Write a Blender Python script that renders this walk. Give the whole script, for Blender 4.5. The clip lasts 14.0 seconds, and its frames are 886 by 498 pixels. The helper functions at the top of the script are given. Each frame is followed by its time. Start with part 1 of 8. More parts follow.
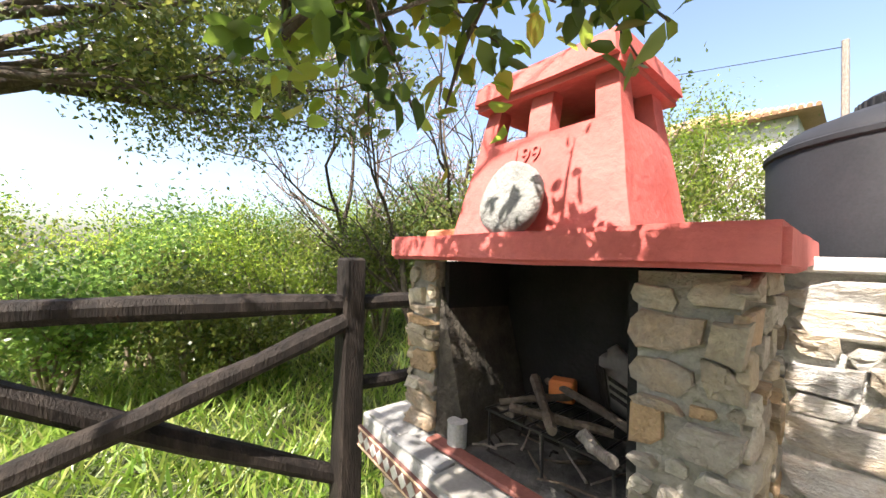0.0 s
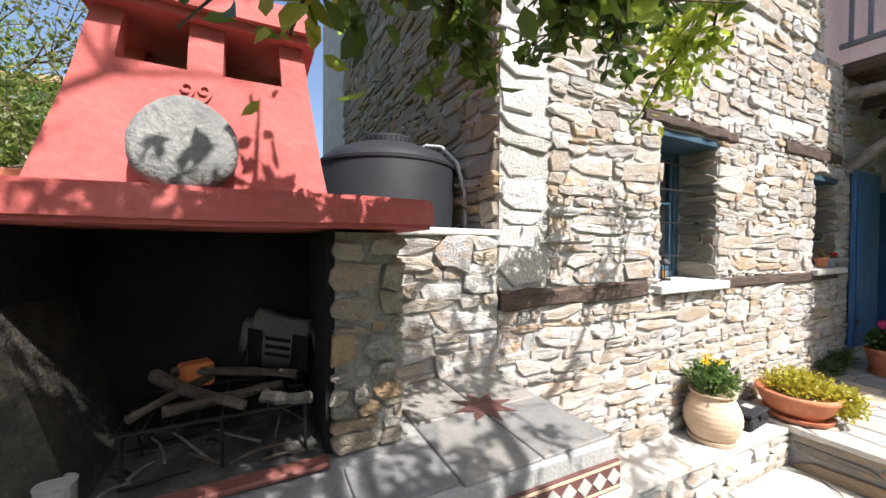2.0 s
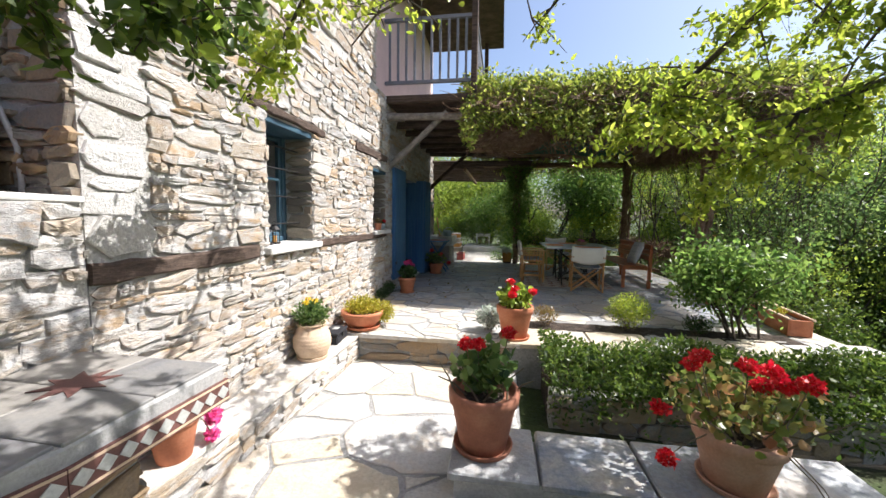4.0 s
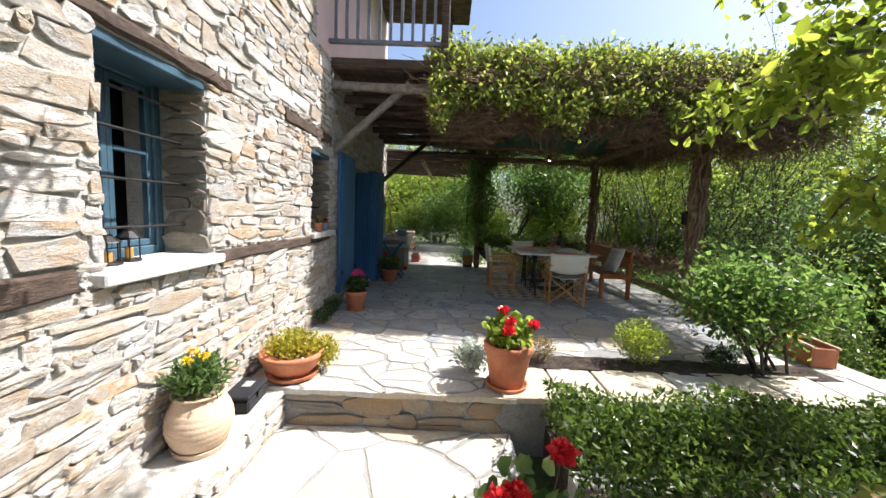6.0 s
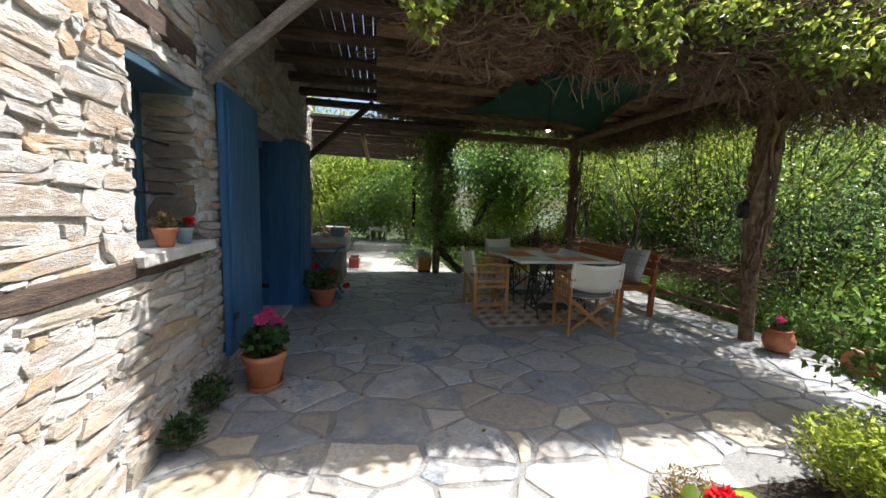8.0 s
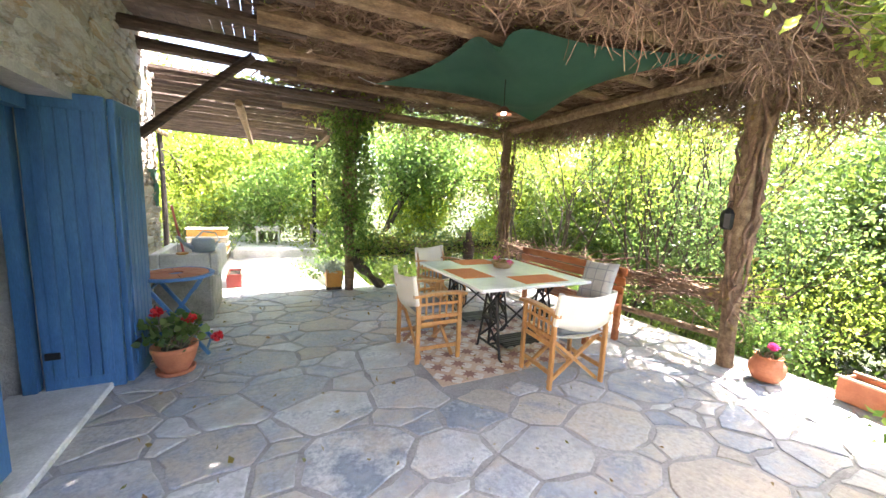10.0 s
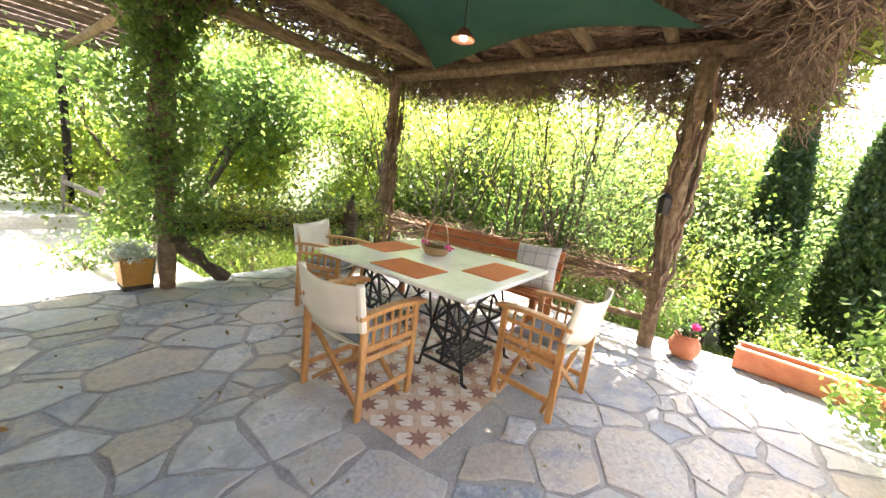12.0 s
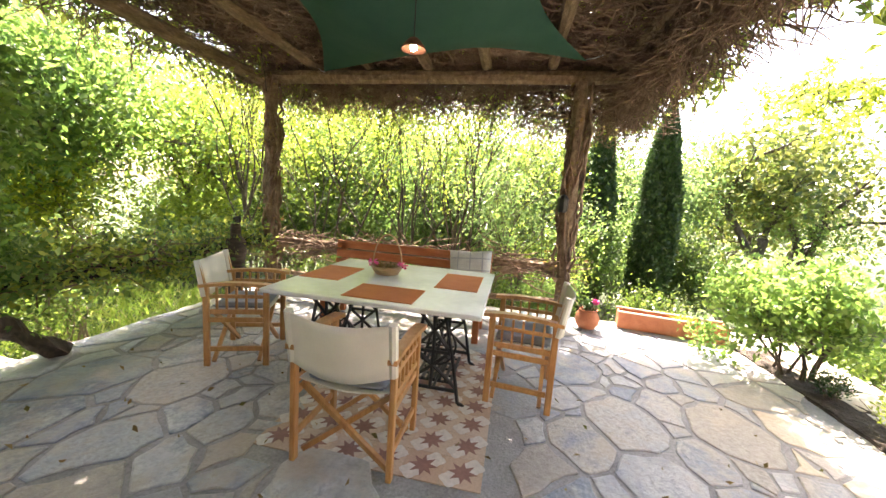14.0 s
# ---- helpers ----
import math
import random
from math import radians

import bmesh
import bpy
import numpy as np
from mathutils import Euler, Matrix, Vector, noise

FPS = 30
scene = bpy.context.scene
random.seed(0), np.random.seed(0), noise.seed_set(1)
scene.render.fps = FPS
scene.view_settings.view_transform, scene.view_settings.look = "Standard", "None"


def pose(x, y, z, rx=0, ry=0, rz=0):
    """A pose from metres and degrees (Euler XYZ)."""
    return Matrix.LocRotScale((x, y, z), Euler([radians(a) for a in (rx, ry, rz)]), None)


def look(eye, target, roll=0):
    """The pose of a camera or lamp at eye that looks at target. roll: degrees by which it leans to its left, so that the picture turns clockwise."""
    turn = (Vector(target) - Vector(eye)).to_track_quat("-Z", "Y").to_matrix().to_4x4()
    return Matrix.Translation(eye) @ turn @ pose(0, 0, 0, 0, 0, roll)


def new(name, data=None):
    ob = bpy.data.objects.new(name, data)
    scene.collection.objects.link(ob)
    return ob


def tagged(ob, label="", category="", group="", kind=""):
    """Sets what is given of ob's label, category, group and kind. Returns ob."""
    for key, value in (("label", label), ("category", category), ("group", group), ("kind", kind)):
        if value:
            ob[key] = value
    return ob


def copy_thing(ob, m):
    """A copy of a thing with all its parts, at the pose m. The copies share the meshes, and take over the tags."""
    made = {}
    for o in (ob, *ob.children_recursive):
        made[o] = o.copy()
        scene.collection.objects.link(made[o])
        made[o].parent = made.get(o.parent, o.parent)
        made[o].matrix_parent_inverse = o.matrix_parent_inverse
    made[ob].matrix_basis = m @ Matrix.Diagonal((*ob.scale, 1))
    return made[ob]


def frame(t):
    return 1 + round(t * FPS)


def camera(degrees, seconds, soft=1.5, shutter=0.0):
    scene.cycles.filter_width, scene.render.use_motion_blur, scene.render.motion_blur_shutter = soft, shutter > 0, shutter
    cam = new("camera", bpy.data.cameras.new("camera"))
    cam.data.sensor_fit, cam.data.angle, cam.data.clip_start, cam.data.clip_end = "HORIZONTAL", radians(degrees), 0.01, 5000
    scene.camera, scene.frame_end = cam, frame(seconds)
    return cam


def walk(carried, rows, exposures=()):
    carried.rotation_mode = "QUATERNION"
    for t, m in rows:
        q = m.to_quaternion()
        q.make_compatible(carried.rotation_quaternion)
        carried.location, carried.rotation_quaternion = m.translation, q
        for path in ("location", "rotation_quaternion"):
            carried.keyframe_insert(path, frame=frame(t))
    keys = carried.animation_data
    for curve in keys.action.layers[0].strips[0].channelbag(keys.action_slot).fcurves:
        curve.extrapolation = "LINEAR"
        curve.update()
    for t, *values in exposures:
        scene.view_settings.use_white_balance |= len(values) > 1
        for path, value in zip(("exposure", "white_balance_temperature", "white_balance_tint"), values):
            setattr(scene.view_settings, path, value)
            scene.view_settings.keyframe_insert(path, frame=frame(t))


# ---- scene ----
cam = camera(101.5, 14.0)
PATH = [
    (0, (-1.293, 0.528, 1.317), (0.01, 2.044, 1.356), 1.4),
    (0.5, (-1.341, 0.745, 1.305), (0.363, 1.788, 1.402), 0.4),
    (1, (-1.344, 0.872, 1.289), (0.592, 1.366, 1.37), -0.2),
    (1.5, (-1.377, 0.936, 1.287), (0.614, 0.745, 1.305), -0.4),
    (2, (-1.473, 1.062, 1.267), (0.308, 0.153, 1.231), 0.4),
    (2.5, (-1.589, 1.211, 1.263), (-0.238, -0.261, 1.183), 0.6),
    (3, (-1.701, 1.293, 1.27), (-0.768, -0.472, 1.146), 0.9),
    (3.5, (-1.794, 1.3, 1.261), (-1.24, -0.615, 1.108), 0.8),
    (4, (-1.821, 1.328, 1.267), (-1.504, -0.639, 1.085), 0.8),
    (4.2, (-1.821, 1.326, 1.273), (-1.553, -0.646, 1.076), 1.0),
    (6.3, (-1.421, -0.059, 1.317), (-1.442, -2.049, 1.119), 2.2),
    (6.5, (-1.379, -0.274, 1.316), (-1.436, -2.264, 1.125), 2.1),
    (7, (-1.235, -0.787, 1.292), (-1.363, -2.775, 1.111), 2.1),
    (7.5, (-1.106, -1.301, 1.3), (-1.346, -3.276, 1.097), 1.8),
    (8, (-1.073, -1.772, 1.306), (-1.434, -3.724, 1.068), 2.0),
    (8.2, (-1.063, -1.93, 1.281), (-1.474, -3.874, 1.053), 2.0),
    (10.3, (-1.085, -3.32, 1.45), (-2.065, -5.039, 1.163), 2.8),
    (10.5, (-1.082, -3.472, 1.436), (-2.14, -5.144, 1.139), 3.1),
    (11, (-1.029, -3.864, 1.396), (-2.284, -5.383, 1.052), 4.8),
    (11.5, (-1.019, -4.237, 1.379), (-2.496, -5.531, 0.999), 6.2),
    (12, (-1.015, -4.583, 1.354), (-2.616, -5.718, 0.972), 7.2),
    (12.5, (-0.989, -4.909, 1.325), (-2.721, -5.838, 0.957), 8.3),
    (13, (-0.914, -5.149, 1.314), (-2.763, -5.842, 0.993), 9.2),
    (13.5, (-0.812, -5.321, 1.308), (-2.738, -5.784, 1.033), 7.7),
    (14, (-0.761, -5.417, 1.334), (-2.707, -5.789, 1.06), 4.1),
]
walk(cam, [(t, look(eye, target, roll)) for t, eye, target, roll in PATH], [(0, 1.95, 6850, 12), (0.8, 1.85, 6650, 12), (2, 1.06, 6250, 13), (4.2, 1.0, 6200, 13), (6.3, 1.08, 6200, 12), (8.2, 1.15, 6200, 12), (10.3, 3.9, 6650, 19), (12.5, 3.7, 7050, 19), (14, 3.45, 7250, 19)])

# ---- world, sun ----
SUN = Vector((0.58, 0.13, -0.80)).normalized()
world = bpy.data.worlds.new("sky")
scene.world = world
world.use_nodes = True
wn = world.node_tree
sky = wn.nodes.new("ShaderNodeTexSky")
sky.sky_type, sky.sun_disc = "NISHITA", False
sky.air_density, sky.dust_density, sky.ozone_density = 1.0, 3.0, 1.0
sky.sun_elevation = math.asin(-SUN.z)
sky.sun_rotation = math.atan2(-SUN.x, -SUN.y)
wn.links.new(sky.outputs[0], wn.nodes["Background"].inputs[0])
wn.nodes["Background"].inputs[1].default_value = 0.11
sun = new("sun", bpy.data.lights.new("sun", "SUN"))
sun.data.energy, sun.data.angle, sun.data.color = 5.0, radians(0.55), (1.0, 0.95, 0.87)
sun.matrix_world = look((0, 0, 12), Vector((0, 0, 12)) + SUN)


# ---- materials ----
def material(name, rough=0.8, metal=0.0):
    m = bpy.data.materials.new(name)
    m.use_nodes = True
    n = m.node_tree.nodes
    b = n["Principled BSDF"]
    b.inputs["Roughness"].default_value, b.inputs["Metallic"].default_value = rough, metal
    return m, n, m.node_tree.links, b


def ramp(n, stops):
    r = n.new("ShaderNodeValToRGB")
    e = r.color_ramp.elements
    while len(e) < len(stops):
        e.new(0.5)
    for el, (p, c) in zip(e, stops):
        el.position, el.color = p, (*c, 1)
    return r


def noise_node(n, l, scale, detail=6, rough=0.6, stretch=None, coords="Object"):
    t = n.new("ShaderNodeTexCoord")
    x = n.new("ShaderNodeTexNoise")
    x.inputs["Scale"].default_value, x.inputs["Detail"].default_value, x.inputs["Roughness"].default_value = scale, detail, rough
    if coords == "World":
        g = n.new("ShaderNodeNewGeometry")
        src = g.outputs["Position"]
    else:
        src = t.outputs[coords]
    if stretch:
        mp = n.new("ShaderNodeMapping")
        mp.inputs["Scale"].default_value = stretch
        l.new(src, mp.inputs[0])
        src = mp.outputs[0]
    l.new(src, x.inputs["Vector"])
    return x


def bump_to(n, l, b, height, strength, dist=0.01):
    bp = n.new("ShaderNodeBump")
    bp.inputs["Strength"].default_value, bp.inputs["Distance"].default_value = strength, dist
    l.new(height, bp.inputs["Height"])
    l.new(bp.outputs[0], b.inputs["Normal"])


def mix_rgb(n, l, fac, a, c, mode="MIX"):
    m = n.new("ShaderNodeMix")
    m.data_type, m.blend_type = "RGBA", mode
    if hasattr(fac, "is_linked"):
        l.new(fac, m.inputs[0])
    else:
        m.inputs[0].default_value = fac
    for v, i in ((a, 6), (c, 7)):
        if isinstance(v, tuple):
            m.inputs[i].default_value = (*v, 1)
        else:
            l.new(v, m.inputs[i])
    return m.outputs[2]


def mottled(name, colours, scale=6, fine=60, rough=0.8, bump=0.3, dist=0.01, stretch=None, metal=0.0, coords="World", grain=0.25, low=0.3, high=0.7):
    """Colours blended by a coarse noise, darkened and lightened by a fine one, with relief."""
    m, n, l, b = material(name, rough, metal)
    a = noise_node(n, l, scale, 5, 0.6, stretch, coords)
    f = noise_node(n, l, fine, 4, 0.6, stretch, coords)
    k = len(colours)
    r = ramp(n, [(low + (high - low) * i / max(1, k - 1), c) for i, c in enumerate(colours)])
    l.new(a.outputs[0], r.inputs[0])
    g = ramp(n, [(0.3, (1 - grain,) * 3), (0.7, (1.0,) * 3)])
    l.new(f.outputs[0], g.inputs[0])
    l.new(mix_rgb(n, l, 1.0, r.outputs[0], g.outputs[0], "MULTIPLY"), b.inputs["Base Color"])
    if bump:
        bump_to(n, l, b, f.outputs[0], bump, dist)
    return m


def pieces(name, colours, island=False, scale=9, fine=70, rough=0.85, bump=0.5, dist=0.012, stains=None, grain=0.3, spread=1.0, stretch=None):
    """One colour a piece, chosen at random, with a grain of its own that stops at the piece's edge."""
    m, n, l, b = material(name, rough)
    geo = n.new("ShaderNodeNewGeometry")
    if island:
        src = geo.outputs["Random Per Island"]
    else:
        src = n.new("ShaderNodeObjectInfo").outputs["Random"]
    shift = n.new("ShaderNodeVectorMath")
    shift.operation = "SCALE"
    shift.inputs[0].default_value = (37.0, 61.0, 83.0)
    l.new(src, shift.inputs["Scale"])
    own = n.new("ShaderNodeVectorMath")
    own.operation = "ADD"
    l.new(geo.outputs["Position"], own.inputs[0])
    l.new(shift.outputs[0], own.inputs[1])
    place = own.outputs[0]
    if stretch:
        mp = n.new("ShaderNodeMapping")
        mp.inputs["Scale"].default_value = stretch
        l.new(place, mp.inputs[0])
        place = mp.outputs[0]

    def own_noise(sc, detail, rg):
        x = n.new("ShaderNodeTexNoise")
        x.inputs["Scale"].default_value, x.inputs["Detail"].default_value, x.inputs["Roughness"].default_value = sc, detail, rg
        l.new(place, x.inputs["Vector"])
        return x

    k = len(colours)
    r = ramp(n, [(i / k, c) for i, c in enumerate(colours)])
    a = own_noise(scale, 6, 0.65)
    ad = n.new("ShaderNodeMath")
    ad.operation = "MULTIPLY_ADD"
    l.new(a.outputs[0], ad.inputs[0])
    ad.inputs[1].default_value = 0.45 * spread
    l.new(src, ad.inputs[2])
    sb = n.new("ShaderNodeMath")
    sb.operation = "SUBTRACT"
    l.new(ad.outputs[0], sb.inputs[0])
    sb.inputs[1].default_value = 0.22 * spread
    l.new(sb.outputs[0], r.inputs[0])
    f = own_noise(fine, 5, 0.65)
    g = ramp(n, [(0.3, (1 - grain,) * 3), (0.65, (1.0,) * 3)])
    l.new(f.outputs[0], g.inputs[0])
    col = mix_rgb(n, l, 1.0, r.outputs[0], g.outputs[0], "MULTIPLY")
    if stains:
        s = own_noise(3.1, 5, 0.7)
        sr = ramp(n, [(0.48, (0,) * 3), (0.62, (1,) * 3)])
        l.new(s.outputs[0], sr.inputs[0])
        col = mix_rgb(n, l, sr.outputs[0], col, mix_rgb(n, l, 0.55, col, stains))
    l.new(col, b.inputs["Base Color"])
    h = n.new("ShaderNodeMath")
    h.operation = "MULTIPLY_ADD"
    l.new(a.outputs[0], h.inputs[0])
    h.inputs[1].default_value = 1.2
    l.new(f.outputs[0], h.inputs[2])
    bump_to(n, l, b, h.outputs[0], bump, dist)
    return m


def leafy(name, colours, rough=0.37, through_light=0.45):
    """Leaves: a colour a leaf, part of the light passing through."""
    m, n, l, b = material(name, rough)
    g = n.new("ShaderNodeNewGeometry")
    k = len(colours)
    r = ramp(n, [(i / max(1, k - 1), c) for i, c in enumerate(colours)])
    l.new(g.outputs["Random Per Island"], r.inputs[0])
    l.new(r.outputs[0], b.inputs["Base Color"])
    t = n.new("ShaderNodeBsdfTranslucent")
    hs = n.new("ShaderNodeHueSaturation")
    hs.inputs["Value"].default_value = 1.7
    hs.inputs["Hue"].default_value = 0.49
    l.new(r.outputs[0], hs.inputs["Color"])
    l.new(hs.outputs[0], t.inputs[0])
    mx = n.new("ShaderNodeMixShader")
    mx.inputs[0].default_value = through_light
    l.new(b.outputs[0], mx.inputs[1])
    l.new(t.outputs[0], mx.inputs[2])
    l.new(mx.outputs[0], n["Material Output"].inputs[0])
    return m


def glass(name, tint=(1, 1, 1), rough=0.02):
    m, n, l, b = material(name, rough)
    b.inputs["Transmission Weight"].default_value, b.inputs["IOR"].default_value = 1.0, 1.1
    b.inputs["Base Color"].default_value = (*tint, 1)
    return m


MORTAR = mottled("lime_mortar", [(0.40, 0.39, 0.365), (0.50, 0.485, 0.46), (0.58, 0.57, 0.545)], 5, 60, 0.95, 0.8, 0.02)
STONES = [(0.50, 0.49, 0.47), (0.43, 0.37, 0.29), (0.60, 0.595, 0.58), (0.34, 0.325, 0.305), (0.55, 0.51, 0.45), (0.66, 0.655, 0.645), (0.47, 0.33, 0.19), (0.40, 0.395, 0.385), (0.58, 0.57, 0.55), (0.63, 0.625, 0.61), (0.36, 0.30, 0.24), (0.56, 0.54, 0.50)]
STONE = pieces("rubble_stone", STONES, stains=(0.42, 0.30, 0.18), stretch=(1, 1, 2.4), bump=0.8, dist=0.016)
STONE_JOINED = pieces("rubble_stone_joined", STONES, True, stains=(0.42, 0.30, 0.18), stretch=(1, 1, 2.4), bump=0.8, dist=0.016)
GREY_STONES = [(0.23, 0.215, 0.185), (0.28, 0.235, 0.175), (0.33, 0.305, 0.265), (0.20, 0.19, 0.175), (0.29, 0.215, 0.14)]
QUOIN = pieces("limewashed_quoin", [(0.54, 0.53, 0.50), (0.62, 0.61, 0.59), (0.48, 0.46, 0.42), (0.66, 0.65, 0.63)], bump=0.8, dist=0.02)
QUOIN_JOINED = pieces("limewashed_quoin_joined", [(0.66, 0.65, 0.62), (0.74, 0.73, 0.71), (0.62, 0.60, 0.56)], True)
PIERS = [(0.33, 0.30, 0.245), (0.41, 0.34, 0.235), (0.46, 0.43, 0.365), (0.29, 0.26, 0.22), (0.40, 0.27, 0.155)]
PIER_STONE = pieces("sooty_rubble", PIERS, stains=(0.16, 0.13, 0.09), bump=0.8, dist=0.016)
PIER_JOINED = pieces("sooty_rubble_joined", PIERS, True, stains=(0.16, 0.13, 0.09))
PIER_MORTAR = mottled("pier_mortar", [(0.21, 0.195, 0.165), (0.30, 0.28, 0.24), (0.38, 0.355, 0.305)], 7, 60, 0.95, 0.8, 0.015)
# Brown reveal stones, darkened in colour for the shade of the window recess.
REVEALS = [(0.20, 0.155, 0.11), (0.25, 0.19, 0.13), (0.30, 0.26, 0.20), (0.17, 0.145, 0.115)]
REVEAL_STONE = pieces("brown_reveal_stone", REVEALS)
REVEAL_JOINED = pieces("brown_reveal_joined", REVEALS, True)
GREY_STONE = pieces("grey_rubble", GREY_STONES, stains=(0.35, 0.22, 0.10))
GREY_JOINED = pieces("grey_rubble_joined", GREY_STONES, True)
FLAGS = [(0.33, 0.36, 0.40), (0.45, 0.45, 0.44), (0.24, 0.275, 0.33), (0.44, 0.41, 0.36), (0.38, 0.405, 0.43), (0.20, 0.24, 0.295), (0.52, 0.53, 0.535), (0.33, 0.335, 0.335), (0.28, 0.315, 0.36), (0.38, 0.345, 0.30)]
# Flagstone colours lightened as if sunlit; FLAGS holds the greyer shaded tone.
SUNLIT_FLAGS = [(0.50, 0.46, 0.39), (0.58, 0.56, 0.52), (0.40, 0.395, 0.38), (0.62, 0.60, 0.56), (0.46, 0.46, 0.455), (0.54, 0.48, 0.37)]
SUNLIT_FLAG = pieces("pale_flagstone", SUNLIT_FLAGS, scale=5, fine=40, rough=0.7, bump=0.5, stains=(0.45, 0.36, 0.25), spread=0.55)
SUNLIT_JOINED = pieces("pale_flagstone_joined", SUNLIT_FLAGS, True, scale=5, fine=40, rough=0.7, bump=0.5, stains=(0.45, 0.36, 0.25), spread=0.55)
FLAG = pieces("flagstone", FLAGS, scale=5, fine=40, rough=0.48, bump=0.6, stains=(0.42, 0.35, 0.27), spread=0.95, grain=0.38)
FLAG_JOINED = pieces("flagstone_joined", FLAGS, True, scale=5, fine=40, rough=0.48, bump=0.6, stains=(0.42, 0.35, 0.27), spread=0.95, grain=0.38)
JOINT = mottled("paving_joint", [(0.24, 0.238, 0.232), (0.32, 0.317, 0.308), (0.40, 0.395, 0.38)], 4, 60, 0.95, 0.7, 0.015, grain=0.35)
RED = mottled("red_plaster", [(0.41, 0.082, 0.072), (0.475, 0.108, 0.096), (0.52, 0.14, 0.128)], 3.5, 40, 0.8, 0.4, 0.01, grain=0.16)
PINK = mottled("pink_plaster", [(0.62, 0.46, 0.45), (0.70, 0.53, 0.52)], 2.5, 60, 0.9, 0.3)
ROUGHCAST = mottled("rough_plaster", [(0.28, 0.24, 0.17), (0.42, 0.36, 0.27), (0.50, 0.45, 0.36)], 6, 50, 0.95, 0.8, 0.02)
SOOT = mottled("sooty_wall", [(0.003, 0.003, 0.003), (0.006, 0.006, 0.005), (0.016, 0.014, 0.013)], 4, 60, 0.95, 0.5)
CONCRETE = mottled("worn_concrete", [(0.27, 0.27, 0.27), (0.36, 0.36, 0.35), (0.44, 0.43, 0.41)], 5, 90, 0.85, 0.4)
DARKWOOD = mottled("dark_stained_wood", [(0.010, 0.008, 0.007), (0.022, 0.017, 0.015), (0.046, 0.036, 0.030)], 3, 22, 0.7, 0.8, 0.012, stretch=(6, 6, 1.2), coords="Object", grain=0.5)
DARKWOOD.node_tree.nodes["Principled BSDF"].inputs["Specular IOR Level"].default_value = 0.2
OLDBEAM = mottled("weathered_beam", [(0.05, 0.032, 0.024), (0.10, 0.066, 0.048), (0.17, 0.12, 0.09)], 5, 26, 0.85, 0.9, 0.015, stretch=(1, 1.4, 9), grain=0.5)
POLE = mottled("barked_pole", [(0.13, 0.082, 0.048), (0.25, 0.165, 0.095), (0.37, 0.265, 0.165)], 4, 26, 0.85, 0.7, 0.012, stretch=(1.5, 5, 5), grain=0.5)
GREYWOOD = mottled("silvered_wood", [(0.15, 0.13, 0.11), (0.25, 0.22, 0.19), (0.36, 0.33, 0.29)], 4, 24, 0.85, 0.7, 0.01, stretch=(3, 8, 3), grain=0.45)
BARK = mottled("bark", [(0.06, 0.045, 0.033), (0.11, 0.085, 0.062), (0.18, 0.15, 0.115)], 8, 40, 0.95, 0.9, 0.02, stretch=(1, 1, 0.4), grain=0.5)
STEM = mottled("pale_stem", [(0.14, 0.11, 0.07), (0.22, 0.18, 0.12)], 8, 40, 0.9, 0.4)
TWIG = mottled("dry_twig", [(0.13, 0.075, 0.048), (0.23, 0.145, 0.095), (0.36, 0.25, 0.17)], 6, 60, 0.9, 0.3, grain=0.4)
BLUE = mottled("blue_paint", [(0.03, 0.10, 0.235), (0.042, 0.135, 0.30), (0.065, 0.18, 0.36)], 3, 45, 0.5, 0.25, 0.004, stretch=(3, 3, 0.6), grain=0.25)
TEAL = mottled("blue_grey_paint", [(0.03, 0.07, 0.105), (0.042, 0.095, 0.14), (0.065, 0.135, 0.185)], 4, 50, 0.55, 0.25, 0.004, grain=0.25)
RAILPAINT = mottled("worn_lilac_paint", [(0.13, 0.14, 0.17), (0.21, 0.22, 0.26)], 6, 60, 0.7, 0.3, 0.004)
PALEBLUE = mottled("pale_blue_paint", [(0.24, 0.31, 0.37), (0.34, 0.41, 0.47)], 5, 60, 0.6, 0.2, 0.004)
PANE = glass("window_glass")
# Near-black colour that paints in the shade of rooms behind windows.
ROOM_SHADE = mottled("unlit_room_shade", [(0.02, 0.018, 0.016), (0.04, 0.036, 0.03)], 3, 40, 0.9, 0.1)
IRON = mottled("black_iron", [(0.012, 0.012, 0.013), (0.03, 0.029, 0.029)], 9, 90, 0.45, 0.3, 0.003, metal=0.3)
TERRACOTTA = mottled("terracotta", [(0.42, 0.135, 0.065), (0.52, 0.185, 0.09), (0.57, 0.24, 0.13)], 6, 70, 0.8, 0.25, 0.005, grain=0.18)
BROWNCLAY = mottled("brown_clay", [(0.25, 0.095, 0.055), (0.33, 0.13, 0.075), (0.40, 0.18, 0.11)], 6, 70, 0.8, 0.25, 0.005, grain=0.2)
PALECLAY = mottled("pale_clay", [(0.55, 0.40, 0.27), (0.66, 0.50, 0.36)], 6, 70, 0.85, 0.3, 0.006, grain=0.15)
PALETERRA = mottled("bleached_terracotta", [(0.50, 0.27, 0.17), (0.58, 0.34, 0.23), (0.62, 0.40, 0.29)], 6, 70, 0.85, 0.3, 0.006, grain=0.18)
SOIL = mottled("soil", [(0.035, 0.024, 0.017), (0.07, 0.05, 0.036), (0.12, 0.09, 0.07)], 12, 60, 1.0, 1.0, 0.03, grain=0.5)
GROUND = mottled("grassy_ground", [(0.06, 0.052, 0.03), (0.055, 0.08, 0.024), (0.09, 0.12, 0.035)], 1.4, 30, 1.0, 0.8, 0.04, grain=0.4)
PLASTIC = mottled("black_plastic", [(0.016, 0.017, 0.021), (0.03, 0.031, 0.037)], 4, 120, 0.6, 0.08, 0.003)
PLASTIC.node_tree.nodes["Principled BSDF"].inputs["Specular IOR Level"].default_value = 0.25
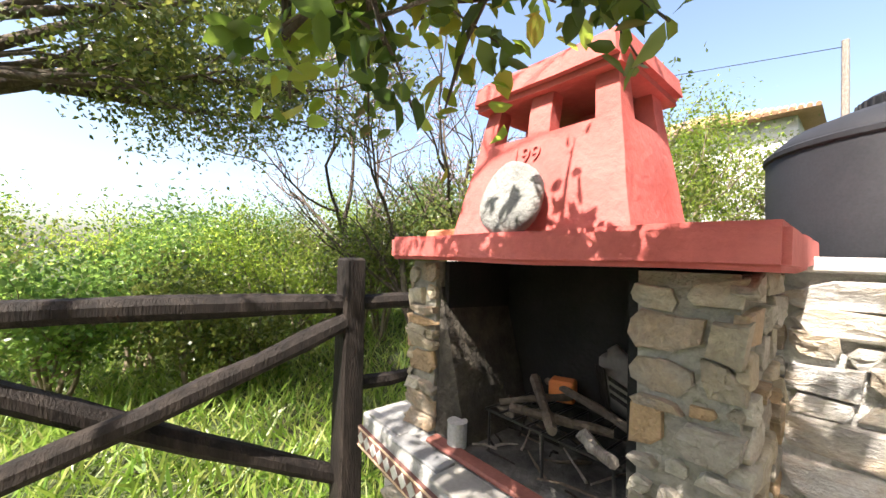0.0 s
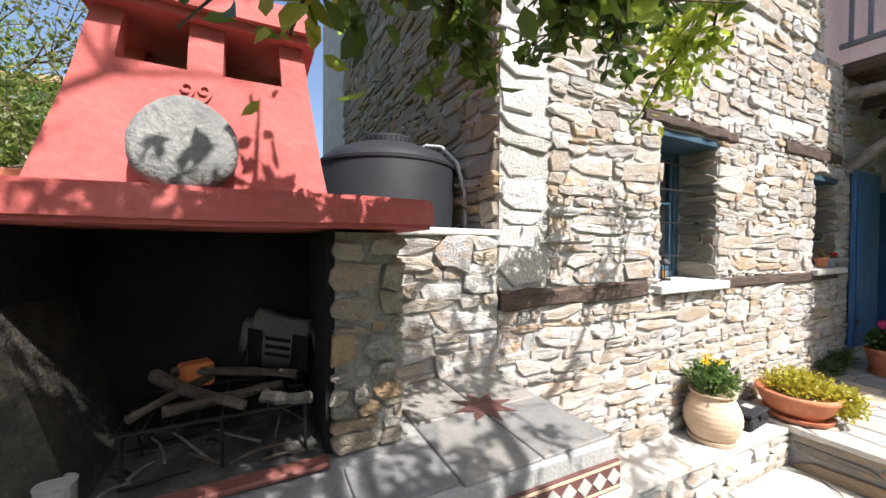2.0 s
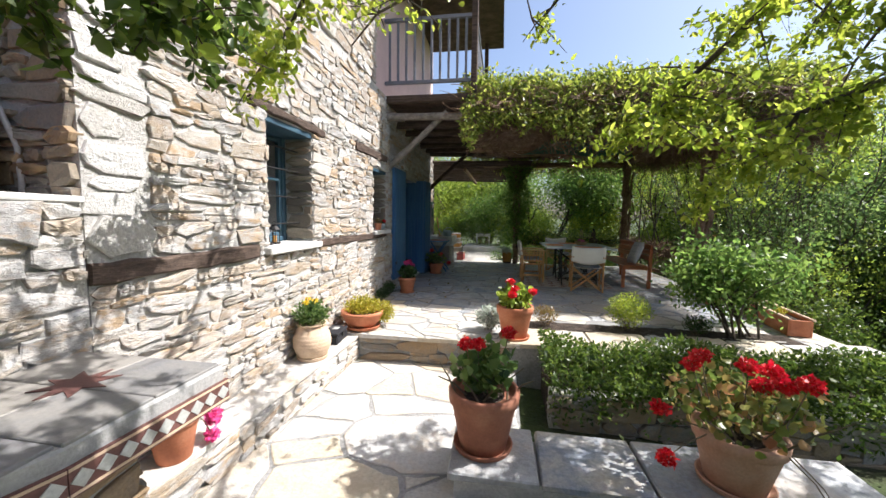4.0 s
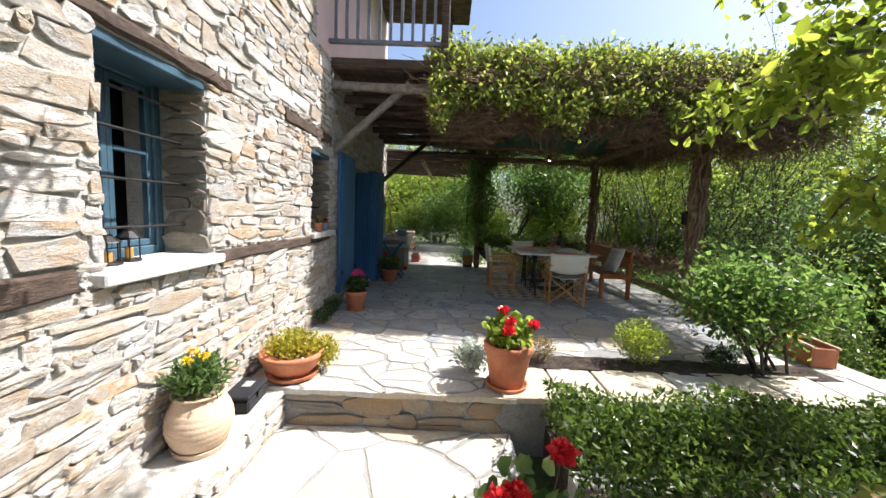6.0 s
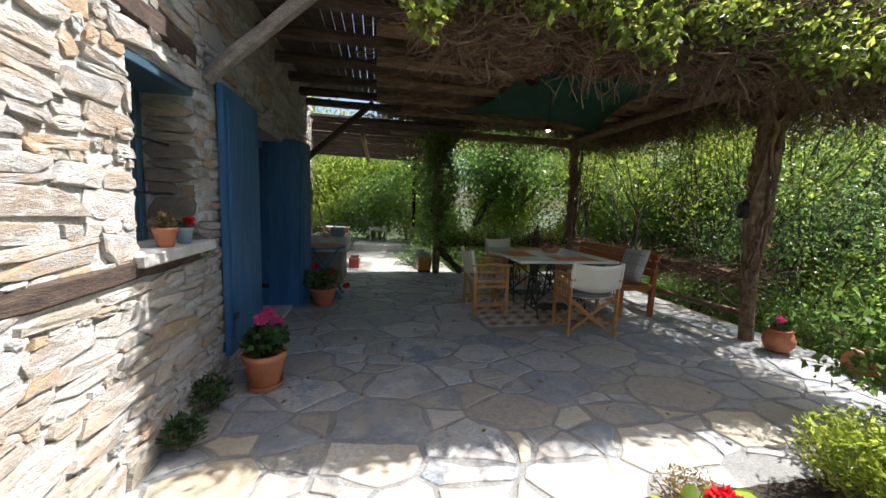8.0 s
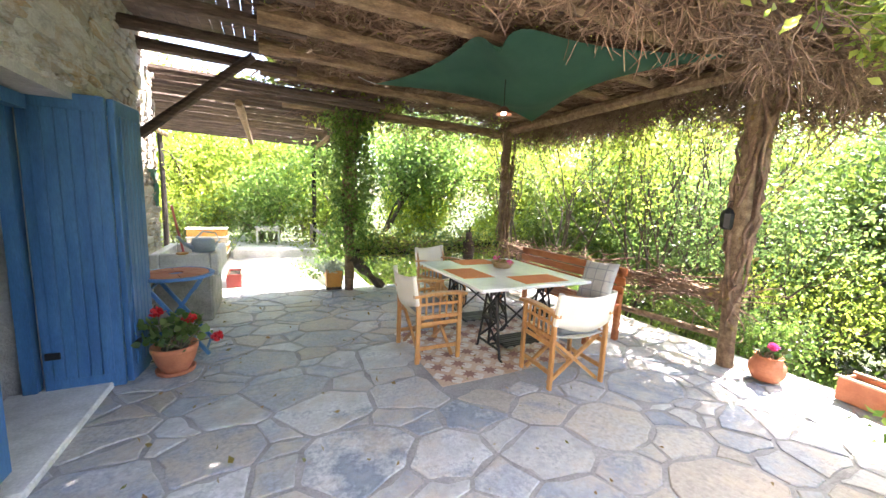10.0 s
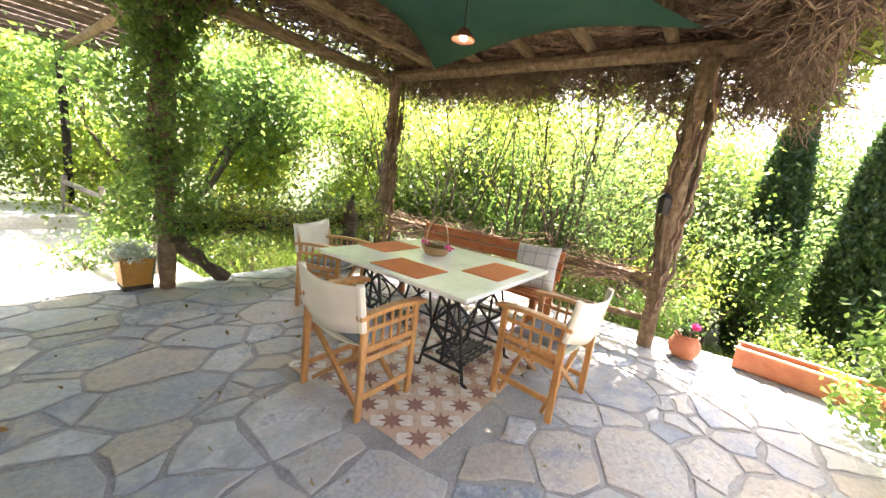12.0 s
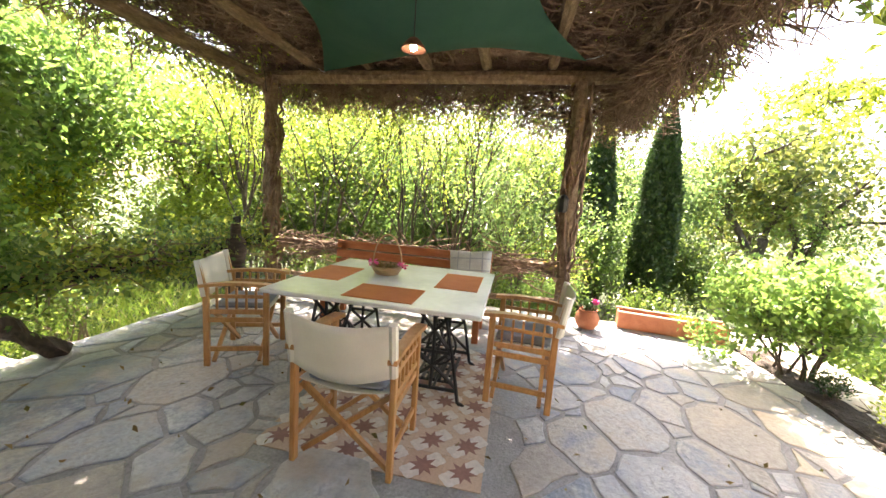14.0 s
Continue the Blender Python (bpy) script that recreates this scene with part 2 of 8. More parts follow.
GREYPIPE = mottled("grey_hose", [(0.35, 0.36, 0.38), (0.5, 0.5, 0.52)], 8, 90, 0.5, 0.1)
PINE = mottled("varnished_pine", [(0.42, 0.19, 0.058), (0.52, 0.26, 0.09), (0.60, 0.335, 0.14)], 5, 30, 0.38, 0.25, 0.003, stretch=(6, 6, 1), coords="Object", grain=0.25)
BENCHWOOD = mottled("orange_stained_wood", [(0.33, 0.085, 0.022), (0.43, 0.125, 0.035), (0.52, 0.18, 0.06)], 5, 30, 0.4, 0.25, 0.003, stretch=(6, 1, 6), grain=0.25)
CANVAS = mottled("cream_canvas", [(0.72, 0.68, 0.58), (0.80, 0.76, 0.67)], 5, 260, 0.9, 0.35, 0.002, grain=0.1)
CUSHION = mottled("blue_grey_cushion", [(0.27, 0.30, 0.36), (0.36, 0.39, 0.44)], 8, 200, 0.9, 0.3, 0.002)
CHECK = mottled("pale_check_cloth", [(0.50, 0.49, 0.46), (0.62, 0.61, 0.58)], 10, 160, 0.9, 0.3, 0.002)
MARBLE = mottled("white_marble", [(0.62, 0.62, 0.61), (0.72, 0.72, 0.70), (0.78, 0.78, 0.77)], 2.5, 18, 0.22, 0.03, 0.002, grain=0.08)
OLDMARBLE = mottled("weathered_marble", [(0.50, 0.49, 0.46), (0.62, 0.61, 0.58), (0.70, 0.69, 0.66)], 5, 60, 0.8, 0.4, 0.006)
ORANGE = mottled("orange_mat", [(0.56, 0.165, 0.045), (0.63, 0.20, 0.06)], 12, 300, 0.85, 0.4, 0.002, grain=0.15)
WICKER = mottled("wicker", [(0.38, 0.24, 0.12), (0.52, 0.36, 0.20)], 10, 140, 0.7, 0.6, 0.004, stretch=(1, 1, 3))
NET = mottled("green_shade_net", [(0.045, 0.15, 0.105), (0.065, 0.185, 0.13)], 3, 400, 0.9, 0.2, 0.002)
COPPER = mottled("rusty_shade", [(0.14, 0.055, 0.035), (0.22, 0.10, 0.065)], 8, 70, 0.6, 0.3, 0.003, metal=0.3)
ROOFTILE = pieces("roof_tile", [(0.45, 0.24, 0.13), (0.52, 0.32, 0.19), (0.38, 0.22, 0.13), (0.55, 0.39, 0.26)], True, bump=0.3)
WHITEWASH = mottled("whitewashed_stone", [(0.60, 0.59, 0.56), (0.72, 0.71, 0.68), (0.80, 0.79, 0.77)], 4, 22, 0.9, 0.9, 0.03, stretch=(1, 1, 2.2))
GREENPAINT = mottled("green_paint", [(0.03, 0.20, 0.13), (0.05, 0.26, 0.17)], 6, 60, 0.6, 0.2)
OCHRE = mottled("ochre_paint", [(0.52, 0.24, 0.04), (0.60, 0.30, 0.07)], 6, 60, 0.65, 0.2)
LEAF_BIG = leafy("broad_leaf", [(0.055, 0.12, 0.028), (0.09, 0.17, 0.036), (0.125, 0.21, 0.044), (0.17, 0.25, 0.06)], through_light=0.62)
LEAF_FRESH = leafy("fresh_leaf", [(0.10, 0.165, 0.024), (0.145, 0.22, 0.03), (0.20, 0.275, 0.04), (0.26, 0.32, 0.055)], through_light=0.68)
LEAF_DEEP = leafy("deep_leaf", [(0.03, 0.06, 0.012), (0.05, 0.095, 0.016), (0.085, 0.14, 0.022), (0.14, 0.20, 0.035)], through_light=0.45)
LEAF_OLIVE = leafy("olive_leaf", [(0.05, 0.085, 0.018), (0.09, 0.125, 0.025), (0.14, 0.17, 0.035), (0.19, 0.20, 0.05)])
LEAF_WOOD = leafy("wood_leaf", [(0.04, 0.085, 0.026), (0.07, 0.13, 0.036), (0.11, 0.18, 0.05), (0.17, 0.24, 0.075)], through_light=0.6)
LEAF_LIME = leafy("lime_leaf", [(0.105, 0.165, 0.02), (0.165, 0.23, 0.025), (0.235, 0.295, 0.034), (0.30, 0.345, 0.055)], through_light=0.68)
LEAF_VINE = leafy("vine_leaf", [(0.08, 0.125, 0.024), (0.15, 0.21, 0.034), (0.24, 0.29, 0.05), (0.33, 0.35, 0.085)], through_light=0.62)
LEAF_DARK = leafy("dark_leaf", [(0.018, 0.05, 0.012), (0.03, 0.075, 0.015), (0.05, 0.10, 0.02)], through_light=0.3)
LEAF_CYPRESS = leafy("cypress_leaf", [(0.02, 0.05, 0.015), (0.035, 0.075, 0.02), (0.055, 0.10, 0.025)], through_light=0.25)
LEAF_DRY = leafy("dry_leaf", [(0.20, 0.13, 0.04), (0.16, 0.14, 0.04), (0.26, 0.16, 0.06), (0.10, 0.12, 0.03)])
LEAF_SILVER = leafy("silver_leaf", [(0.28, 0.33, 0.27), (0.38, 0.43, 0.36), (0.46, 0.50, 0.44)], through_light=0.2)
LEAF_MIXED = leafy("geranium_leaf", [(0.09, 0.15, 0.03), (0.16, 0.21, 0.045), (0.26, 0.24, 0.07), (0.36, 0.17, 0.08)], through_light=0.4)
LEAF_YELLOW = leafy("yellow_leaf", [(0.24, 0.25, 0.025), (0.33, 0.31, 0.03), (0.42, 0.36, 0.05)], through_light=0.4)
GRASS = leafy("grass_blade", [(0.08, 0.16, 0.022), (0.13, 0.22, 0.03), (0.20, 0.28, 0.05), (0.28, 0.29, 0.10)], through_light=0.4)
PETAL_RED = leafy("red_petal", [(0.50, 0.008, 0.008), (0.62, 0.015, 0.012), (0.70, 0.03, 0.025)], through_light=0.25)
PETAL_PINK = leafy("pink_petal", [(0.60, 0.05, 0.22), (0.72, 0.12, 0.32)], through_light=0.25)
PETAL_YELLOW = leafy("yellow_petal", [(0.75, 0.52, 0.02), (0.80, 0.60, 0.03)], through_light=0.25)
BLOSSOM = leafy("faded_blossom", [(0.33, 0.22, 0.27), (0.42, 0.30, 0.34), (0.26, 0.17, 0.16)], through_light=0.3)


# ---- mesh helpers ----
def mesh_ob(name, me, mat, parent=None, label=""):
    me.materials.append(mat)
    ob = new(name, me)
    if parent is not None:
        ob.parent = parent
    if label:
        ob["label"] = label
    return ob


def part(name, bm, mat, parent=None, label="", smooth=False):
    me = bpy.data.meshes.new(name)
    bmesh.ops.recalc_face_normals(bm, faces=bm.faces)
    if smooth:
        for f in bm.faces:
            f.smooth = True
    bm.to_mesh(me)
    bm.free()
    return mesh_ob(name, me, mat, parent, label)


def thing(name, label, category, group="", kind="", at=(0, 0, 0), turn=0):
    ob = new(name)
    ob.matrix_basis = pose(*at, 0, 0, turn)
    return tagged(ob, label, category, group, kind)


def setting(ob, label, category):
    return tagged(ob, label, category, kind="structure")


def array_mesh(name, verts, faces, smooth=False):
    """A mesh from numpy arrays: verts (n, 3), faces (m, k)."""
    verts, faces = np.asarray(verts, np.float32), np.asarray(faces, np.int32)
    me = bpy.data.meshes.new(name)
    m, k = faces.shape
    me.vertices.add(len(verts))
    me.vertices.foreach_set("co", verts.ravel())
    me.loops.add(m * k)
    me.loops.foreach_set("vertex_index", faces.ravel())
    me.polygons.add(m)
    me.polygons.foreach_set("loop_start", np.arange(0, m * k, k, dtype=np.int32))
    if smooth:
        me.polygons.foreach_set("use_smooth", np.ones(m, bool))
    me.update(calc_edges=True)
    me.validate()
    return me


def slab(bm, x0, x1, y0, y1, z0, z1, bevel=0.0, wobble=0.0, rng=random):
    """Adds a box, bevelled and slightly uneven if asked."""
    vs = [bm.verts.new((x, y, z)) for x in (x0, x1) for y in (y0, y1) for z in (z0, z1)]
    fs = [bm.faces.new([vs[i] for i in q]) for q in ((0, 1, 3, 2), (4, 6, 7, 5), (0, 4, 5, 1), (2, 3, 7, 6), (0, 2, 6, 4), (1, 5, 7, 3))]
    if wobble:
        for v in vs:
            v.co += Vector([rng.uniform(-wobble, wobble) for _ in range(3)])
    if bevel:
        es = list({e for f in fs for e in f.edges})
        bmesh.ops.bevel(bm, geom=es, offset=bevel, segments=1, affect="EDGES")
    return bm


def block(x0, x1, y0, y1, z0, z1, bevel=0.0, wobble=0.0):
    return slab(bmesh.new(), x0, x1, y0, y1, z0, z1, bevel, wobble)


def tube_arrays(pts, radii, sides=8, rough=0.0, rng=None, square=False):
    """Rings along a line of points, closed at both ends by narrowing caps."""
    pts = [Vector(p) for p in pts]
    n = len(pts)
    verts, faces = [], []
    up = Vector((0, 0, 1))
    d0 = (pts[-1] - pts[0]).normalized()
    ref = up if abs(d0.z) < 0.9 else Vector((1, 0, 0))
    for i, p in enumerate(pts):
        d = (pts[min(i + 1, n - 1)] - pts[max(i - 1, 0)]).normalized()
        a = d.cross(ref).normalized()
        b = d.cross(a)
        r = radii[i] if hasattr(radii, "__len__") else radii
        for k in range(sides):
            t = 2 * math.pi * (k + (0.5 if square else 0)) / sides
            q = r * (1 + (rng.uniform(-rough, rough) if rough else 0))
            if square:
                q = r * 1.414
            verts.append(p + a * math.cos(t) * q + b * math.sin(t) * q)
    for i in range(n - 1):
        for k in range(sides):
            k2 = (k + 1) % sides
            faces.append((i * sides + k, i * sides + k2, (i + 1) * sides + k2, (i + 1) * sides + k))
    for base, c in ((0, pts[0]), ((n - 1) * sides, pts[-1])):
        ci = len(verts)
        verts.append(c)
        for k in range(sides):
            faces.append((base + k, base + (k + 1) % sides, ci, ci))
    return verts, faces


def add_tube(bm, pts, radii, sides=8, rough=0.0, rng=random, square=False):
    vs, fs = tube_arrays(pts, radii, sides, rough, rng, square)
    bv = [bm.verts.new(v) for v in vs]
    for f in fs:
        ids = list(dict.fromkeys(f))
        try:
            bm.faces.new([bv[i] for i in ids])
        except ValueError:
            pass
    return bm


def pole(p0, p1, r0, r1, sides=8, bend=0.02, rough=0.08, steps=6, seed=0, square=False):
    """A hewn or grown pole from p0 to p1, a little crooked."""
    rng = random.Random(seed)
    p0, p1 = Vector(p0), Vector(p1)
    pts, rad = [], []
    sway = Vector([rng.uniform(-bend, bend) for _ in range(3)])
    for i in range(steps + 1):
        t = i / steps
        w = math.sin(math.pi * t) * bend * 0.18
        pts.append(p0.lerp(p1, t) + sway * math.sin(math.pi * t) + Vector((rng.uniform(-w, w), rng.uniform(-w, w), rng.uniform(-w, w))))
        rad.append((r0 + (r1 - r0) * t) * (1 + rng.uniform(-rough, rough)))
    return add_tube(bmesh.new(), pts, rad, sides, rough, rng, square)


def lathe(profile, steps=28, wave=0.0):
    """A turned body from (radius, height) pairs."""
    bm = bmesh.new()
    rings = []
    for r, z in profile:
        rings.append([bm.verts.new((r * math.cos(2 * math.pi * k / steps), r * math.sin(2 * math.pi * k / steps), z + wave * math.sin(5 * k + 30 * z))) for k in range(steps)])
    for a, b in zip(rings, rings[1:]):
        for k in range(steps):
            bm.faces.new((a[k], a[(k + 1) % steps], b[(k + 1) % steps], b[k]))
    for ring in (rings[0], rings[-1]):
        bm.faces.new(ring)
    return bm


def leaf_mesh(name, pts, size, rng, droop=0.3, narrow=0.5, outward=None, upright=0.0):
    """Folded leaves at the points: four corners each, turned at random."""
    n = len(pts)
    pts = np.asarray(pts, float).reshape(-1, 3)
    d = rng.normal(size=(n, 3))
    d[:, 2] = d[:, 2] * (1 - upright) - droop + upright
    if outward is not None:
        d += outward
    d /= np.linalg.norm(d, axis=1)[:, None]
    s = np.cross(d, rng.normal(size=(n, 3)))
    s /= np.linalg.norm(s, axis=1)[:, None] + 1e-9
    u = np.cross(s, d)
    L = size * rng.uniform(0.6, 1.3, n)[:, None]
    W = L * narrow * rng.uniform(0.75, 1.2, n)[:, None]
    v = np.empty((n, 4, 3))
    v[:, 0] = pts
    v[:, 1] = pts + d * L * 0.5 + s * W * 0.5 + u * W * 0.18
    v[:, 2] = pts + d * L - u * L * 0.12
    v[:, 3] = pts + d * L * 0.5 - s * W * 0.5 + u * W * 0.18
    f = np.arange(n * 4).reshape(n, 4)
    return array_mesh(name, v.reshape(-1, 3), f)


def broad_leaf_mesh(name, pts, size, rng, droop=0.3, narrow=0.55):
    """Rounder leaves for boughs and pots close by: six corners each, folded along the midrib."""
    n = len(pts)
    pts = np.asarray(pts, float).reshape(-1, 3)
    d = rng.normal(size=(n, 3))
    d[:, 2] -= droop
    d /= np.linalg.norm(d, axis=1)[:, None]
    s = np.cross(d, rng.normal(size=(n, 3)))
    s /= np.linalg.norm(s, axis=1)[:, None] + 1e-9
    u = np.cross(s, d)
    L = size * rng.uniform(0.6, 1.3, n)[:, None]
    W = L * narrow * rng.uniform(0.8, 1.2, n)[:, None]
    v = np.empty((n, 6, 3))
    v[:, 0] = pts
    v[:, 1] = pts + d * L * 0.26 + s * W * 0.44 + u * W * 0.14
    v[:, 2] = pts + d * L * 0.66 + s * W * 0.40 + u * W * 0.12
    v[:, 3] = pts + d * L - u * L * 0.10
    v[:, 4] = pts + d * L * 0.66 - s * W * 0.40 + u * W * 0.12
    v[:, 5] = pts + d * L * 0.26 - s * W * 0.44 + u * W * 0.14
    k = np.arange(n)[:, None] * 6
    f = np.concatenate([k + np.array([[0, 1, 2, 3]]), k + np.array([[0, 3, 4, 5]])])
    return array_mesh(name, v.reshape(-1, 3), f)


def bunch_mesh(name, tubes, sides=5):
    """Many thin branches, joined."""
    V, F = [], []
    for pts, rad in tubes:
        vs, fs = tube_arrays(pts, rad, sides)
        o = len(V)
        V += [tuple(v) for v in vs]
        F += [tuple(i + o for i in f) for f in fs if f[2] != f[3]]
    return array_mesh(name, np.array(V), np.array(F), True)


# ---- stone walls ----
def stone_shapes(count, seed):
    """Unit split stones: width and height 1 across, front towards +z, with broken edges and a faceted face."""
    rng = random.Random(seed)
    out = []
    for _ in range(count):
        ring = []
        wedge, skew = rng.uniform(-0.5, 0.5), rng.uniform(-0.25, 0.25)
        for cx, cy in ((-0.5, -0.5), (0.5, -0.5), (0.5, 0.5), (-0.5, 0.5)):
            if rng.random() < 0.6:
                a, b = rng.uniform(0.1, 0.4), rng.uniform(0.2, 0.5)
                two = [(cx * (1 - 2 * a), cy), (cx, cy * (1 - 2 * b))]
                ring += two if (cx > 0) == (cy > 0) else two
                if cx * cy > 0:
                    ring[-2:] = [(cx, cy * (1 - 2 * b)), (cx * (1 - 2 * a), cy)]
            else:
                ring.append((cx * rng.uniform(0.93, 1.03), cy * rng.uniform(0.9, 1.04)))
            if cx * cy > 0 and rng.random() < 0.8:
                ring.append((rng.uniform(-0.25, 0.25), cy * rng.uniform(0.86, 1.06)))
        mid = sorted(ring, key=lambda p: math.atan2(p[1], p[0]))
        ring = [(x + skew * y, y * (1 + wedge * x)) for x, y in mid]
        k = len(ring)
        tx, ty = rng.uniform(-0.3, 0.3), rng.uniform(-0.25, 0.45)
        face = lambda x, y: 0.9 + tx * x + ty * y
        vs = [(x, y, -0.6) for x, y in ring] + [(x, y, face(x, y) - rng.uniform(0.08, 0.3)) for x, y in ring]
        vs += [(x * rng.uniform(0.92, 0.985), y * rng.uniform(0.84, 0.97), face(x, y) + rng.uniform(-0.08, 0.1)) for x, y in ring]
        vs += [(x * rng.uniform(0.35, 0.6), y * rng.uniform(0.35, 0.6), face(x, y) + rng.uniform(-0.1, 0.22)) for x, y in ring]
        vs.append((rng.uniform(-0.12, 0.12), rng.uniform(-0.12, 0.12), face(0, 0) + rng.uniform(-0.05, 0.2)))
        fs = []
        for o in (0, k, 2 * k):
            fs += [(o + i, o + (i + 1) % k, o + k + (i + 1) % k, o + k + i) for i in range(k)]
        fs += [(3 * k + i, 3 * k + (i + 1) % k, 4 * k) for i in range(k)]
        out.append((vs, fs))
    return out


SHAPES = stone_shapes(70, 5)


def shape_meshes(mat, name):
    made = []
    for vs, fs in SHAPES:
        me = bpy.data.meshes.new(name)
        me.from_pydata(vs, [], fs)
        me.materials.append(mat)
        made.append(me)
    return made


def rubble(u0, u1, v0, v1, seed, hmin=0.038, hmax=0.135, wmin=0.06, wmax=0.42, holes=(), gap=0.009):
    """Cells (u, v, width, height, turn) of a rubble wall in wavering courses, cut round the holes (ua, ub, va, vb)."""
    rng = random.Random(seed)
    edges = sorted({v1, *[e for h in holes for e in h[2:] if v0 < e < v1]})
    cells = []
    v = v0
    while v < v1 - 0.02:
        h = rng.uniform(hmin, hmax)
        for e in edges:
            if v + 0.02 < e < v + h + hmin:
                h = e - v
                break
        spans = [(u0, u1)]
        for a, b, c, d in holes:
            if c < v + h - 0.004 and d > v + 0.004:
                spans = [q for s, t in spans for q in ((s, min(t, a)), (max(s, b), t)) if q[1] - q[0] > 0.03]
        for s, t in spans:
            u = s
            while u < t - 0.02:
                w = min(wmax, max(wmin, rng.choice((1.0, 1.5, 2.0, 2.5, 3.1, 3.8, 4.8)) * rng.uniform(0.8, 1.2) * h))
                if t - u - w < wmin * 0.7:
                    w = t - u
                wave = 0.016 * math.sin(u * 2.1 + v * 1.7 + seed) + rng.uniform(-0.014, 0.014)
                parts = [(0.0, h)]
                if h > 0.085 and rng.random() < 0.4:
                    c = h * rng.uniform(0.36, 0.64)
                    parts = [(0.0, c), (c, h - c)]
                for dv, hh in parts:
                    cells.append((u + w / 2, v + dv + hh / 2 + wave, (w - gap) * rng.uniform(0.86, 1.03), (hh - gap * 0.8) * rng.uniform(0.8, 1.1), rng.uniform(-6, 6)))
                u += w
        v += h
    return cells


def wall_matrix(origin, along, up, out):
    return Matrix.Translation(origin) @ Matrix([[along[i], up[i], out[i], 0] for i in range(3)] + [[0, 0, 0, 1]])


def lay(parent, cells, m, mats, single, depth=0.03, seed=1, name="stone", rest="stonework"):
    """Lays cells as stones on the plane m: single(u, v) picks those that become pieces, the rest are joined."""
    rng = random.Random(seed)
    meshes = shape_meshes(mats[0], name)
    V, F, n = [], [], 0
    for u, v, w, h, turn in cells:
        d = depth * rng.uniform(0.5, 1.25)
        loc = m @ Matrix.Translation((u, v, 0)) @ pose(0, 0, 0, rng.uniform(-3, 3), rng.uniform(-3, 3), turn) @ Matrix.Diagonal((w * 1.06, h * 1.08, d, 1))
        i = rng.randrange(len(SHAPES))
        if single(u, v) and n < 300:
            n += 1
            ob = new(name, meshes[i])
            ob.parent = parent
            ob.matrix_basis = loc
        else:
            vs, fs = SHAPES[i]
            o = len(V)
            V += [tuple(loc @ Vector(p)) for p in vs]
            F += [tuple(q + o for q in (f if len(f) == 4 else (*f, f[2]))) for f in fs]
    if V:
        me = bpy.data.meshes.new(rest)
        me.from_pydata(V, [], [tuple(dict.fromkeys(f)) for f in F])
        ob = mesh_ob(rest, me, mats[1], parent)
        ob["kind"] = "stuff"


def flags(poly_ok, x0, x1, y0, y1, count, seed, size_spread=0.5):
    """Crazy paving: weighted cells cut from the plane, each a list of corners."""
    rng = np.random.default_rng(seed)
    pts = []
    x0, x1 = x0 / 1.28, x1 / 1.28
    want = math.sqrt((x1 - x0) * (y1 - y0) / count)
    tries = 0
    while len(pts) < count and tries < count * 60:
        tries += 1
        p = (rng.uniform(x0 - 0.2, x1 + 0.2), rng.uniform(y0 - 0.2, y1 + 0.2), want * (rng.uniform(0.95, 1.6) if len(pts) < count * 0.24 else rng.uniform(0.22, 0.75)))
        if all((p[0] - q[0]) ** 2 + (p[1] - q[1]) ** 2 > (0.5 * (p[2] + q[2])) ** 2 * 1.05 for q in pts):
            pts.append(p)
    out = []
    P = np.array(pts)
    for i, (px, py, pw) in enumerate(pts):
        poly = [(px - 1, py - 1), (px + 1, py - 1), (px + 1, py + 1), (px - 1, py + 1)]
        near = np.argsort((P[:, 0] - px) ** 2 + (P[:, 1] - py) ** 2)[1:22]
        for j in near:
            qx, qy, qw = P[j]
            dx, dy = qx - px, qy - py
            dd = dx * dx + dy * dy
            t = 0.5 + (pw * pw - qw * qw) * 0.25 / dd
            cx, cy = px + dx * t, py + dy * t
            new_poly = []
            for k in range(len(poly)):
                a, b = poly[k], poly[(k + 1) % len(poly)]
                fa = (a[0] - cx) * dx + (a[1] - cy) * dy
                fb = (b[0] - cx) * dx + (b[1] - cy) * dy
                if fa <= 0:
                    new_poly.append(a)
                if fa * fb < 0:
                    s = fa / (fa - fb)
                    new_poly.append((a[0] + (b[0] - a[0]) * s, a[1] + (b[1] - a[1]) * s))
            poly = new_poly
            if len(poly) < 3:
                break
        if len(poly) < 3:
            continue
        poly = [(1.28 * min(max(x, x0), x1), min(max(y, y0), y1)) for x, y in poly]
        clean = []
        for p in poly:
            if not clean or math.dist(p, clean[-1]) > 0.025:
                clean.append(p)
        if len(clean) > 2 and math.dist(clean[0], clean[-1]) < 0.025:
            clean.pop()
        if len(clean) < 3:
            continue
        area = 0.5 * abs(sum(a[0] * b[1] - b[0] * a[1] for a, b in zip(clean, clean[1:] + clean[:1])))
        c = (sum(p[0] for p in clean) / len(clean), sum(p[1] for p in clean) / len(clean))
        if area > 0.006 and poly_ok(*c):
            out.append((c, clean))
    return out


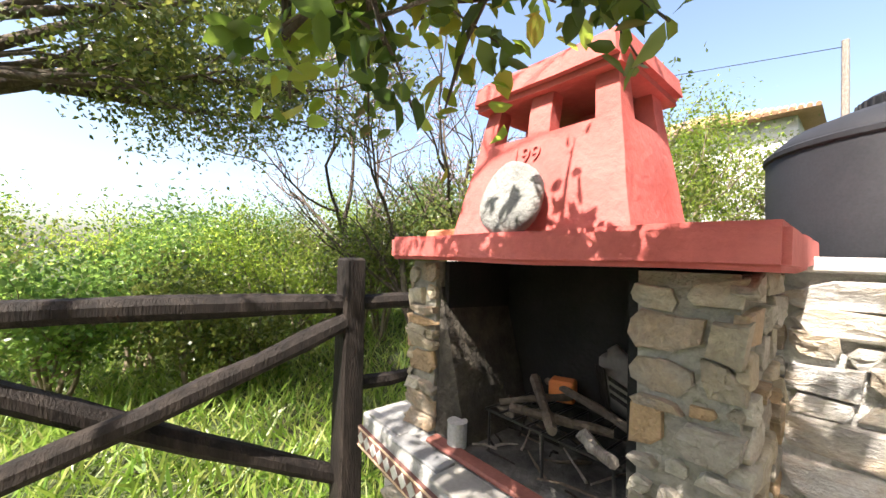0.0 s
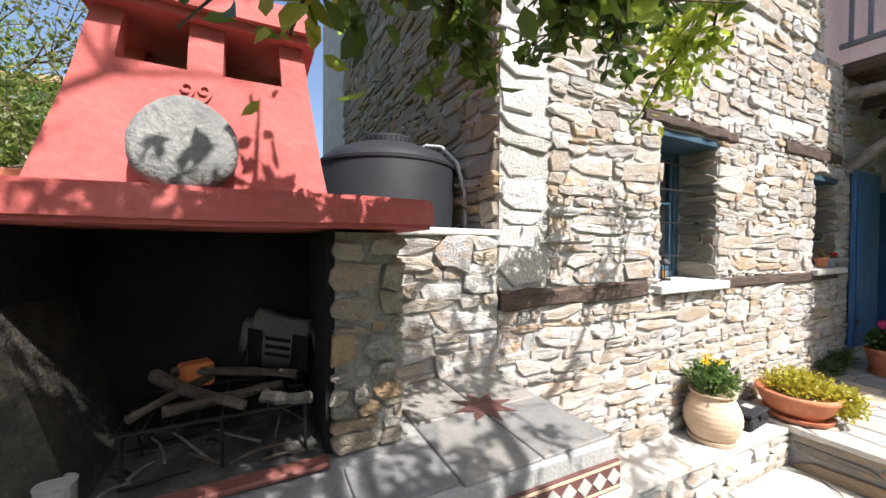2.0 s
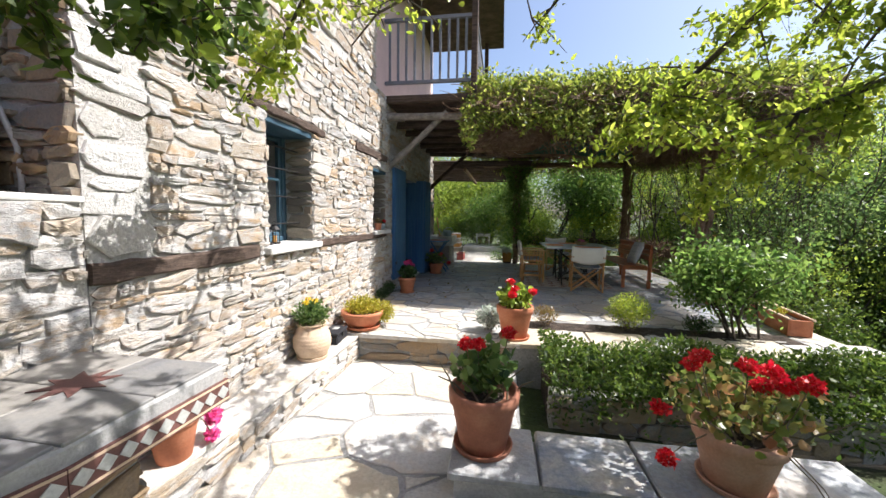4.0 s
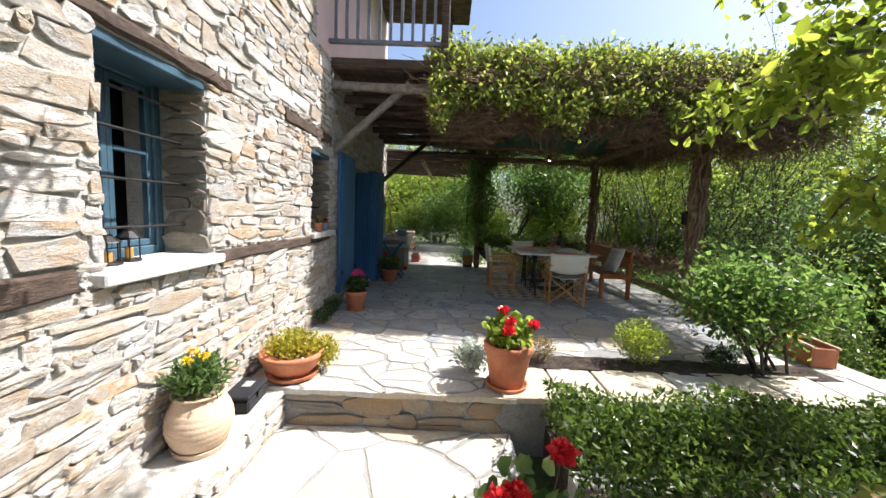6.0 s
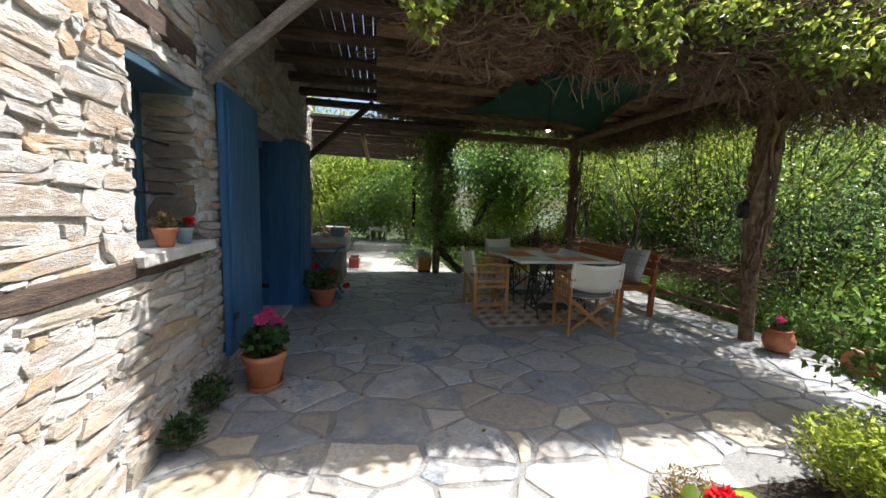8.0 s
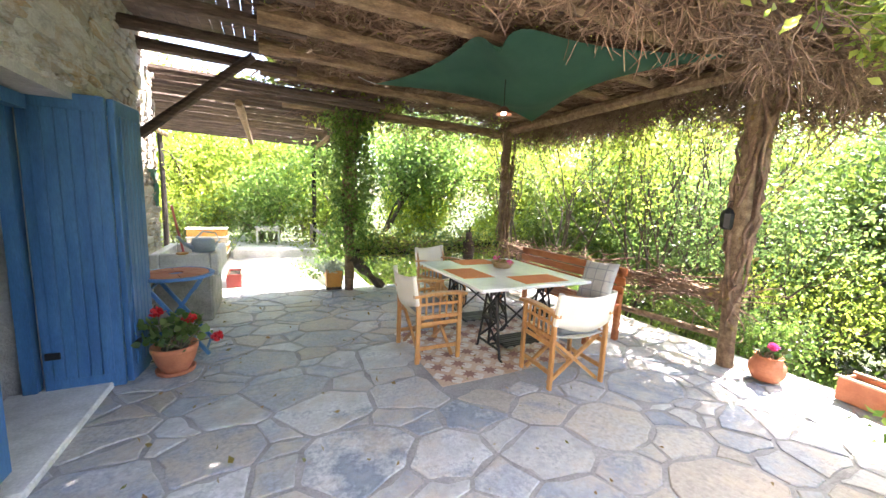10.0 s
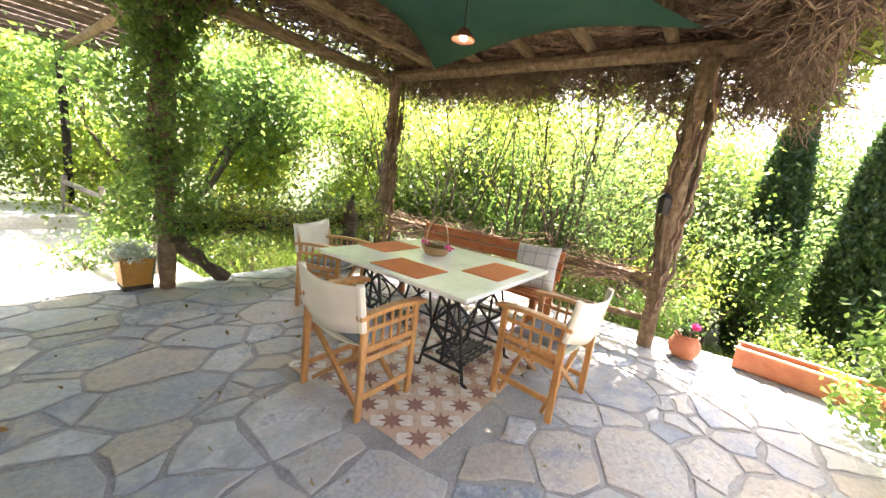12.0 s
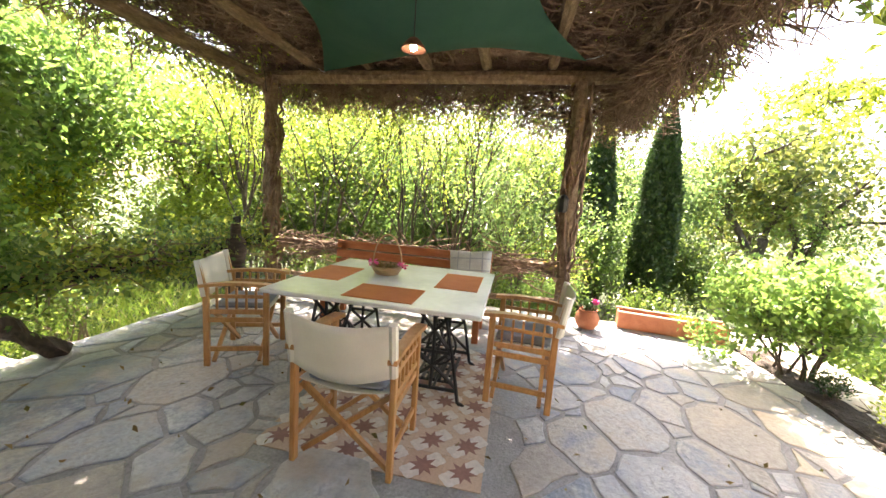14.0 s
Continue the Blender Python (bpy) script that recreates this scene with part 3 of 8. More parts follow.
def flag_arrays(c, poly, z, rng, joint=0.011, thick=0.006):
    """One flag: a broken outline with knocked-off corners, a worn edge and a slightly tilted top."""
    pts = []
    m = len(poly)
    for i, p in enumerate(poly):
        o, q = poly[i - 1], poly[(i + 1) % m]
        a, b = math.dist(o, p), math.dist(p, q)
        cut = min(a, b) * rng.uniform(0.01, 0.06)
        for r, ln in ((o, a), (q, b)):
            pts.append((p[0] + (r[0] - p[0]) * cut / ln, p[1] + (r[1] - p[1]) * cut / ln))
        n = int(b / 0.09)
        for k in range(1, n):
            t = (k + rng.uniform(-0.25, 0.25)) / n
            w = rng.uniform(-0.018, 0.008)
            pts.append((p[0] + (q[0] - p[0]) * t + (q[1] - p[1]) / b * w, p[1] + (q[1] - p[1]) * t - (q[0] - p[0]) / b * w))
    n = len(pts)
    tx, ty = rng.uniform(-0.006, 0.006), rng.uniform(-0.006, 0.006)
    lift, own = rng.uniform(0, 0.004), joint * rng.uniform(0.6, 1.7)
    V = []
    for inset, zz in ((own, -0.03), (own, thick - 0.004), (own + 0.006, thick)):
        for x, y in pts:
            dx, dy = x - c[0], y - c[1]
            ln = math.hypot(dx, dy) + 1e-6
            f = max(0.3, (ln - inset * 1.25) / ln)
            top = z + zz + (lift + dx * f * tx + dy * f * ty if zz > 0 else 0)
            V.append((c[0] + dx * f, c[1] + dy * f, top))
    F = []
    for o in (0, n):
        F += [(o + i, o + (i + 1) % n, o + n + (i + 1) % n, o + n + i) for i in range(n)]
    F.append(tuple(range(2 * n, 3 * n)))
    return V, F


def pave(parent, cells, z, mats, single, seed=3, name="flagstone"):
    rng = random.Random(seed)
    V, F, n = [], [], 0
    for c, poly in cells:
        vs, fs = flag_arrays(c, poly, z, rng)
        if single(*c) and n < 300:
            n += 1
            me = bpy.data.meshes.new(name)
            me.from_pydata(vs, [], fs)
            mesh_ob(name, me, mats[0], parent)
        else:
            o = len(V)
            V += vs
            F += [tuple(i + o for i in f) for f in fs]
    if V:
        me = bpy.data.meshes.new("paving")
        me.from_pydata(V, [], F)
        mesh_ob("paving", me, mats[1], parent)["kind"] = "stuff"


# ---- ground and floors ----
LOW = -0.28


def land(x, y):
    """Height of the natural ground."""
    h = -0.45
    if y > 1.6:
        h += min(1.0, (y - 1.6) / 1.5) * 0.25
    if x > 0.5:
        h += min(6, x - 0.5) * 0.25 if y > 0 else 0
    if x < -5.3:
        h -= min(8.0, -5.3 - x) * 0.16
    if y < -9:
        h += min(1, (-9 - y) / 4) * 0.2
    return h + 0.05 * math.sin(x * 1.3 + y) + 0.05 * math.sin(y * 1.7 - x * 0.6)


def ground_sheet():
    xs = sorted(set([-900, -300, -90, -45, -28] + [-20 + i * 0.8 for i in range(51)] + [24, 34, 60, 150, 400, 900]))
    V = [(x, y, (land(x, y) if max(abs(x), abs(y)) < 30 else land(max(-30, min(30, x)), max(-30, min(30, y))) + (0 if x < 20 else 1.0))) for y in xs for x in xs]
    n = len(xs)
    F = [(j * n + i, j * n + i + 1, (j + 1) * n + i + 1, (j + 1) * n + i) for j in range(n - 1) for i in range(n - 1)]
    return mesh_ob("ground", array_mesh("ground", V, F, True), GROUND)


setting(ground_sheet(), "uneven earth ground overgrown with rough grass", "ground")

patio = part("patio_floor", block(-5.35, 0.3, -8.75, -2.26, -0.9, 0.0), JOINT)
setting(patio, "terrace floor of grey crazy-paved flagstones in mortar", "floor")
court = part("courtyard_floor", block(-2.0, 0.3, -2.32, 2.1, -0.75, LOW), JOINT)
setting(court, "sunken courtyard floor of irregular flagstones, coloured pale as in sunlight", "floor")
back_terrace = part("back_terrace_floor", block(-2.6, 1.8, -13.2, -8.75, -0.7, -0.03), mottled("pale_screed", [(0.42, 0.40, 0.36), (0.55, 0.53, 0.49)], 4, 60, 0.85, 0.3))
setting(back_terrace, "sunlit back terrace with a pale worn surface", "floor")

# ---- house ----
house = part("house_wall", bmesh.new(), MORTAR)


def holed_wall(bm, x0, x1, u0, u1, z0, z1, holes):
    """A wall slab along y from u0 to u1 with rectangular openings (ya, yb, za, zb)."""
    ys = sorted({u0, u1, *[h[0] for h in holes], *[h[1] for h in holes]})
    for a, b in zip(ys, ys[1:]):
        cuts = sorted([(h[2], h[3]) for h in holes if h[0] <= a + 1e-6 and h[1] >= b - 1e-6])
        z = z0
        for c, d in cuts:
            if c > z:
                slab(bm, x0, x1, a, b, z, c)
            z = d
        if z < z1:
            slab(bm, x0, x1, a, b, z, z1)
    return bm


WIN1 = (-1.96, -1.28, 1.0, 2.03)
WIN2 = (-4.21, -3.63, 1.04, 1.94)
DOOR = (-6.34, -5.2, 0.0, 1.96)
WIN3 = (-7.5, -6.92, 0.95, 1.86)
hb = holed_wall(bmesh.new(), 0.0, 0.5, -8.15, 0.0, -0.7, 3.1, [WIN1, WIN2, DOOR, WIN3])
bpy.data.objects.remove(house)
wall_front = setting(part("wall_front", hb, MORTAR), "sunlit front wall of rubble stone in lime mortar", "wall")
wall_upper = setting(part("wall_upper", block(0.0, 0.5, -3.75, 0.0, 3.1, 6.2), MORTAR), "upper rubble-stone part of the front wall", "wall")
wall_pink = setting(part("wall_plaster", block(0.03, 0.5, -8.15, -3.752, 3.102, 6.2), PINK), "pink plastered upper-storey wall", "wall")
wall_gable = setting(part("wall_gable", block(0.502, 5.5, -0.5, 0.0, -0.7, 6.2), MORTAR), "shaded gable wall of grey rubble stone", "wall")
wall_end = setting(part("wall_far_end", block(0.502, 5.5, -8.15, -7.65, -0.7, 6.2), ROUGHCAST), "plain end wall of the stone house", "wall")
wall_back = setting(part("wall_back", block(5.0, 5.5, -7.648, -0.502, -0.7, 6.2), ROUGHCAST), "plain rear wall of the stone house", "wall")
# Ceiling and inner sheet are coloured dark in place of indoor shade.
ceiling = setting(part("ceiling", block(0.502, 4.998, -7.648, -0.502, 2.7, 2.8), ROOM_SHADE), "ceiling inside the house, coloured dark as an unlit room", "ceiling")
inside = setting(part("inner_wall", block(0.9, 0.95, -7.6, -0.55, 0, 2.69), ROOM_SHADE), "dark sheet behind the windows standing for the unlit room", "wall")
roof = thing("roof", "low pitched roof of clay tiles over the house", "roof", kind="structure")
rb = bmesh.new()
for sgn in (-1, 1):
    q = [(-0.45 if sgn < 0 else 2.75, -8.7, 6.2 if sgn < 0 else 7.4), (-0.45 if sgn < 0 else 2.75, 0.45, 6.2 if sgn < 0 else 7.4), (2.75 if sgn < 0 else 5.95, 0.45, 7.4 if sgn < 0 else 6.2), (2.75 if sgn < 0 else 5.95, -8.7, 7.4 if sgn < 0 else 6.2)]
    top = [rb.verts.new(p) for p in q]
    low = [rb.verts.new((p[0], p[1], p[2] - 0.1)) for p in q]
    rb.faces.new(top), rb.faces.new(low)
    for i in range(4):
        rb.faces.new((top[i], top[(i + 1) % 4], low[(i + 1) % 4], low[i]))
part("roof_deck", rb, ROOFTILE, roof)


# ---- windows and doors ----
def window(name, hole, label, bars, panes=2, mat=TEAL, sill=True):
    ya, yb, za, zb = hole
    w = thing(name, label, "window", kind="structure", at=(0, (ya + yb) / 2, za))
    h, hw = zb - za, (yb - ya) / 2
    X = 0.27
    fr = bmesh.new()
    for a, b, c, d in ((-hw, -hw + 0.055, 0.0, h), (hw - 0.055, hw, 0.0, h), (-hw + 0.055, hw - 0.055, 0.0, 0.055), (-hw + 0.055, hw - 0.055, h - 0.055, h)):
        slab(fr, X, X + 0.07, a, b, c, d, 0.006)
    part("window_frame", fr, mat, w)
    n = panes
    inner = 2 * (hw - 0.058)
    for i in range(n):
        a = -hw + 0.058 + inner * i / n
        b = a + inner / n
        cs = bmesh.new()
        t = 0.035
        for p, q, r, s in ((a, a + t, 0.058, h - 0.058), (b - t, b, 0.058, h - 0.058), (a + t, b - t, 0.058, 0.058 + t), (a + t, b - t, h - 0.058 - t, h - 0.058), (a + t, b - t, 0.56 * h, 0.56 * h + 0.025)):
            slab(cs, X + 0.015, X + 0.055, p, q, r, s, 0.004)
        sash = part("sash", cs, mat, w)
        for r, s in ((0.058 + t, 0.56 * h), (0.56 * h + 0.025, h - 0.058 - t)):
            pn = part("pane", block(X + 0.033, X + 0.037, a + t, b - t, r, s), PANE, sash)
            pn.visible_shadow = False
    lin = block(0.0, X - 0.003, -hw - 0.02, hw + 0.02, h - 0.05, h - 0.002, 0.005)
    part("soffit_board", lin, mat, w, "blue painted board under the lintel")
    if sill:
        part("window_sill", block(-0.075, X - 0.01, -hw - 0.06, hw + 0.07, -0.055, 0.004, 0.008, 0.004), OLDMARBLE, w, "worn pale stone sill")
    for z in bars:
        bm = add_tube(bmesh.new(), [(0.13, -hw - 0.02, z), (0.13, hw + 0.02, z)], 0.008, 6)
        part("bar", bm, IRON, w)
    return w


window("window_1", WIN1, "deep-set blue-grey wooden window with iron bars", (0.18, 0.42, 0.66, 0.85))
window("window_2", WIN2, "small deep-set blue window beside the door", (0.28, 0.56), 1)
window("window_3", WIN3, "small shaded window by the stone sink", (0.3, 0.6), 1, PALEBLUE)


def timber(name, y0, y1, z0, z1, label, seed):
    rng = random.Random(seed)
    bm = bmesh.new()
    n = 12
    rings = []
    for i in range(n + 1):
        y = y0 + (y1 - y0) * i / n
        o = 0.03 + rng.uniform(-0.008, 0.01)
        a, b = z0 + rng.uniform(-0.008, 0.008), z1 + rng.uniform(-0.008, 0.008)
        rings.append([bm.verts.new(p) for p in ((0.05, y, a), (-o + 0.012, y, a), (-o, y, a + 0.012), (-o, y, (a + b) / 2 + rng.uniform(-0.01, 0.01)), (-o + rng.uniform(-0.006, 0.006), y, b - 0.012), (-o + 0.012, y, b), (0.05, y, b))])
    for a, b in zip(rings, rings[1:]):
        for k in range(6):
            bm.faces.new((a[k], a[k + 1], b[k + 1], b[k]))
    bm.faces.new(rings[0]), bm.faces.new(rings[-1])
    return setting(part(name, bm, OLDBEAM), label, "beam")


timber("trim_beam", -1.14, 0.0, 0.93, 1.03, "dark weathered tie beam set in the stone wall", 1)
timber("trim_beam", -4.14, -2.03, 0.93, 1.015, "cracked brown tie beam set in the stone wall", 2)
timber("trim_lintel", -2.2, -1.08, 2.04, 2.11, "weathered timber lintel above the window", 3)
timber("trim_lintel", -4.22, -3.0, 2.07, 2.18, "brown timber lintel above the small window", 4)


def door_leaf(parent, name, w, h, m, panels=2):
    """A planked leaf with rails; its face lies in the local x-z plane."""
    leaf = part(name, block(0, w, -0.02, 0.02, 0, h, 0.004), BLUE, parent)
    leaf.matrix_basis = m
    k = 5
    for i in range(k):
        a = 0.05 + (w - 0.1) * i / k
        for s in (-1, 1):
            pb = block(a + 0.003, a + (w - 0.1) / k - 0.003, min(s * 0.02, s * 0.032), max(s * 0.02, s * 0.032), 0.1, h - 0.1, 0.003)
            part("plank", pb, BLUE, leaf)
    for z in (0.02, h * 0.42, h - 0.1):
        part("rail", block(0.01, w - 0.01, 0.032, 0.042, z, z + 0.09, 0.004), BLUE, leaf)
    hg = bmesh.new()
    slab(hg, 0.02, 0.1, -0.042, -0.032, 0.25, 0.3, 0.004)
    part("hinge", hg, IRON, leaf)
    return leaf


door = thing("door_1", "open double door of blue painted planks", "door", kind="structure", at=(0, 0, 0))
door_leaf(door, "leaf", 0.72, 1.86, Matrix.Translation((-0.05, -4.46, 0.19)) @ pose(0, 0, 0, 0, 0, -90))
door_leaf(door, "leaf", 0.42, 1.98, Matrix.Translation((0.27, -6.3, 0.02)) @ pose(0, 0, 0, 0, 0, 180))
door_leaf(door, "leaf", 0.36, 1.98, Matrix.Translation((-0.165, -6.33, 0.02)) @ pose(0, 0, 0, 0, 0, -98))
part("threshold", block(-0.08, 0.45, -6.3, -5.22, 0.002, 0.05, 0.01, 0.004), OLDMARBLE, door, "worn stone threshold")
part("frame", slab(slab(block(0.2, 0.27, -5.28, -5.202, 0.05, 1.95), 0.3, 0.37, -6.338, -6.26, 0.05, 1.95), 0.2, 0.27, -6.25, -5.29, 1.87, 1.95), BLUE, door)

# ---- barbecue ----
SOOT2 = mottled("ash", [(0.02, 0.019, 0.018), (0.05, 0.048, 0.045), (0.13, 0.125, 0.115)], 9, 70, 1.0, 0.8, 0.01)
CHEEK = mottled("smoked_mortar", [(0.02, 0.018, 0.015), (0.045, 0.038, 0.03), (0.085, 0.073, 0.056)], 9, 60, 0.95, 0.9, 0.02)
STAR0 = mottled("faded_red_edge", [(0.16, 0.05, 0.04), (0.24, 0.09, 0.07)], 8, 70, 0.7, 0.3)
bbq = thing("barbecue", "built-in stone barbecue with red plastered hood and chimney", "barbecue", at=(0, 0, LOW))
DZ = -LOW


def pier(x0, x1, y0, y1, z0, z1, seed, sides):
    core = part("pier", block(x0 + 0.02, x1, y0 + 0.02, y1 - 0.02, z0, z1), PIER_MORTAR, bbq, "rough pier of mortared rubble stones")
    faces = [(wall_matrix((x0 + 0.02, 0, 0), (0, -1, 0), (0, 0, 1), (-1, 0, 0)), -y1, -y0), (wall_matrix((0, y0 + 0.02, 0), (1, 0, 0), (0, 0, 1), (0, -1, 0)), x0, x1), (wall_matrix((0, y1 - 0.02, 0), (-1, 0, 0), (0, 0, 1), (0, 1, 0)), -x1, -x0)]
    for i in sides:
        m, a, b = faces[i]
        lay(core, rubble(a, b, z0, z1, seed + i, 0.04, 0.095, 0.06, 0.15, gap=0.016), m, (PIER_STONE, PIER_JOINED), lambda u, v: True, 0.023, seed + 7 * i)


pier(-0.43, 0.02, 0.66, 0.885, 0.655 + DZ, 1.295 + DZ, 11, (0, 1))
pier(-0.43, 0.02, 1.57, 1.75, 0.655 + DZ, 1.295 + DZ, 12, (0, 2))


def worn(bm, amount, seed, scale=4.0):
    for v in bm.verts:
        v.co += noise.noise_vector(v.co * scale + Vector((seed, 0, 0))) * amount
    return bm


def subdivided_box(x0, x1, y0, y1, z0, z1, step=0.06, bevel=0.02):
    bm = block(x0, x1, y0, y1, z0, z1)
    bmesh.ops.bevel(bm, geom=list(bm.edges), offset=bevel, segments=2, affect="EDGES")
    for axis, a, b in ((0, x0, x1), (1, y0, y1)):
        n = int((b - a) / step)
        for i in range(1, n):
            co, no = [0, 0, 0], [0, 0, 0]
            co[axis], no[axis] = a + (b - a) * i / n, 1
            bmesh.ops.bisect_plane(bm, geom=list(bm.verts) + list(bm.edges) + list(bm.faces), plane_co=co, plane_no=no)
    return bm


part("hood_slab", worn(subdivided_box(-0.52, 0.12, 0.605, 1.745, 1.3 + DZ, 1.385 + DZ, 0.09, 0.012), 0.009, 3, 3.0), RED, bbq, "red plastered overhanging slab")


def chimney():
    # tapered shaft, four solid walls with two flue slots in front and one on each side
    z0, z1, zs = 1.38 + DZ, 1.83 + DZ, 1.70 + DZ
    bm = bmesh.new()

    def at(u, s, z):
        # point on side s (0 front, 1 right, 2 back, 3 left), u from 0 to 1 along it
        t = (z - z0) / (z1 - z0)
        xa, xb = -0.41 + 0.075 * t, 0.03 - 0.07 * t
        ya, yb = 0.885 + 0.065 * t, 1.505 - 0.10 * t
        c = [(xa, yb), (xa, ya), (xb, ya), (xb, yb)]
        p, q = c[s], c[(s + 1) % 4]
        return Vector((p[0] + (q[0] - p[0]) * u, p[1] + (q[1] - p[1]) * u, z))

    cols = {0: [0, 0.14, 0.42, 0.58, 0.86, 1], 1: [0, 0.24, 0.76, 1], 2: [0, 0.14, 0.42, 0.58, 0.86, 1], 3: [0, 0.24, 0.76, 1]}
    rows = [z0, z0 + 0.08, z0 + 0.16, z0 + 0.24, zs, z1]
    for s in range(4):
        us = cols[s]
        n = [(0, -1, 0)]
        for j in range(len(rows) - 1):
            for i in range(len(us) - 1):
                if j == len(rows) - 2 and i % 2 == 1:
                    continue
                quad = [at(us[i], s, rows[j]), at(us[i + 1], s, rows[j]), at(us[i + 1], s, rows[j + 1]), at(us[i], s, rows[j + 1])]
                bm.faces.new([bm.verts.new(p) for p in quad])
    bmesh.ops.remove_doubles(bm, verts=bm.verts, dist=0.0005)
    bmesh.ops.recalc_face_normals(bm, faces=bm.faces)
    bmesh.ops.solidify(bm, geom=list(bm.faces), thickness=0.05)
    bmesh.ops.subdivide_edges(bm, edges=list(bm.edges), cuts=1, use_grid_fill=True)
    worn(bm, 0.008, 9, 6)
    part("chimney", bm, RED, bbq, "red plastered tapering chimney")
    cap = subdivided_box(-0.395, 0.06, 0.905, 1.445, 1.825 + DZ, 1.925 + DZ, 0.07, 0.022)
    for v in cap.verts:
        f = (v.co.z - 1.825 - DZ) / 0.1
        v.co.y = 1.175 + (v.co.y - 1.175) * (1 - 0.06 * f)
        v.co.x = -0.18 + (v.co.x + 0.18) * (1 - 0.06 * f)
    part("cap", worn(cap, 0.007, 14, 3.0), RED, bbq)
    core = bmesh.new()
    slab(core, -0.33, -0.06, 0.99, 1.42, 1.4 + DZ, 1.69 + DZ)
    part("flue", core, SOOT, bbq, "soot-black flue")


chimney()
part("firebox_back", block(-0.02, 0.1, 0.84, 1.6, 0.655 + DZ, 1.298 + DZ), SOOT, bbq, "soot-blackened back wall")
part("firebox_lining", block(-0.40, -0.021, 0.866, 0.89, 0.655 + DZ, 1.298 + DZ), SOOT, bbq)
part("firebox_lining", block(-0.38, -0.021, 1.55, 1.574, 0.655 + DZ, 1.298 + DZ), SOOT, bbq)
slope = bmesh.new()
vs = [slope.verts.new(p) for p in ((-0.41, 1.575, 0.655 + DZ), (-0.40, 1.42, 0.655 + DZ), (-0.40, 1.575, 1.2 + DZ), (-0.03, 1.575, 0.655 + DZ), (-0.03, 1.42, 0.655 + DZ), (-0.03, 1.575, 1.2 + DZ))]
for q in ((0, 1, 2), (3, 5, 4), (0, 2, 5, 3), (0, 3, 4, 1), (1, 4, 5, 2)):
    slope.faces.new([vs[i] for i in q])
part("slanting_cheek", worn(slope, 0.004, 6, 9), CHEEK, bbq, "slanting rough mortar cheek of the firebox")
part("hearth_brick", block(-0.475, -0.42, 0.89, 1.55, 0.652 + DZ, 0.668 + DZ, 0.005, 0.002), STAR0, bbq, "red painted hearth edge")
part("ash_bed", worn(subdivided_box(-0.415, -0.021, 0.892, 1.548, 0.6525 + DZ, 0.66 + DZ, 0.05, 0.003), 0.003, 8, 12), SOOT2, bbq, "bed of grey ash")
rk = bmesh.new()
for i in range(9):
    y = 0.93 + i * 0.055
    add_tube(rk, [(-0.36, y, 0.8 + DZ), (-0.06, y, 0.79 + DZ)], 0.004, 5)
for x in (-0.35, -0.2, -0.07):
    add_tube(rk, [(x, 0.92, 0.795 + DZ), (x, 1.38, 0.795 + DZ)], 0.005, 5)
for x in (-0.35, -0.07):
    for y in (0.94, 1.15, 1.36):
        add_tube(rk, [(x, y, 0.795 + DZ), (x, y, 0.657 + DZ)], 0.005, 5)
part("grill_rack", rk, IRON, bbq, "rusty iron grill rack")

# counter beside and below it
counter = thing("counter", "tiled concrete counter with a red star and diamond border", "counter", at=(0, 0, LOW))


def prism(outline, z0, z1, bevel=0.0):
    bm = bmesh.new()
    a = [bm.verts.new((x, y, z0)) for x, y in outline]
    b = [bm.verts.new((x, y, z1)) for x, y in outline]
    bm.faces.new(a), bm.faces.new(b)
    for i in range(len(a)):
        j = (i + 1) % len(a)
        bm.faces.new((a[i], a[j], b[j], b[i]))
    if bevel:
        bmesh.ops.bevel(bm, geom=list(bm.edges), offset=bevel, segments=1, affect="EDGES")
    return bm


part("counter_slab", prism([(-0.002, 0.03), (-0.71, 0.05), (-0.695, 0.6), (-0.6, 0.95), (-0.52, 1.93), (-0.002, 1.93)], 0.56 + DZ, 0.642 + DZ, 0.008), CONCRETE, counter)
TILE = pieces("counter_tile", [(0.20, 0.20, 0.205), (0.25, 0.245, 0.24), (0.17, 0.175, 0.185), (0.28, 0.265, 0.24)], bump=0.15, rough=0.55, grain=0.2)
ys = [0.055, 0.335, 0.6]
for i in range(2):
    for j, (a, b) in enumerate(((-0.69, -0.36), (-0.355, -0.01))):
        part("tile", block(a, b, ys[i], ys[i + 1] - 0.006, 0.638 + DZ, 0.652 + DZ, 0.003), TILE, counter)
yy = 0.6
for k in range(5):
    y2 = yy + 0.262
    f = (yy - 0.6) / 1.33
    xe = -0.675 + 0.16 * min(1, f * 1.25)
    part("tile", block(xe, -0.48, yy, y2 - 0.006, 0.638 + DZ, 0.652 + DZ, 0.003), TILE, counter)
    yy = y2
star = bmesh.new()
ring = []
for k in range(16):
    r = 0.125 if k % 2 == 0 else 0.06
    a = 2 * math.pi * k / 16
    ring.append((-0.34 + r * math.cos(a), 0.31 + r * math.sin(a)))
sv = prism(ring, 0.6525 + DZ, 0.6555 + DZ)
STARRED = mottled("star_red", [(0.12, 0.052, 0.044), (0.17, 0.075, 0.064)], 8, 70, 0.6, 0.2)
part("star", sv, STARRED, counter, "dark red eight-pointed star inlay")
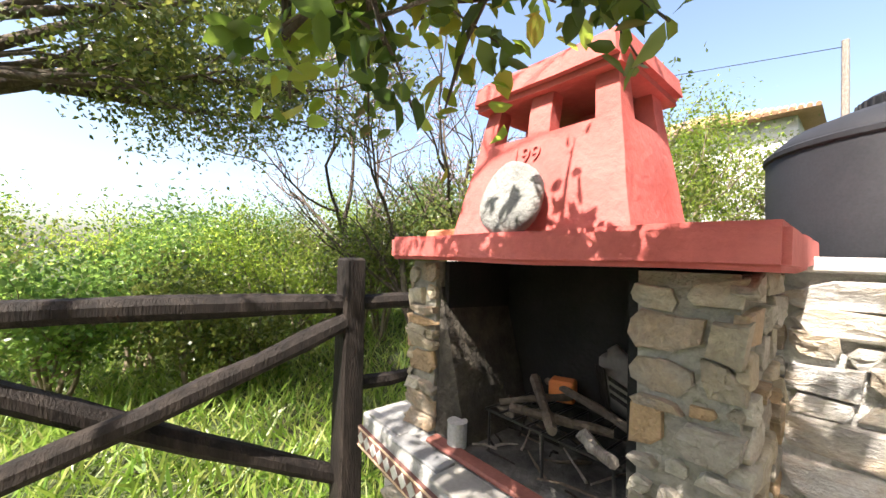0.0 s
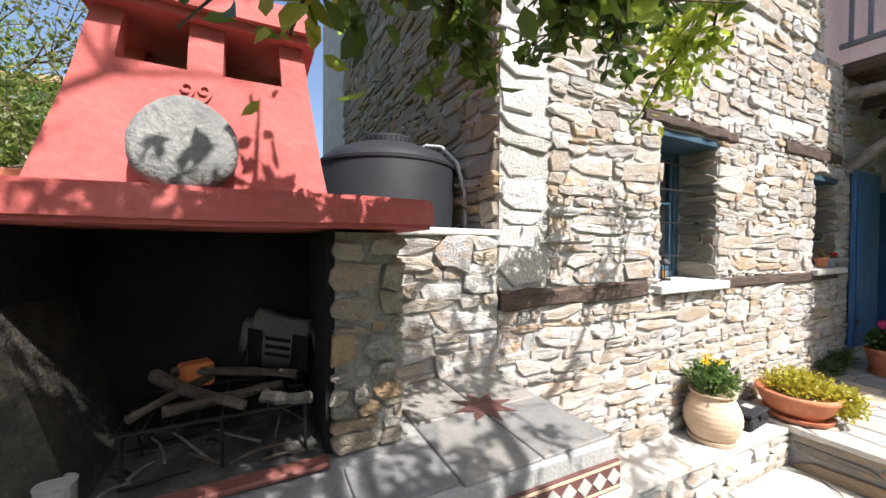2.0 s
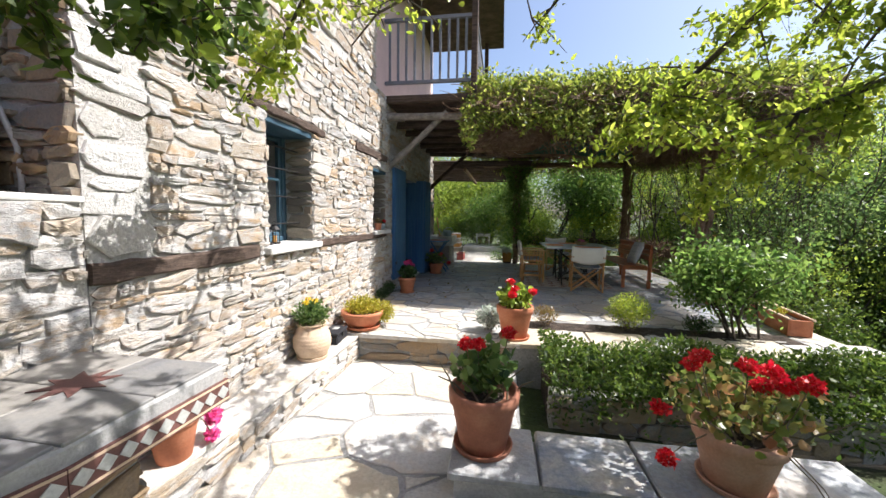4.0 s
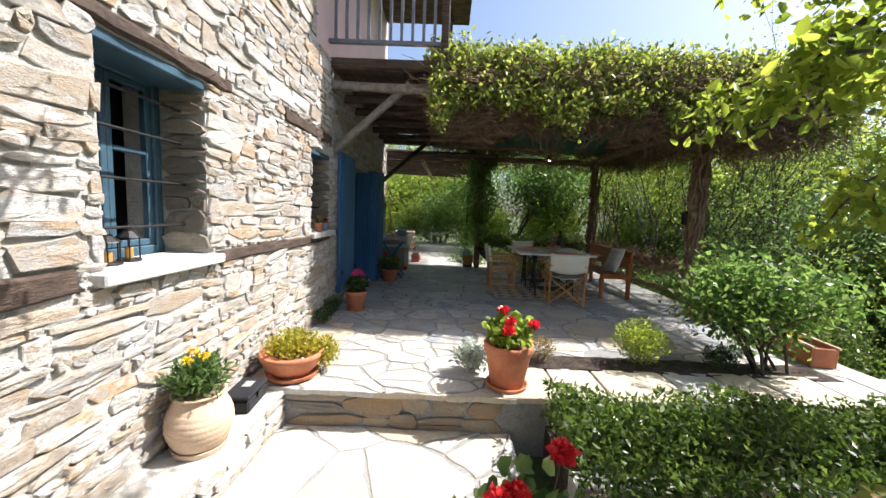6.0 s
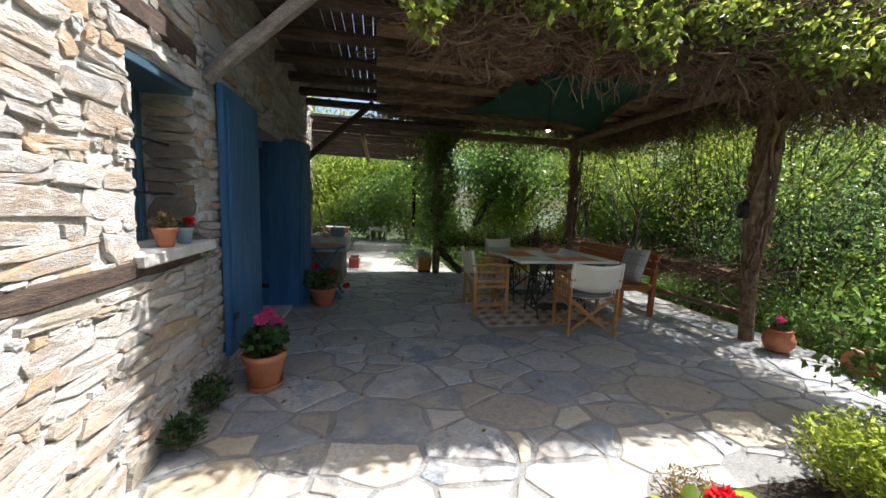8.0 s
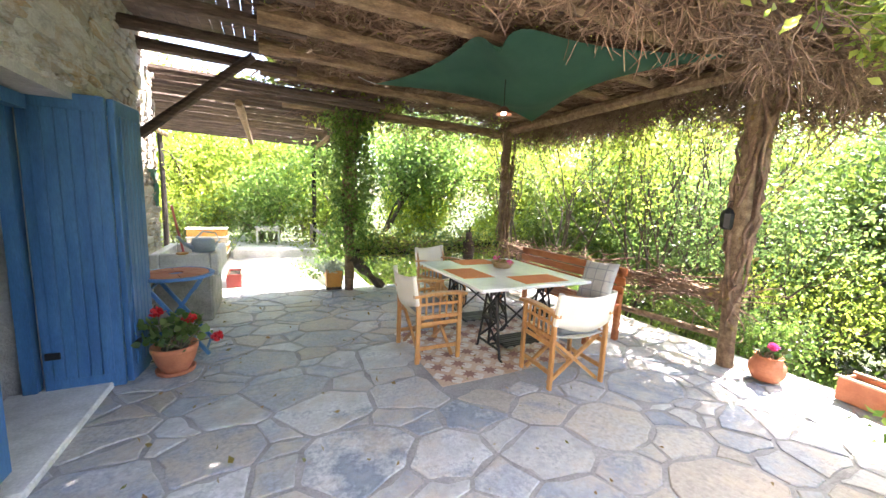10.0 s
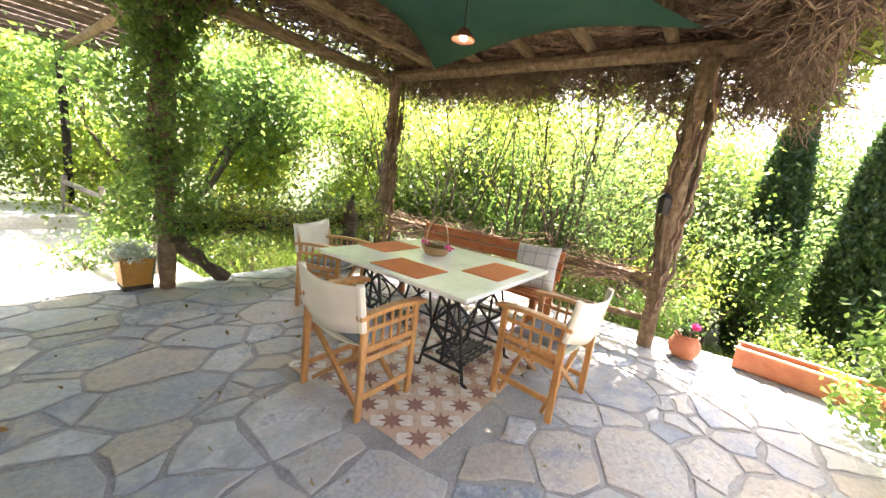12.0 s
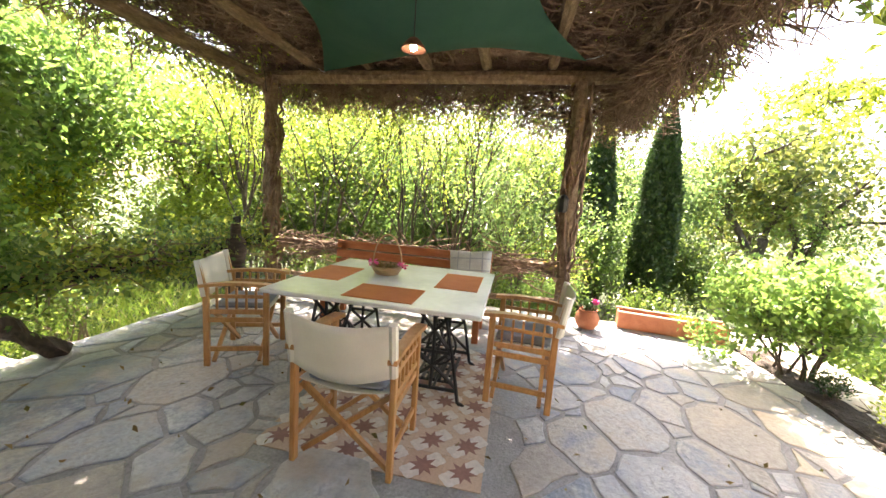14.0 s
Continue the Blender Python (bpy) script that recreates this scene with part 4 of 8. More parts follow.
# diamond border along the front edge
edge = [Vector((-0.715, 0.05, 0)), Vector((-0.70, 0.6, 0)), Vector((-0.605, 0.95, 0)), Vector((-0.525, 1.93, 0))]
DIAMOND = mottled("diamond_tile", [(0.44, 0.45, 0.43), (0.54, 0.55, 0.52)], 9, 80, 0.6, 0.2)
for a, b in zip(edge, edge[1:]):
    d = (b - a).normalized()
    out = Vector((-d.y, d.x, 0))
    if out.x > 0:
        out = -out
    ln = (b - a).length
    zm = 0.545 + DZ
    bd = bmesh.new()
    q = [a + out * o + Vector((0, 0, z)) for o in (0.0, 0.012) for z in (zm - 0.045, zm + 0.045)]
    r = [b + out * o + Vector((0, 0, z)) for o in (0.0, 0.012) for z in (zm - 0.045, zm + 0.045)]
    vs = [bd.verts.new(p) for p in q + r]
    for f in ((0, 1, 3, 2), (4, 6, 7, 5), (0, 4, 5, 1), (2, 3, 7, 6), (0, 2, 6, 4), (1, 5, 7, 3)):
        bd.faces.new([vs[i] for i in f])
    part("border", bd, STARRED, counter, "dark red tile border")
    for z in (zm - 0.036, zm + 0.036):
        ln_bm = bmesh.new()
        vs = [ln_bm.verts.new(p) for p in (a + out * 0.0145 + Vector((0, 0, z - 0.003)), b + out * 0.0145 + Vector((0, 0, z - 0.003)), b + out * 0.0145 + Vector((0, 0, z + 0.005)), a + out * 0.0145 + Vector((0, 0, z + 0.005)))]
        vs2 = [ln_bm.verts.new(v.co - out * 0.004) for v in vs]
        ln_bm.faces.new(vs), ln_bm.faces.new(vs2)
        for i in range(4):
            ln_bm.faces.new((vs[i], vs[(i + 1) % 4], vs2[(i + 1) % 4], vs2[i]))
        part("fillet", ln_bm, PALECLAY, counter)
    n = max(1, round(ln / 0.058))
    for i in range(n):
        c = a + d * (ln * (i + 0.5) / n) + out * 0.015 + Vector((0, 0, zm))
        h = ln / n * 0.46
        dm = bmesh.new()
        f1 = [dm.verts.new(p) for p in (c - d * h, c + Vector((0, 0, 0.028)), c + d * h, c - Vector((0, 0, 0.028)))]
        f2 = [dm.verts.new(v.co - out * 0.004) for v in f1]
        dm.faces.new(f1), dm.faces.new(f2)
        for k in range(4):
            dm.faces.new((f1[k], f1[(k + 1) % 4], f2[(k + 1) % 4], f2[k]))
        part("diamond", dm, DIAMOND, counter)
base = part("base_wall", slab(slab(slab(block(-0.5, -0.3, 0.25, 0.45, 0.0, 0.56 + DZ), -0.45, -0.28, 0.95, 1.15, 0, 0.56 + DZ), -0.42, -0.2, 1.7, 1.9, 0, 0.56 + DZ), -0.1, -0.004, 0.05, 1.9, 0, 0.56 + DZ), MORTAR, counter, "stone supports under the counter")

# low wall between house and barbecue
low_wall = setting(part("wall_low", block(0.004, 0.15, 0.004, 2.0, -0.7, 1.3), MORTAR), "low rubble-stone wall beside the house corner", "wall")
cope = setting(part("wall_coping", block(-0.03, 0.17, 0.01, 0.8, 1.302, 1.335, 0.006, 0.005), OLDMARBLE), "thin pale slab coping on the low wall", "coping")

# round millstone leaning on the chimney
ms = lathe([(0.0, -0.02), (0.095, -0.025), (0.11, -0.014), (0.114, 0.0), (0.11, 0.014), (0.095, 0.025), (0.0, 0.02)], 26)
worn(ms, 0.012, 4, 9)
stone_disc = part("stone_disc", ms, mottled("grey_millstone", [(0.15, 0.15, 0.145), (0.22, 0.22, 0.21), (0.30, 0.295, 0.28)], 9, 60, 0.95, 0.8, 0.012), None, "", True)
stone_disc.matrix_basis = Matrix.Translation((-0.45, 1.215, 1.49)) @ pose(0, 0, 0, 0, 90 + 12, 0)
tagged(stone_disc, "round grey stone disc leaning on the red chimney", "stone disc")

# ---- water tank ----
tank = thing("water_tank", "black plastic water tank with ribbed lid", "water tank", at=(0.56, 0.39, land(0.62, 0.36) - 0.02))
TZ = -(land(0.62, 0.36) - 0.02)
part("body", lathe([(0.36, 0.0), (0.385, 0.03), (0.385, 1.69 + TZ), (0.378, 1.71 + TZ), (0.33, 1.755 + TZ), (0.22, 1.80 + TZ), (0.15, 1.815 + TZ)], 48), PLASTIC, tank, "", True)
part("seam", lathe([(0.386, 1.675 + TZ), (0.392, 1.68 + TZ), (0.392, 1.695 + TZ), (0.386, 1.70 + TZ)], 48), PLASTIC, tank)
lidb = lathe([(0.13, 1.81 + TZ), (0.155, 1.815 + TZ), (0.155, 1.85 + TZ), (0.14, 1.862 + TZ), (0.0, 1.865 + TZ)], 40)
lid = part("lid", lidb, PLASTIC, tank, "ribbed screw lid")
for k in range(36):
    a = 2 * math.pi * k / 36
    rb_ = block(-0.004, 0.004, -0.004, 0.004, 1.816 + TZ, 1.848 + TZ)
    o = part("rib", rb_, PLASTIC, lid)
    o.matrix_basis = Matrix.Translation((0.157 * math.cos(a), 0.157 * math.sin(a), 0)) @ pose(0, 0, 0, 0, 0, math.degrees(a))
hose = bmesh.new()
add_tube(hose, [(-0.02, -0.19, 1.82 + TZ), (-0.06, -0.22, 1.84 + TZ), (-0.14, -0.28, 1.82 + TZ), (-0.22, -0.34, 1.72 + TZ), (-0.26, -0.37, 1.55 + TZ), (-0.27, -0.37, 1.40 + TZ), (-0.27, -0.36, 1.0 + TZ)], 0.012, 8)
part("hose", hose, GREYPIPE, tank, "grey hose hanging over the rim", True)

# ---- timber fence ----
fence = thing("fence", "dark-stained rustic timber fence with crossed braces", "fence", at=(0, 0, land(-0.5, 2.2)))
FZ = -land(-0.5, 2.2)


def post_bm(x, y, z1, s, seed):
    bm = block(x - s, x + s, y - s, y + s, 0.0, z1, 0.012, 0.004)
    for v in bm.verts:
        if v.co.z > z1 - 0.03:
            v.co.x = x + (v.co.x - x) * 0.86
            v.co.y = y + (v.co.y - y) * 0.86
    return bm


part("post", post_bm(-0.485, 2.14, 1.3 + FZ, 0.062, 1), DARKWOOD, fence)
part("post", post_bm(-2.0, 2.3, 1.28 + FZ, 0.062, 2), DARKWOOD, fence)
part("post", post_bm(-4.3, 2.5, 1.28 + FZ, 0.062, 3), DARKWOOD, fence)
for k, (xa, ya, xb, yb) in enumerate(((-0.52, 2.15, -1.97, 2.3), (-2.03, 2.3, -4.28, 2.5))):
    part("top_rail", pole((xa, ya, 1.08 + FZ), (xb, yb, 1.10 + FZ), 0.045, 0.05, 9, 0.015, 0.06, 8, 20 + k), DARKWOOD, fence)
    part("brace", pole((xa, ya - 0.03, 1.0 + FZ), (xb, yb - 0.03, 0.47 + FZ), 0.042, 0.05, 9, 0.015, 0.06, 8, 30 + k), DARKWOOD, fence)
    part("brace", pole((xa, ya + 0.03, 0.26 + FZ), (xb, yb + 0.03, 1.06 + FZ), 0.045, 0.046, 9, 0.015, 0.06, 8, 40 + k), DARKWOOD, fence)
part("top_rail", pole((-0.45, 2.14, 1.08 + FZ), (-0.1, 2.1, 1.08 + FZ), 0.04, 0.04, 8, 0.01, 0.06, 4, 50), DARKWOOD, fence)
part("lower_rail", pole((-0.45, 2.14, 0.69 + FZ), (-0.1, 2.1, 0.69 + FZ), 0.035, 0.035, 8, 0.01, 0.06, 4, 51), DARKWOOD, fence)

# ---- ledge, step, retaining walls ----
ledge = setting(part("ledge", prism([(0.0, 0.02), (-0.22, 0.0), (-0.24, -0.55), (-0.33, -2.27), (0.0, -2.27)], LOW - 0.3, -0.055), MORTAR), "low stone ledge along the foot of the house wall", "ledge")
ledge_top = setting(part("ledge_coping", prism([(0.0, 0.02), (-0.235, 0.0), (-0.255, -0.55), (-0.345, -2.262), (0.0, -2.262)], -0.052, -0.015, 0.006), SUNLIT_FLAG), "flat pale flagstone coping on the ledge", "coping")
riser = setting(part("step_riser", block(-1.93, -0.35, -2.31, -2.262, LOW - 0.1, -0.032), MORTAR), "rough stone riser of the terrace step", "step")
edge_slabs = thing("terrace_edge", "row of thin pale edging slabs along the terrace step", "edging", kind="structure", at=(0, 0, 0))
rng = random.Random(8)
x = -1.92
while x > -5.3:
    w = rng.uniform(0.35, 0.75)
    bend = -0.05 * max(0, (-x - 1.5)) * 0.6
    part("edge_slab", prism([(x - 0.008, -2.225 + bend + rng.uniform(-0.012, 0.012)), (x - w + 0.008, -2.225 + bend + rng.uniform(-0.012, 0.012)), (x - w + 0.01, -2.75 + bend), (x - 0.01, -2.75 + bend)], -0.03, 0.018 + rng.uniform(-0.003, 0.003), 0.006), SUNLIT_FLAG, edge_slabs)
    x -= w
retain = setting(part("wall_retaining", block(-5.5, -1.95, -2.5, -2.31, -1.4, -0.032), MORTAR), "rough stone retaining wall below the terrace", "wall")
planter_wall = setting(part("wall_planter", block(-5.2, -2.25, -1.74, -1.6, -1.4, -0.16), MORTAR), "low stone planter wall in front of the terrace", "wall")
low_slab = thing("bench_slab", "long low wall topped with pale stone slabs", "low wall", kind="structure", at=(0, 0, 0))
for a, b in ((-2.05, -1.56), (-2.62, -2.06), (-3.05, -2.63), (-3.75, -3.06)):
    part("slab", block(a + 0.004, b - 0.004, -0.95, -0.47, -0.14, -0.095, 0.008, 0.005), FLAG, low_slab)
part("base", block(-3.7, -1.6, -0.9, -0.52, -1.0, -0.142), MORTAR, low_slab)
soil = setting(part("planting_bed", worn(subdivided_box(-4.9, -1.95, -3.08, -2.74, -0.05, 0.018, 0.05, 0.01), 0.02, 7, 8), SOIL), "narrow bed of dark dry soil in the terrace", "bed")
soil2 = setting(part("hedge_bed", block(-5.2, -2.25, -2.309, -1.742, -1.2, -0.2), SOIL), "soil behind the planter wall", "bed")


# ---- balcony ----
balcony = thing("balcony", "timber balcony with pale blue railing above the terrace", "balcony", at=(0, 0, 0))
for i, y in enumerate((-4.27, -4.8, -5.4, -6.0, -6.6, -7.2, -7.7)):
    part("joist", pole((0.02, y, 2.79), (-1.42, y, 2.78), 0.06, 0.055, 8, 0.012, 0.05, 5, 60 + i), GREYWOOD if i == 0 else OLDBEAM, balcony)
part("edge_beam", pole((-1.28, -4.2, 2.92), (-1.28, -7.8, 2.92), 0.06, 0.06, 8, 0.012, 0.05, 7, 70), OLDBEAM, balcony)
part("front_beam", block(-1.38, 0.0, -4.3, -4.19, 2.985, 3.09, 0.01, 0.006), OLDBEAM, balcony)
for i in range(15):
    x = -0.005 - i * 0.092
    part("floorboard", block(x - 0.086, x, -7.8, -4.31, 2.985, 3.012, 0.003), OLDBEAM, balcony)
for s, (p, q) in enumerate((((-0.02, -4.36, 2.04), (-0.95, -4.3, 2.85)), ((-0.02, -7.55, 1.92), (-1.0, -7.45, 2.78)))):
    part("strut", pole(p, q, 0.048, 0.045, 8, 0.01, 0.05, 5, 80 + s), GREYWOOD if s == 0 else OLDBEAM, balcony)
for y in (-4.24,):
    part("handrail", block(-1.33, 0.02, y - 0.03, y + 0.03, 4.17, 4.22, 0.006), RAILPAINT, balcony)
    part("bottom_rail", block(-1.33, 0.02, y - 0.025, y + 0.025, 3.26, 3.31, 0.006), RAILPAINT, balcony)
    for i in range(10):
        x = -0.06 - i * 0.13
        part("baluster", block(x - 0.018, x + 0.018, y - 0.012, y + 0.012, 3.312, 4.168, 0.004), RAILPAINT, balcony)
for y in (-7.7, -4.24):
    part("balcony_post", block(-1.40, -1.31, y - 0.045, y + 0.045, 3.09, 5.35, 0.008), OLDBEAM, balcony)
part("handrail", block(-1.385, -1.325, -7.65, -4.29, 4.17, 4.22, 0.006), RAILPAINT, balcony)
part("bottom_rail", block(-1.38, -1.33, -7.65, -4.29, 3.26, 3.31, 0.006), RAILPAINT, balcony)
for i in range(24):
    y = -4.42 - i * 0.135
    part("baluster", block(-1.367, -1.343, y - 0.018, y + 0.018, 3.312, 4.168, 0.004), RAILPAINT, balcony)
part("canopy", prism([(0.02, -3.9), (-1.75, -3.9), (-1.75, -8.0), (0.02, -8.0)], 5.35, 5.45), OLDBEAM, balcony, "dark boarded eave over the balcony")

# ---- pergola ----
pergola = thing("pergola", "rustic log pergola overgrown with twining vine", "pergola", at=(0, 0, 0))
PR, PL, PV = (-4.93, -4.83), (-4.9, -8.45), (-2.2, -8.58)
part("eave_beam", pole((-4.92, -8.95, 2.66), (-4.92, -4.35, 2.68), 0.075, 0.07, 9, 0.02, 0.06, 10, 90), POLE, pergola)
part("eave_beam", pole((-5.0, -8.55, 2.6), (-1.3, -8.55, 2.62), 0.07, 0.065, 9, 0.02, 0.06, 10, 91), POLE, pergola)
for i, y in enumerate((-4.45, -5.15, -5.85, -6.5, -7.2, -7.9)):
    part("rafter", pole((-1.05, y + 0.03, 2.80 - 0.01 * (i % 2)), (-5.25, y - 0.03, 2.79), 0.07, 0.055, 8, 0.02, 0.07, 9, 100 + i), POLE, pergola)
for i, (x, y) in enumerate((PR, PL, PV)):
    part("post", pole((x, y, 0.0), (x + (0.05 if i == 0 else 0.02), y - (0.04 if i == 0 else 0), 2.62), 0.07, 0.062, 9, 0.03, 0.1, 9, 110 + i), POLE, pergola, "bark-stripped log post")
part("rail", pole((-2.2, -8.58, 0.57), (-4.9, -8.47, 0.68), 0.06, 0.055, 8, 0.03, 0.08, 8, 122), DARKWOOD, pergola)
part("rail", pole((-4.93, -8.45, 0.66), (-4.93, -4.83, 0.66), 0.05, 0.05, 8, 0.03, 0.08, 8, 123), POLE, pergola)
part("lower_rail", pole((-4.93, -8.45, 0.25), (-4.93, -4.83, 0.28), 0.035, 0.035, 8, 0.04, 0.08, 8, 124), POLE, pergola)
part("brace", pole((-2.22, -8.56, 0.52), (-2.72, -8.58, 0.02), 0.075, 0.055, 10, 0.05, 0.22, 9, 125), BARK, pergola, "gnarled old vine stem leaning on the post")
# the lighter slatted part beyond
slats = thing("slat_roof", "open roof of thin wooden slats over the back terrace", "pergola", at=(0, 0, 0))
for i in range(14):
    y = -8.75 - i * 0.27
    part("slat", pole((0.9, y, 2.62), (-2.6, y + 0.02, 2.56), 0.045, 0.04, 6, 0.02, 0.08, 6, 130 + i), OLDBEAM, slats)
for i in range(4):
    y = -7.92 - i * 0.24
    part("slat", pole((-0.04 if y > -8.2 else 0.9, y, 2.63), (-2.5, y + 0.02, 2.6), 0.045, 0.04, 6, 0.02, 0.08, 6, 170 + i), OLDBEAM, slats)
for x in (0.75, -0.8, -2.15):
    part("bearer", pole((x, -8.5, 2.52), (x - 0.02, -12.5, 2.5), 0.05, 0.045, 7, 0.015, 0.06, 6, 150 + int(x * 10)), POLE, slats)
for x, y in ((-2.1, -12.3), (0.8, -12.3), (0.75, -8.45)):
    part("post", pole((x, y, -0.03), (x, y, 2.5), 0.05, 0.045, 8, 0.02, 0.08, 7, 160 + int(x * 7)), DARKWOOD, slats)

# ---- dining table on treadle irons ----
table = thing("dining_table", "white marble table on two black iron treadle stands", "table", at=(-3.27, -6.22, 0))
part("tabletop", block(-0.62, 0.62, -0.68, 0.68, 0.692, 0.72, 0.006), MARBLE, table, "white marble slab")


def treadle(y):
    st = part("stand", bmesh.new(), IRON, table, "black cast-iron sewing-machine stand")
    bpy.data.objects.remove(st)
    stand = new("stand")
    stand.parent = table
    stand.location = (0, y, 0)
    for s in (-1, 1):
        x = s * 0.31
        bm = bmesh.new()
        for a, b in (((-0.19, 0.02), (-0.05, 0.69)), ((0.19, 0.02), (0.05, 0.69)), ((-0.12, 0.35), (0.12, 0.35)), ((-0.17, 0.1), (0.17, 0.1)), ((-0.19, 0.69), (0.19, 0.69)), ((-0.12, 0.36), (0.17, 0.68)), ((0.12, 0.36), (-0.17, 0.68)), ((-0.17, 0.12), (0.10, 0.34)), ((0.17, 0.12), (-0.10, 0.34)), ((-0.19, 0.02), (-0.23, 0.0)), ((0.19, 0.02), (0.23, 0.0)), ((0.0, 0.1), (0.0, 0.69))):
            add_tube(bm, [(x, a[0], a[1]), (x, (a[0] + b[0]) / 2 + 0.008, (a[1] + b[1]) / 2), (x, b[0], b[1])], 0.012, 6)
        part("side_frame", bm, IRON, stand)
    bm = bmesh.new()
    add_tube(bm, [(-0.31, 0, 0.12), (0.31, 0, 0.6)], 0.01, 6), add_tube(bm, [(0.31, 0, 0.12), (-0.31, 0, 0.6)], 0.01, 6), add_tube(bm, [(-0.31, 0.02, 0.1), (0.31, 0.02, 0.1)], 0.01, 6)
    part("cross_brace", bm, IRON, stand)
    pd = bmesh.new()
    for i in range(7):
        slab(pd, -0.2, 0.2, -0.13 + i * 0.04, -0.11 + i * 0.04, 0.095, 0.108)
    for i in range(5):
        slab(pd, -0.2 + i * 0.095, -0.18 + i * 0.095, -0.13, 0.13, 0.084, 0.0945)
    part("treadle_plate", pd, IRON, stand)
    wb = bmesh.new()
    ringp = [(0.22, 0.14 * math.cos(a), 0.36 + 0.14 * math.sin(a)) for a in [2 * math.pi * k / 20 for k in range(21)]]
    add_tube(wb, ringp, 0.008, 6)
    for k in range(4):
        a = math.pi * k / 4
        add_tube(wb, [(0.22, 0.13 * math.cos(a), 0.36 + 0.13 * math.sin(a)), (0.22, -0.13 * math.cos(a), 0.36 - 0.13 * math.sin(a))], 0.005, 5)
    part("wheel", wb, IRON, stand)


treadle(0.36)
treadle(-0.40)


def mat_bm(x0, x1, y0, y1):
    return block(x0, x1, y0, y1, 0.7205, 0.7245)


for x0, x1, y0, y1 in ((-3.04, -2.71, -6.39, -5.95), (-3.67, -3.16, -5.92, -5.62), (-3.5, -3.04, -6.88, -6.58)):
    tagged(part("placemat", mat_bm(x0, x1, y0, y1), ORANGE), "orange woven placemat on the marble table", "placemat", "placemats on the table")


# ---- director's chairs ----
def director_chair(at, turn):
    ch = thing("director_chair", "folding pine director's chair with cream canvas back", "chair", "chairs round the table", at=(*at, 0), turn=turn)
    W, D = 0.25, 0.2
    for s in (-1, 1):
        part("front_leg", block(s * W - 0.014, s * W + 0.014, D - 0.02, D + 0.02, 0.0, 0.60, 0.004), PINE, ch)
        rear = block(s * W - 0.014, s * W + 0.014, -D - 0.02, -D + 0.02, 0.0, 0.60, 0.004)
        part("rear_leg", rear, PINE, ch)
        bk = bmesh.new()
        add_tube(bk, [(s * W, -D - 0.005, 0.56), (s * W, -D - 0.03, 0.68), (s * W, -D - 0.05, 0.775)], 0.014, 4, square=True)
        part("back_post", bk, PINE, ch)
        arm = bmesh.new()
        n = 8
        rings = []
        for i in range(n + 1):
            t = i / n
            y = -D - 0.045 + (2 * D + 0.10) * t
            z = 0.595 + 0.018 * math.sin(math.pi * t) + 0.004 * t
            hw = 0.022 + 0.012 * t
            rings.append([arm.verts.new(p) for p in ((s * W - hw, y, z), (s * W + hw, y, z), (s * W + hw, y, z + 0.024), (s * W - hw, y, z + 0.024))])
        for a, b in zip(rings, rings[1:]):
            for k in range(4):
                arm.faces.new((a[k], a[(k + 1) % 4], b[(k + 1) % 4], b[k]))
        arm.faces.new(rings[0]), arm.faces.new(rings[-1])
        part("armrest", arm, PINE, ch)
        for z in (0.12, 0.34, 0.40):
            part("side_rail", block(s * W - 0.009, s * W + 0.009, -D + 0.022, D - 0.022, z, z + 0.035, 0.003), PINE, ch)
        for i in range(5):
            y = -0.13 + i * 0.065
            part("spindle", block(s * W - 0.007, s * W + 0.007, y - 0.007, y + 0.007, 0.436, 0.598), PINE, ch)
        part("side_rail", block(s * W - 0.009, s * W + 0.009, -D + 0.022, D - 0.022, 0.52, 0.545, 0.003), PINE, ch)
    for y in (D - 0.045, -D + 0.045):
        for s in (-1, 1):
            b = bmesh.new()
            o = 0.009 * s
            add_tube(b, [(-s * (W - 0.02), y + o, 0.03), (s * (W - 0.02), y + o, 0.40)], 0.0125, 4, square=True)
            part("cross_leg", b, PINE, ch)
    seat = bmesh.new()
    n = 10
    rings = []
    for i in range(n + 1):
        x = -W + 0.02 + (2 * W - 0.04) * i / n
        z = 0.43 - 0.03 * math.sin(math.pi * i / n)
        rings.append([seat.verts.new((x, y, z + dz)) for y, dz in ((-0.19, 0), (0.19, 0), (0.19, 0.006), (-0.19, 0.006))])
    for a, b in zip(rings, rings[1:]):
        for k in range(4):
            seat.faces.new((a[k], a[(k + 1) % 4], b[(k + 1) % 4], b[k]))
    seat.faces.new(rings[0]), seat.faces.new(rings[-1])
    part("seat", seat, CANVAS, ch)
    cu = subdivided_box(-0.2, 0.2, -0.18, 0.18, 0.42, 0.46, 0.06, 0.016)
    part("seat_cushion", worn(cu, 0.008, 5), CUSHION, ch, "flat blue-grey striped seat pad", True)
    back = bmesh.new()
    n, m = 14, 6
    g = []
    for i in range(n + 1):
        t = i / n
        col = []
        for j in range(m + 1):
            q = j / m
            sag = 0.045 * math.sin(math.pi * t)
            low = 0.53 - 0.05 * math.sin(math.pi * t) * (1 - q)
            z = low + (0.785 - 0.025 * math.sin(math.pi * t) - low) * q
            y = -D - 0.012 - 0.042 * q - sag
            col.append((-W - 0.018 + (2 * W + 0.036) * t, y, z))
        g.append(col)
    fv = [[back.verts.new(p) for p in c] for c in g]
    bv = [[back.verts.new((p[0], p[1] - 0.005 - (0.03 if i in (0, n) else 0.0) * 0, p[2])) for p in c] for i, c in enumerate(g)]
    for A in (fv, bv):
        for i in range(n):
            for j in range(m):
                back.faces.new((A[i][j], A[i + 1][j], A[i + 1][j + 1], A[i][j + 1]))
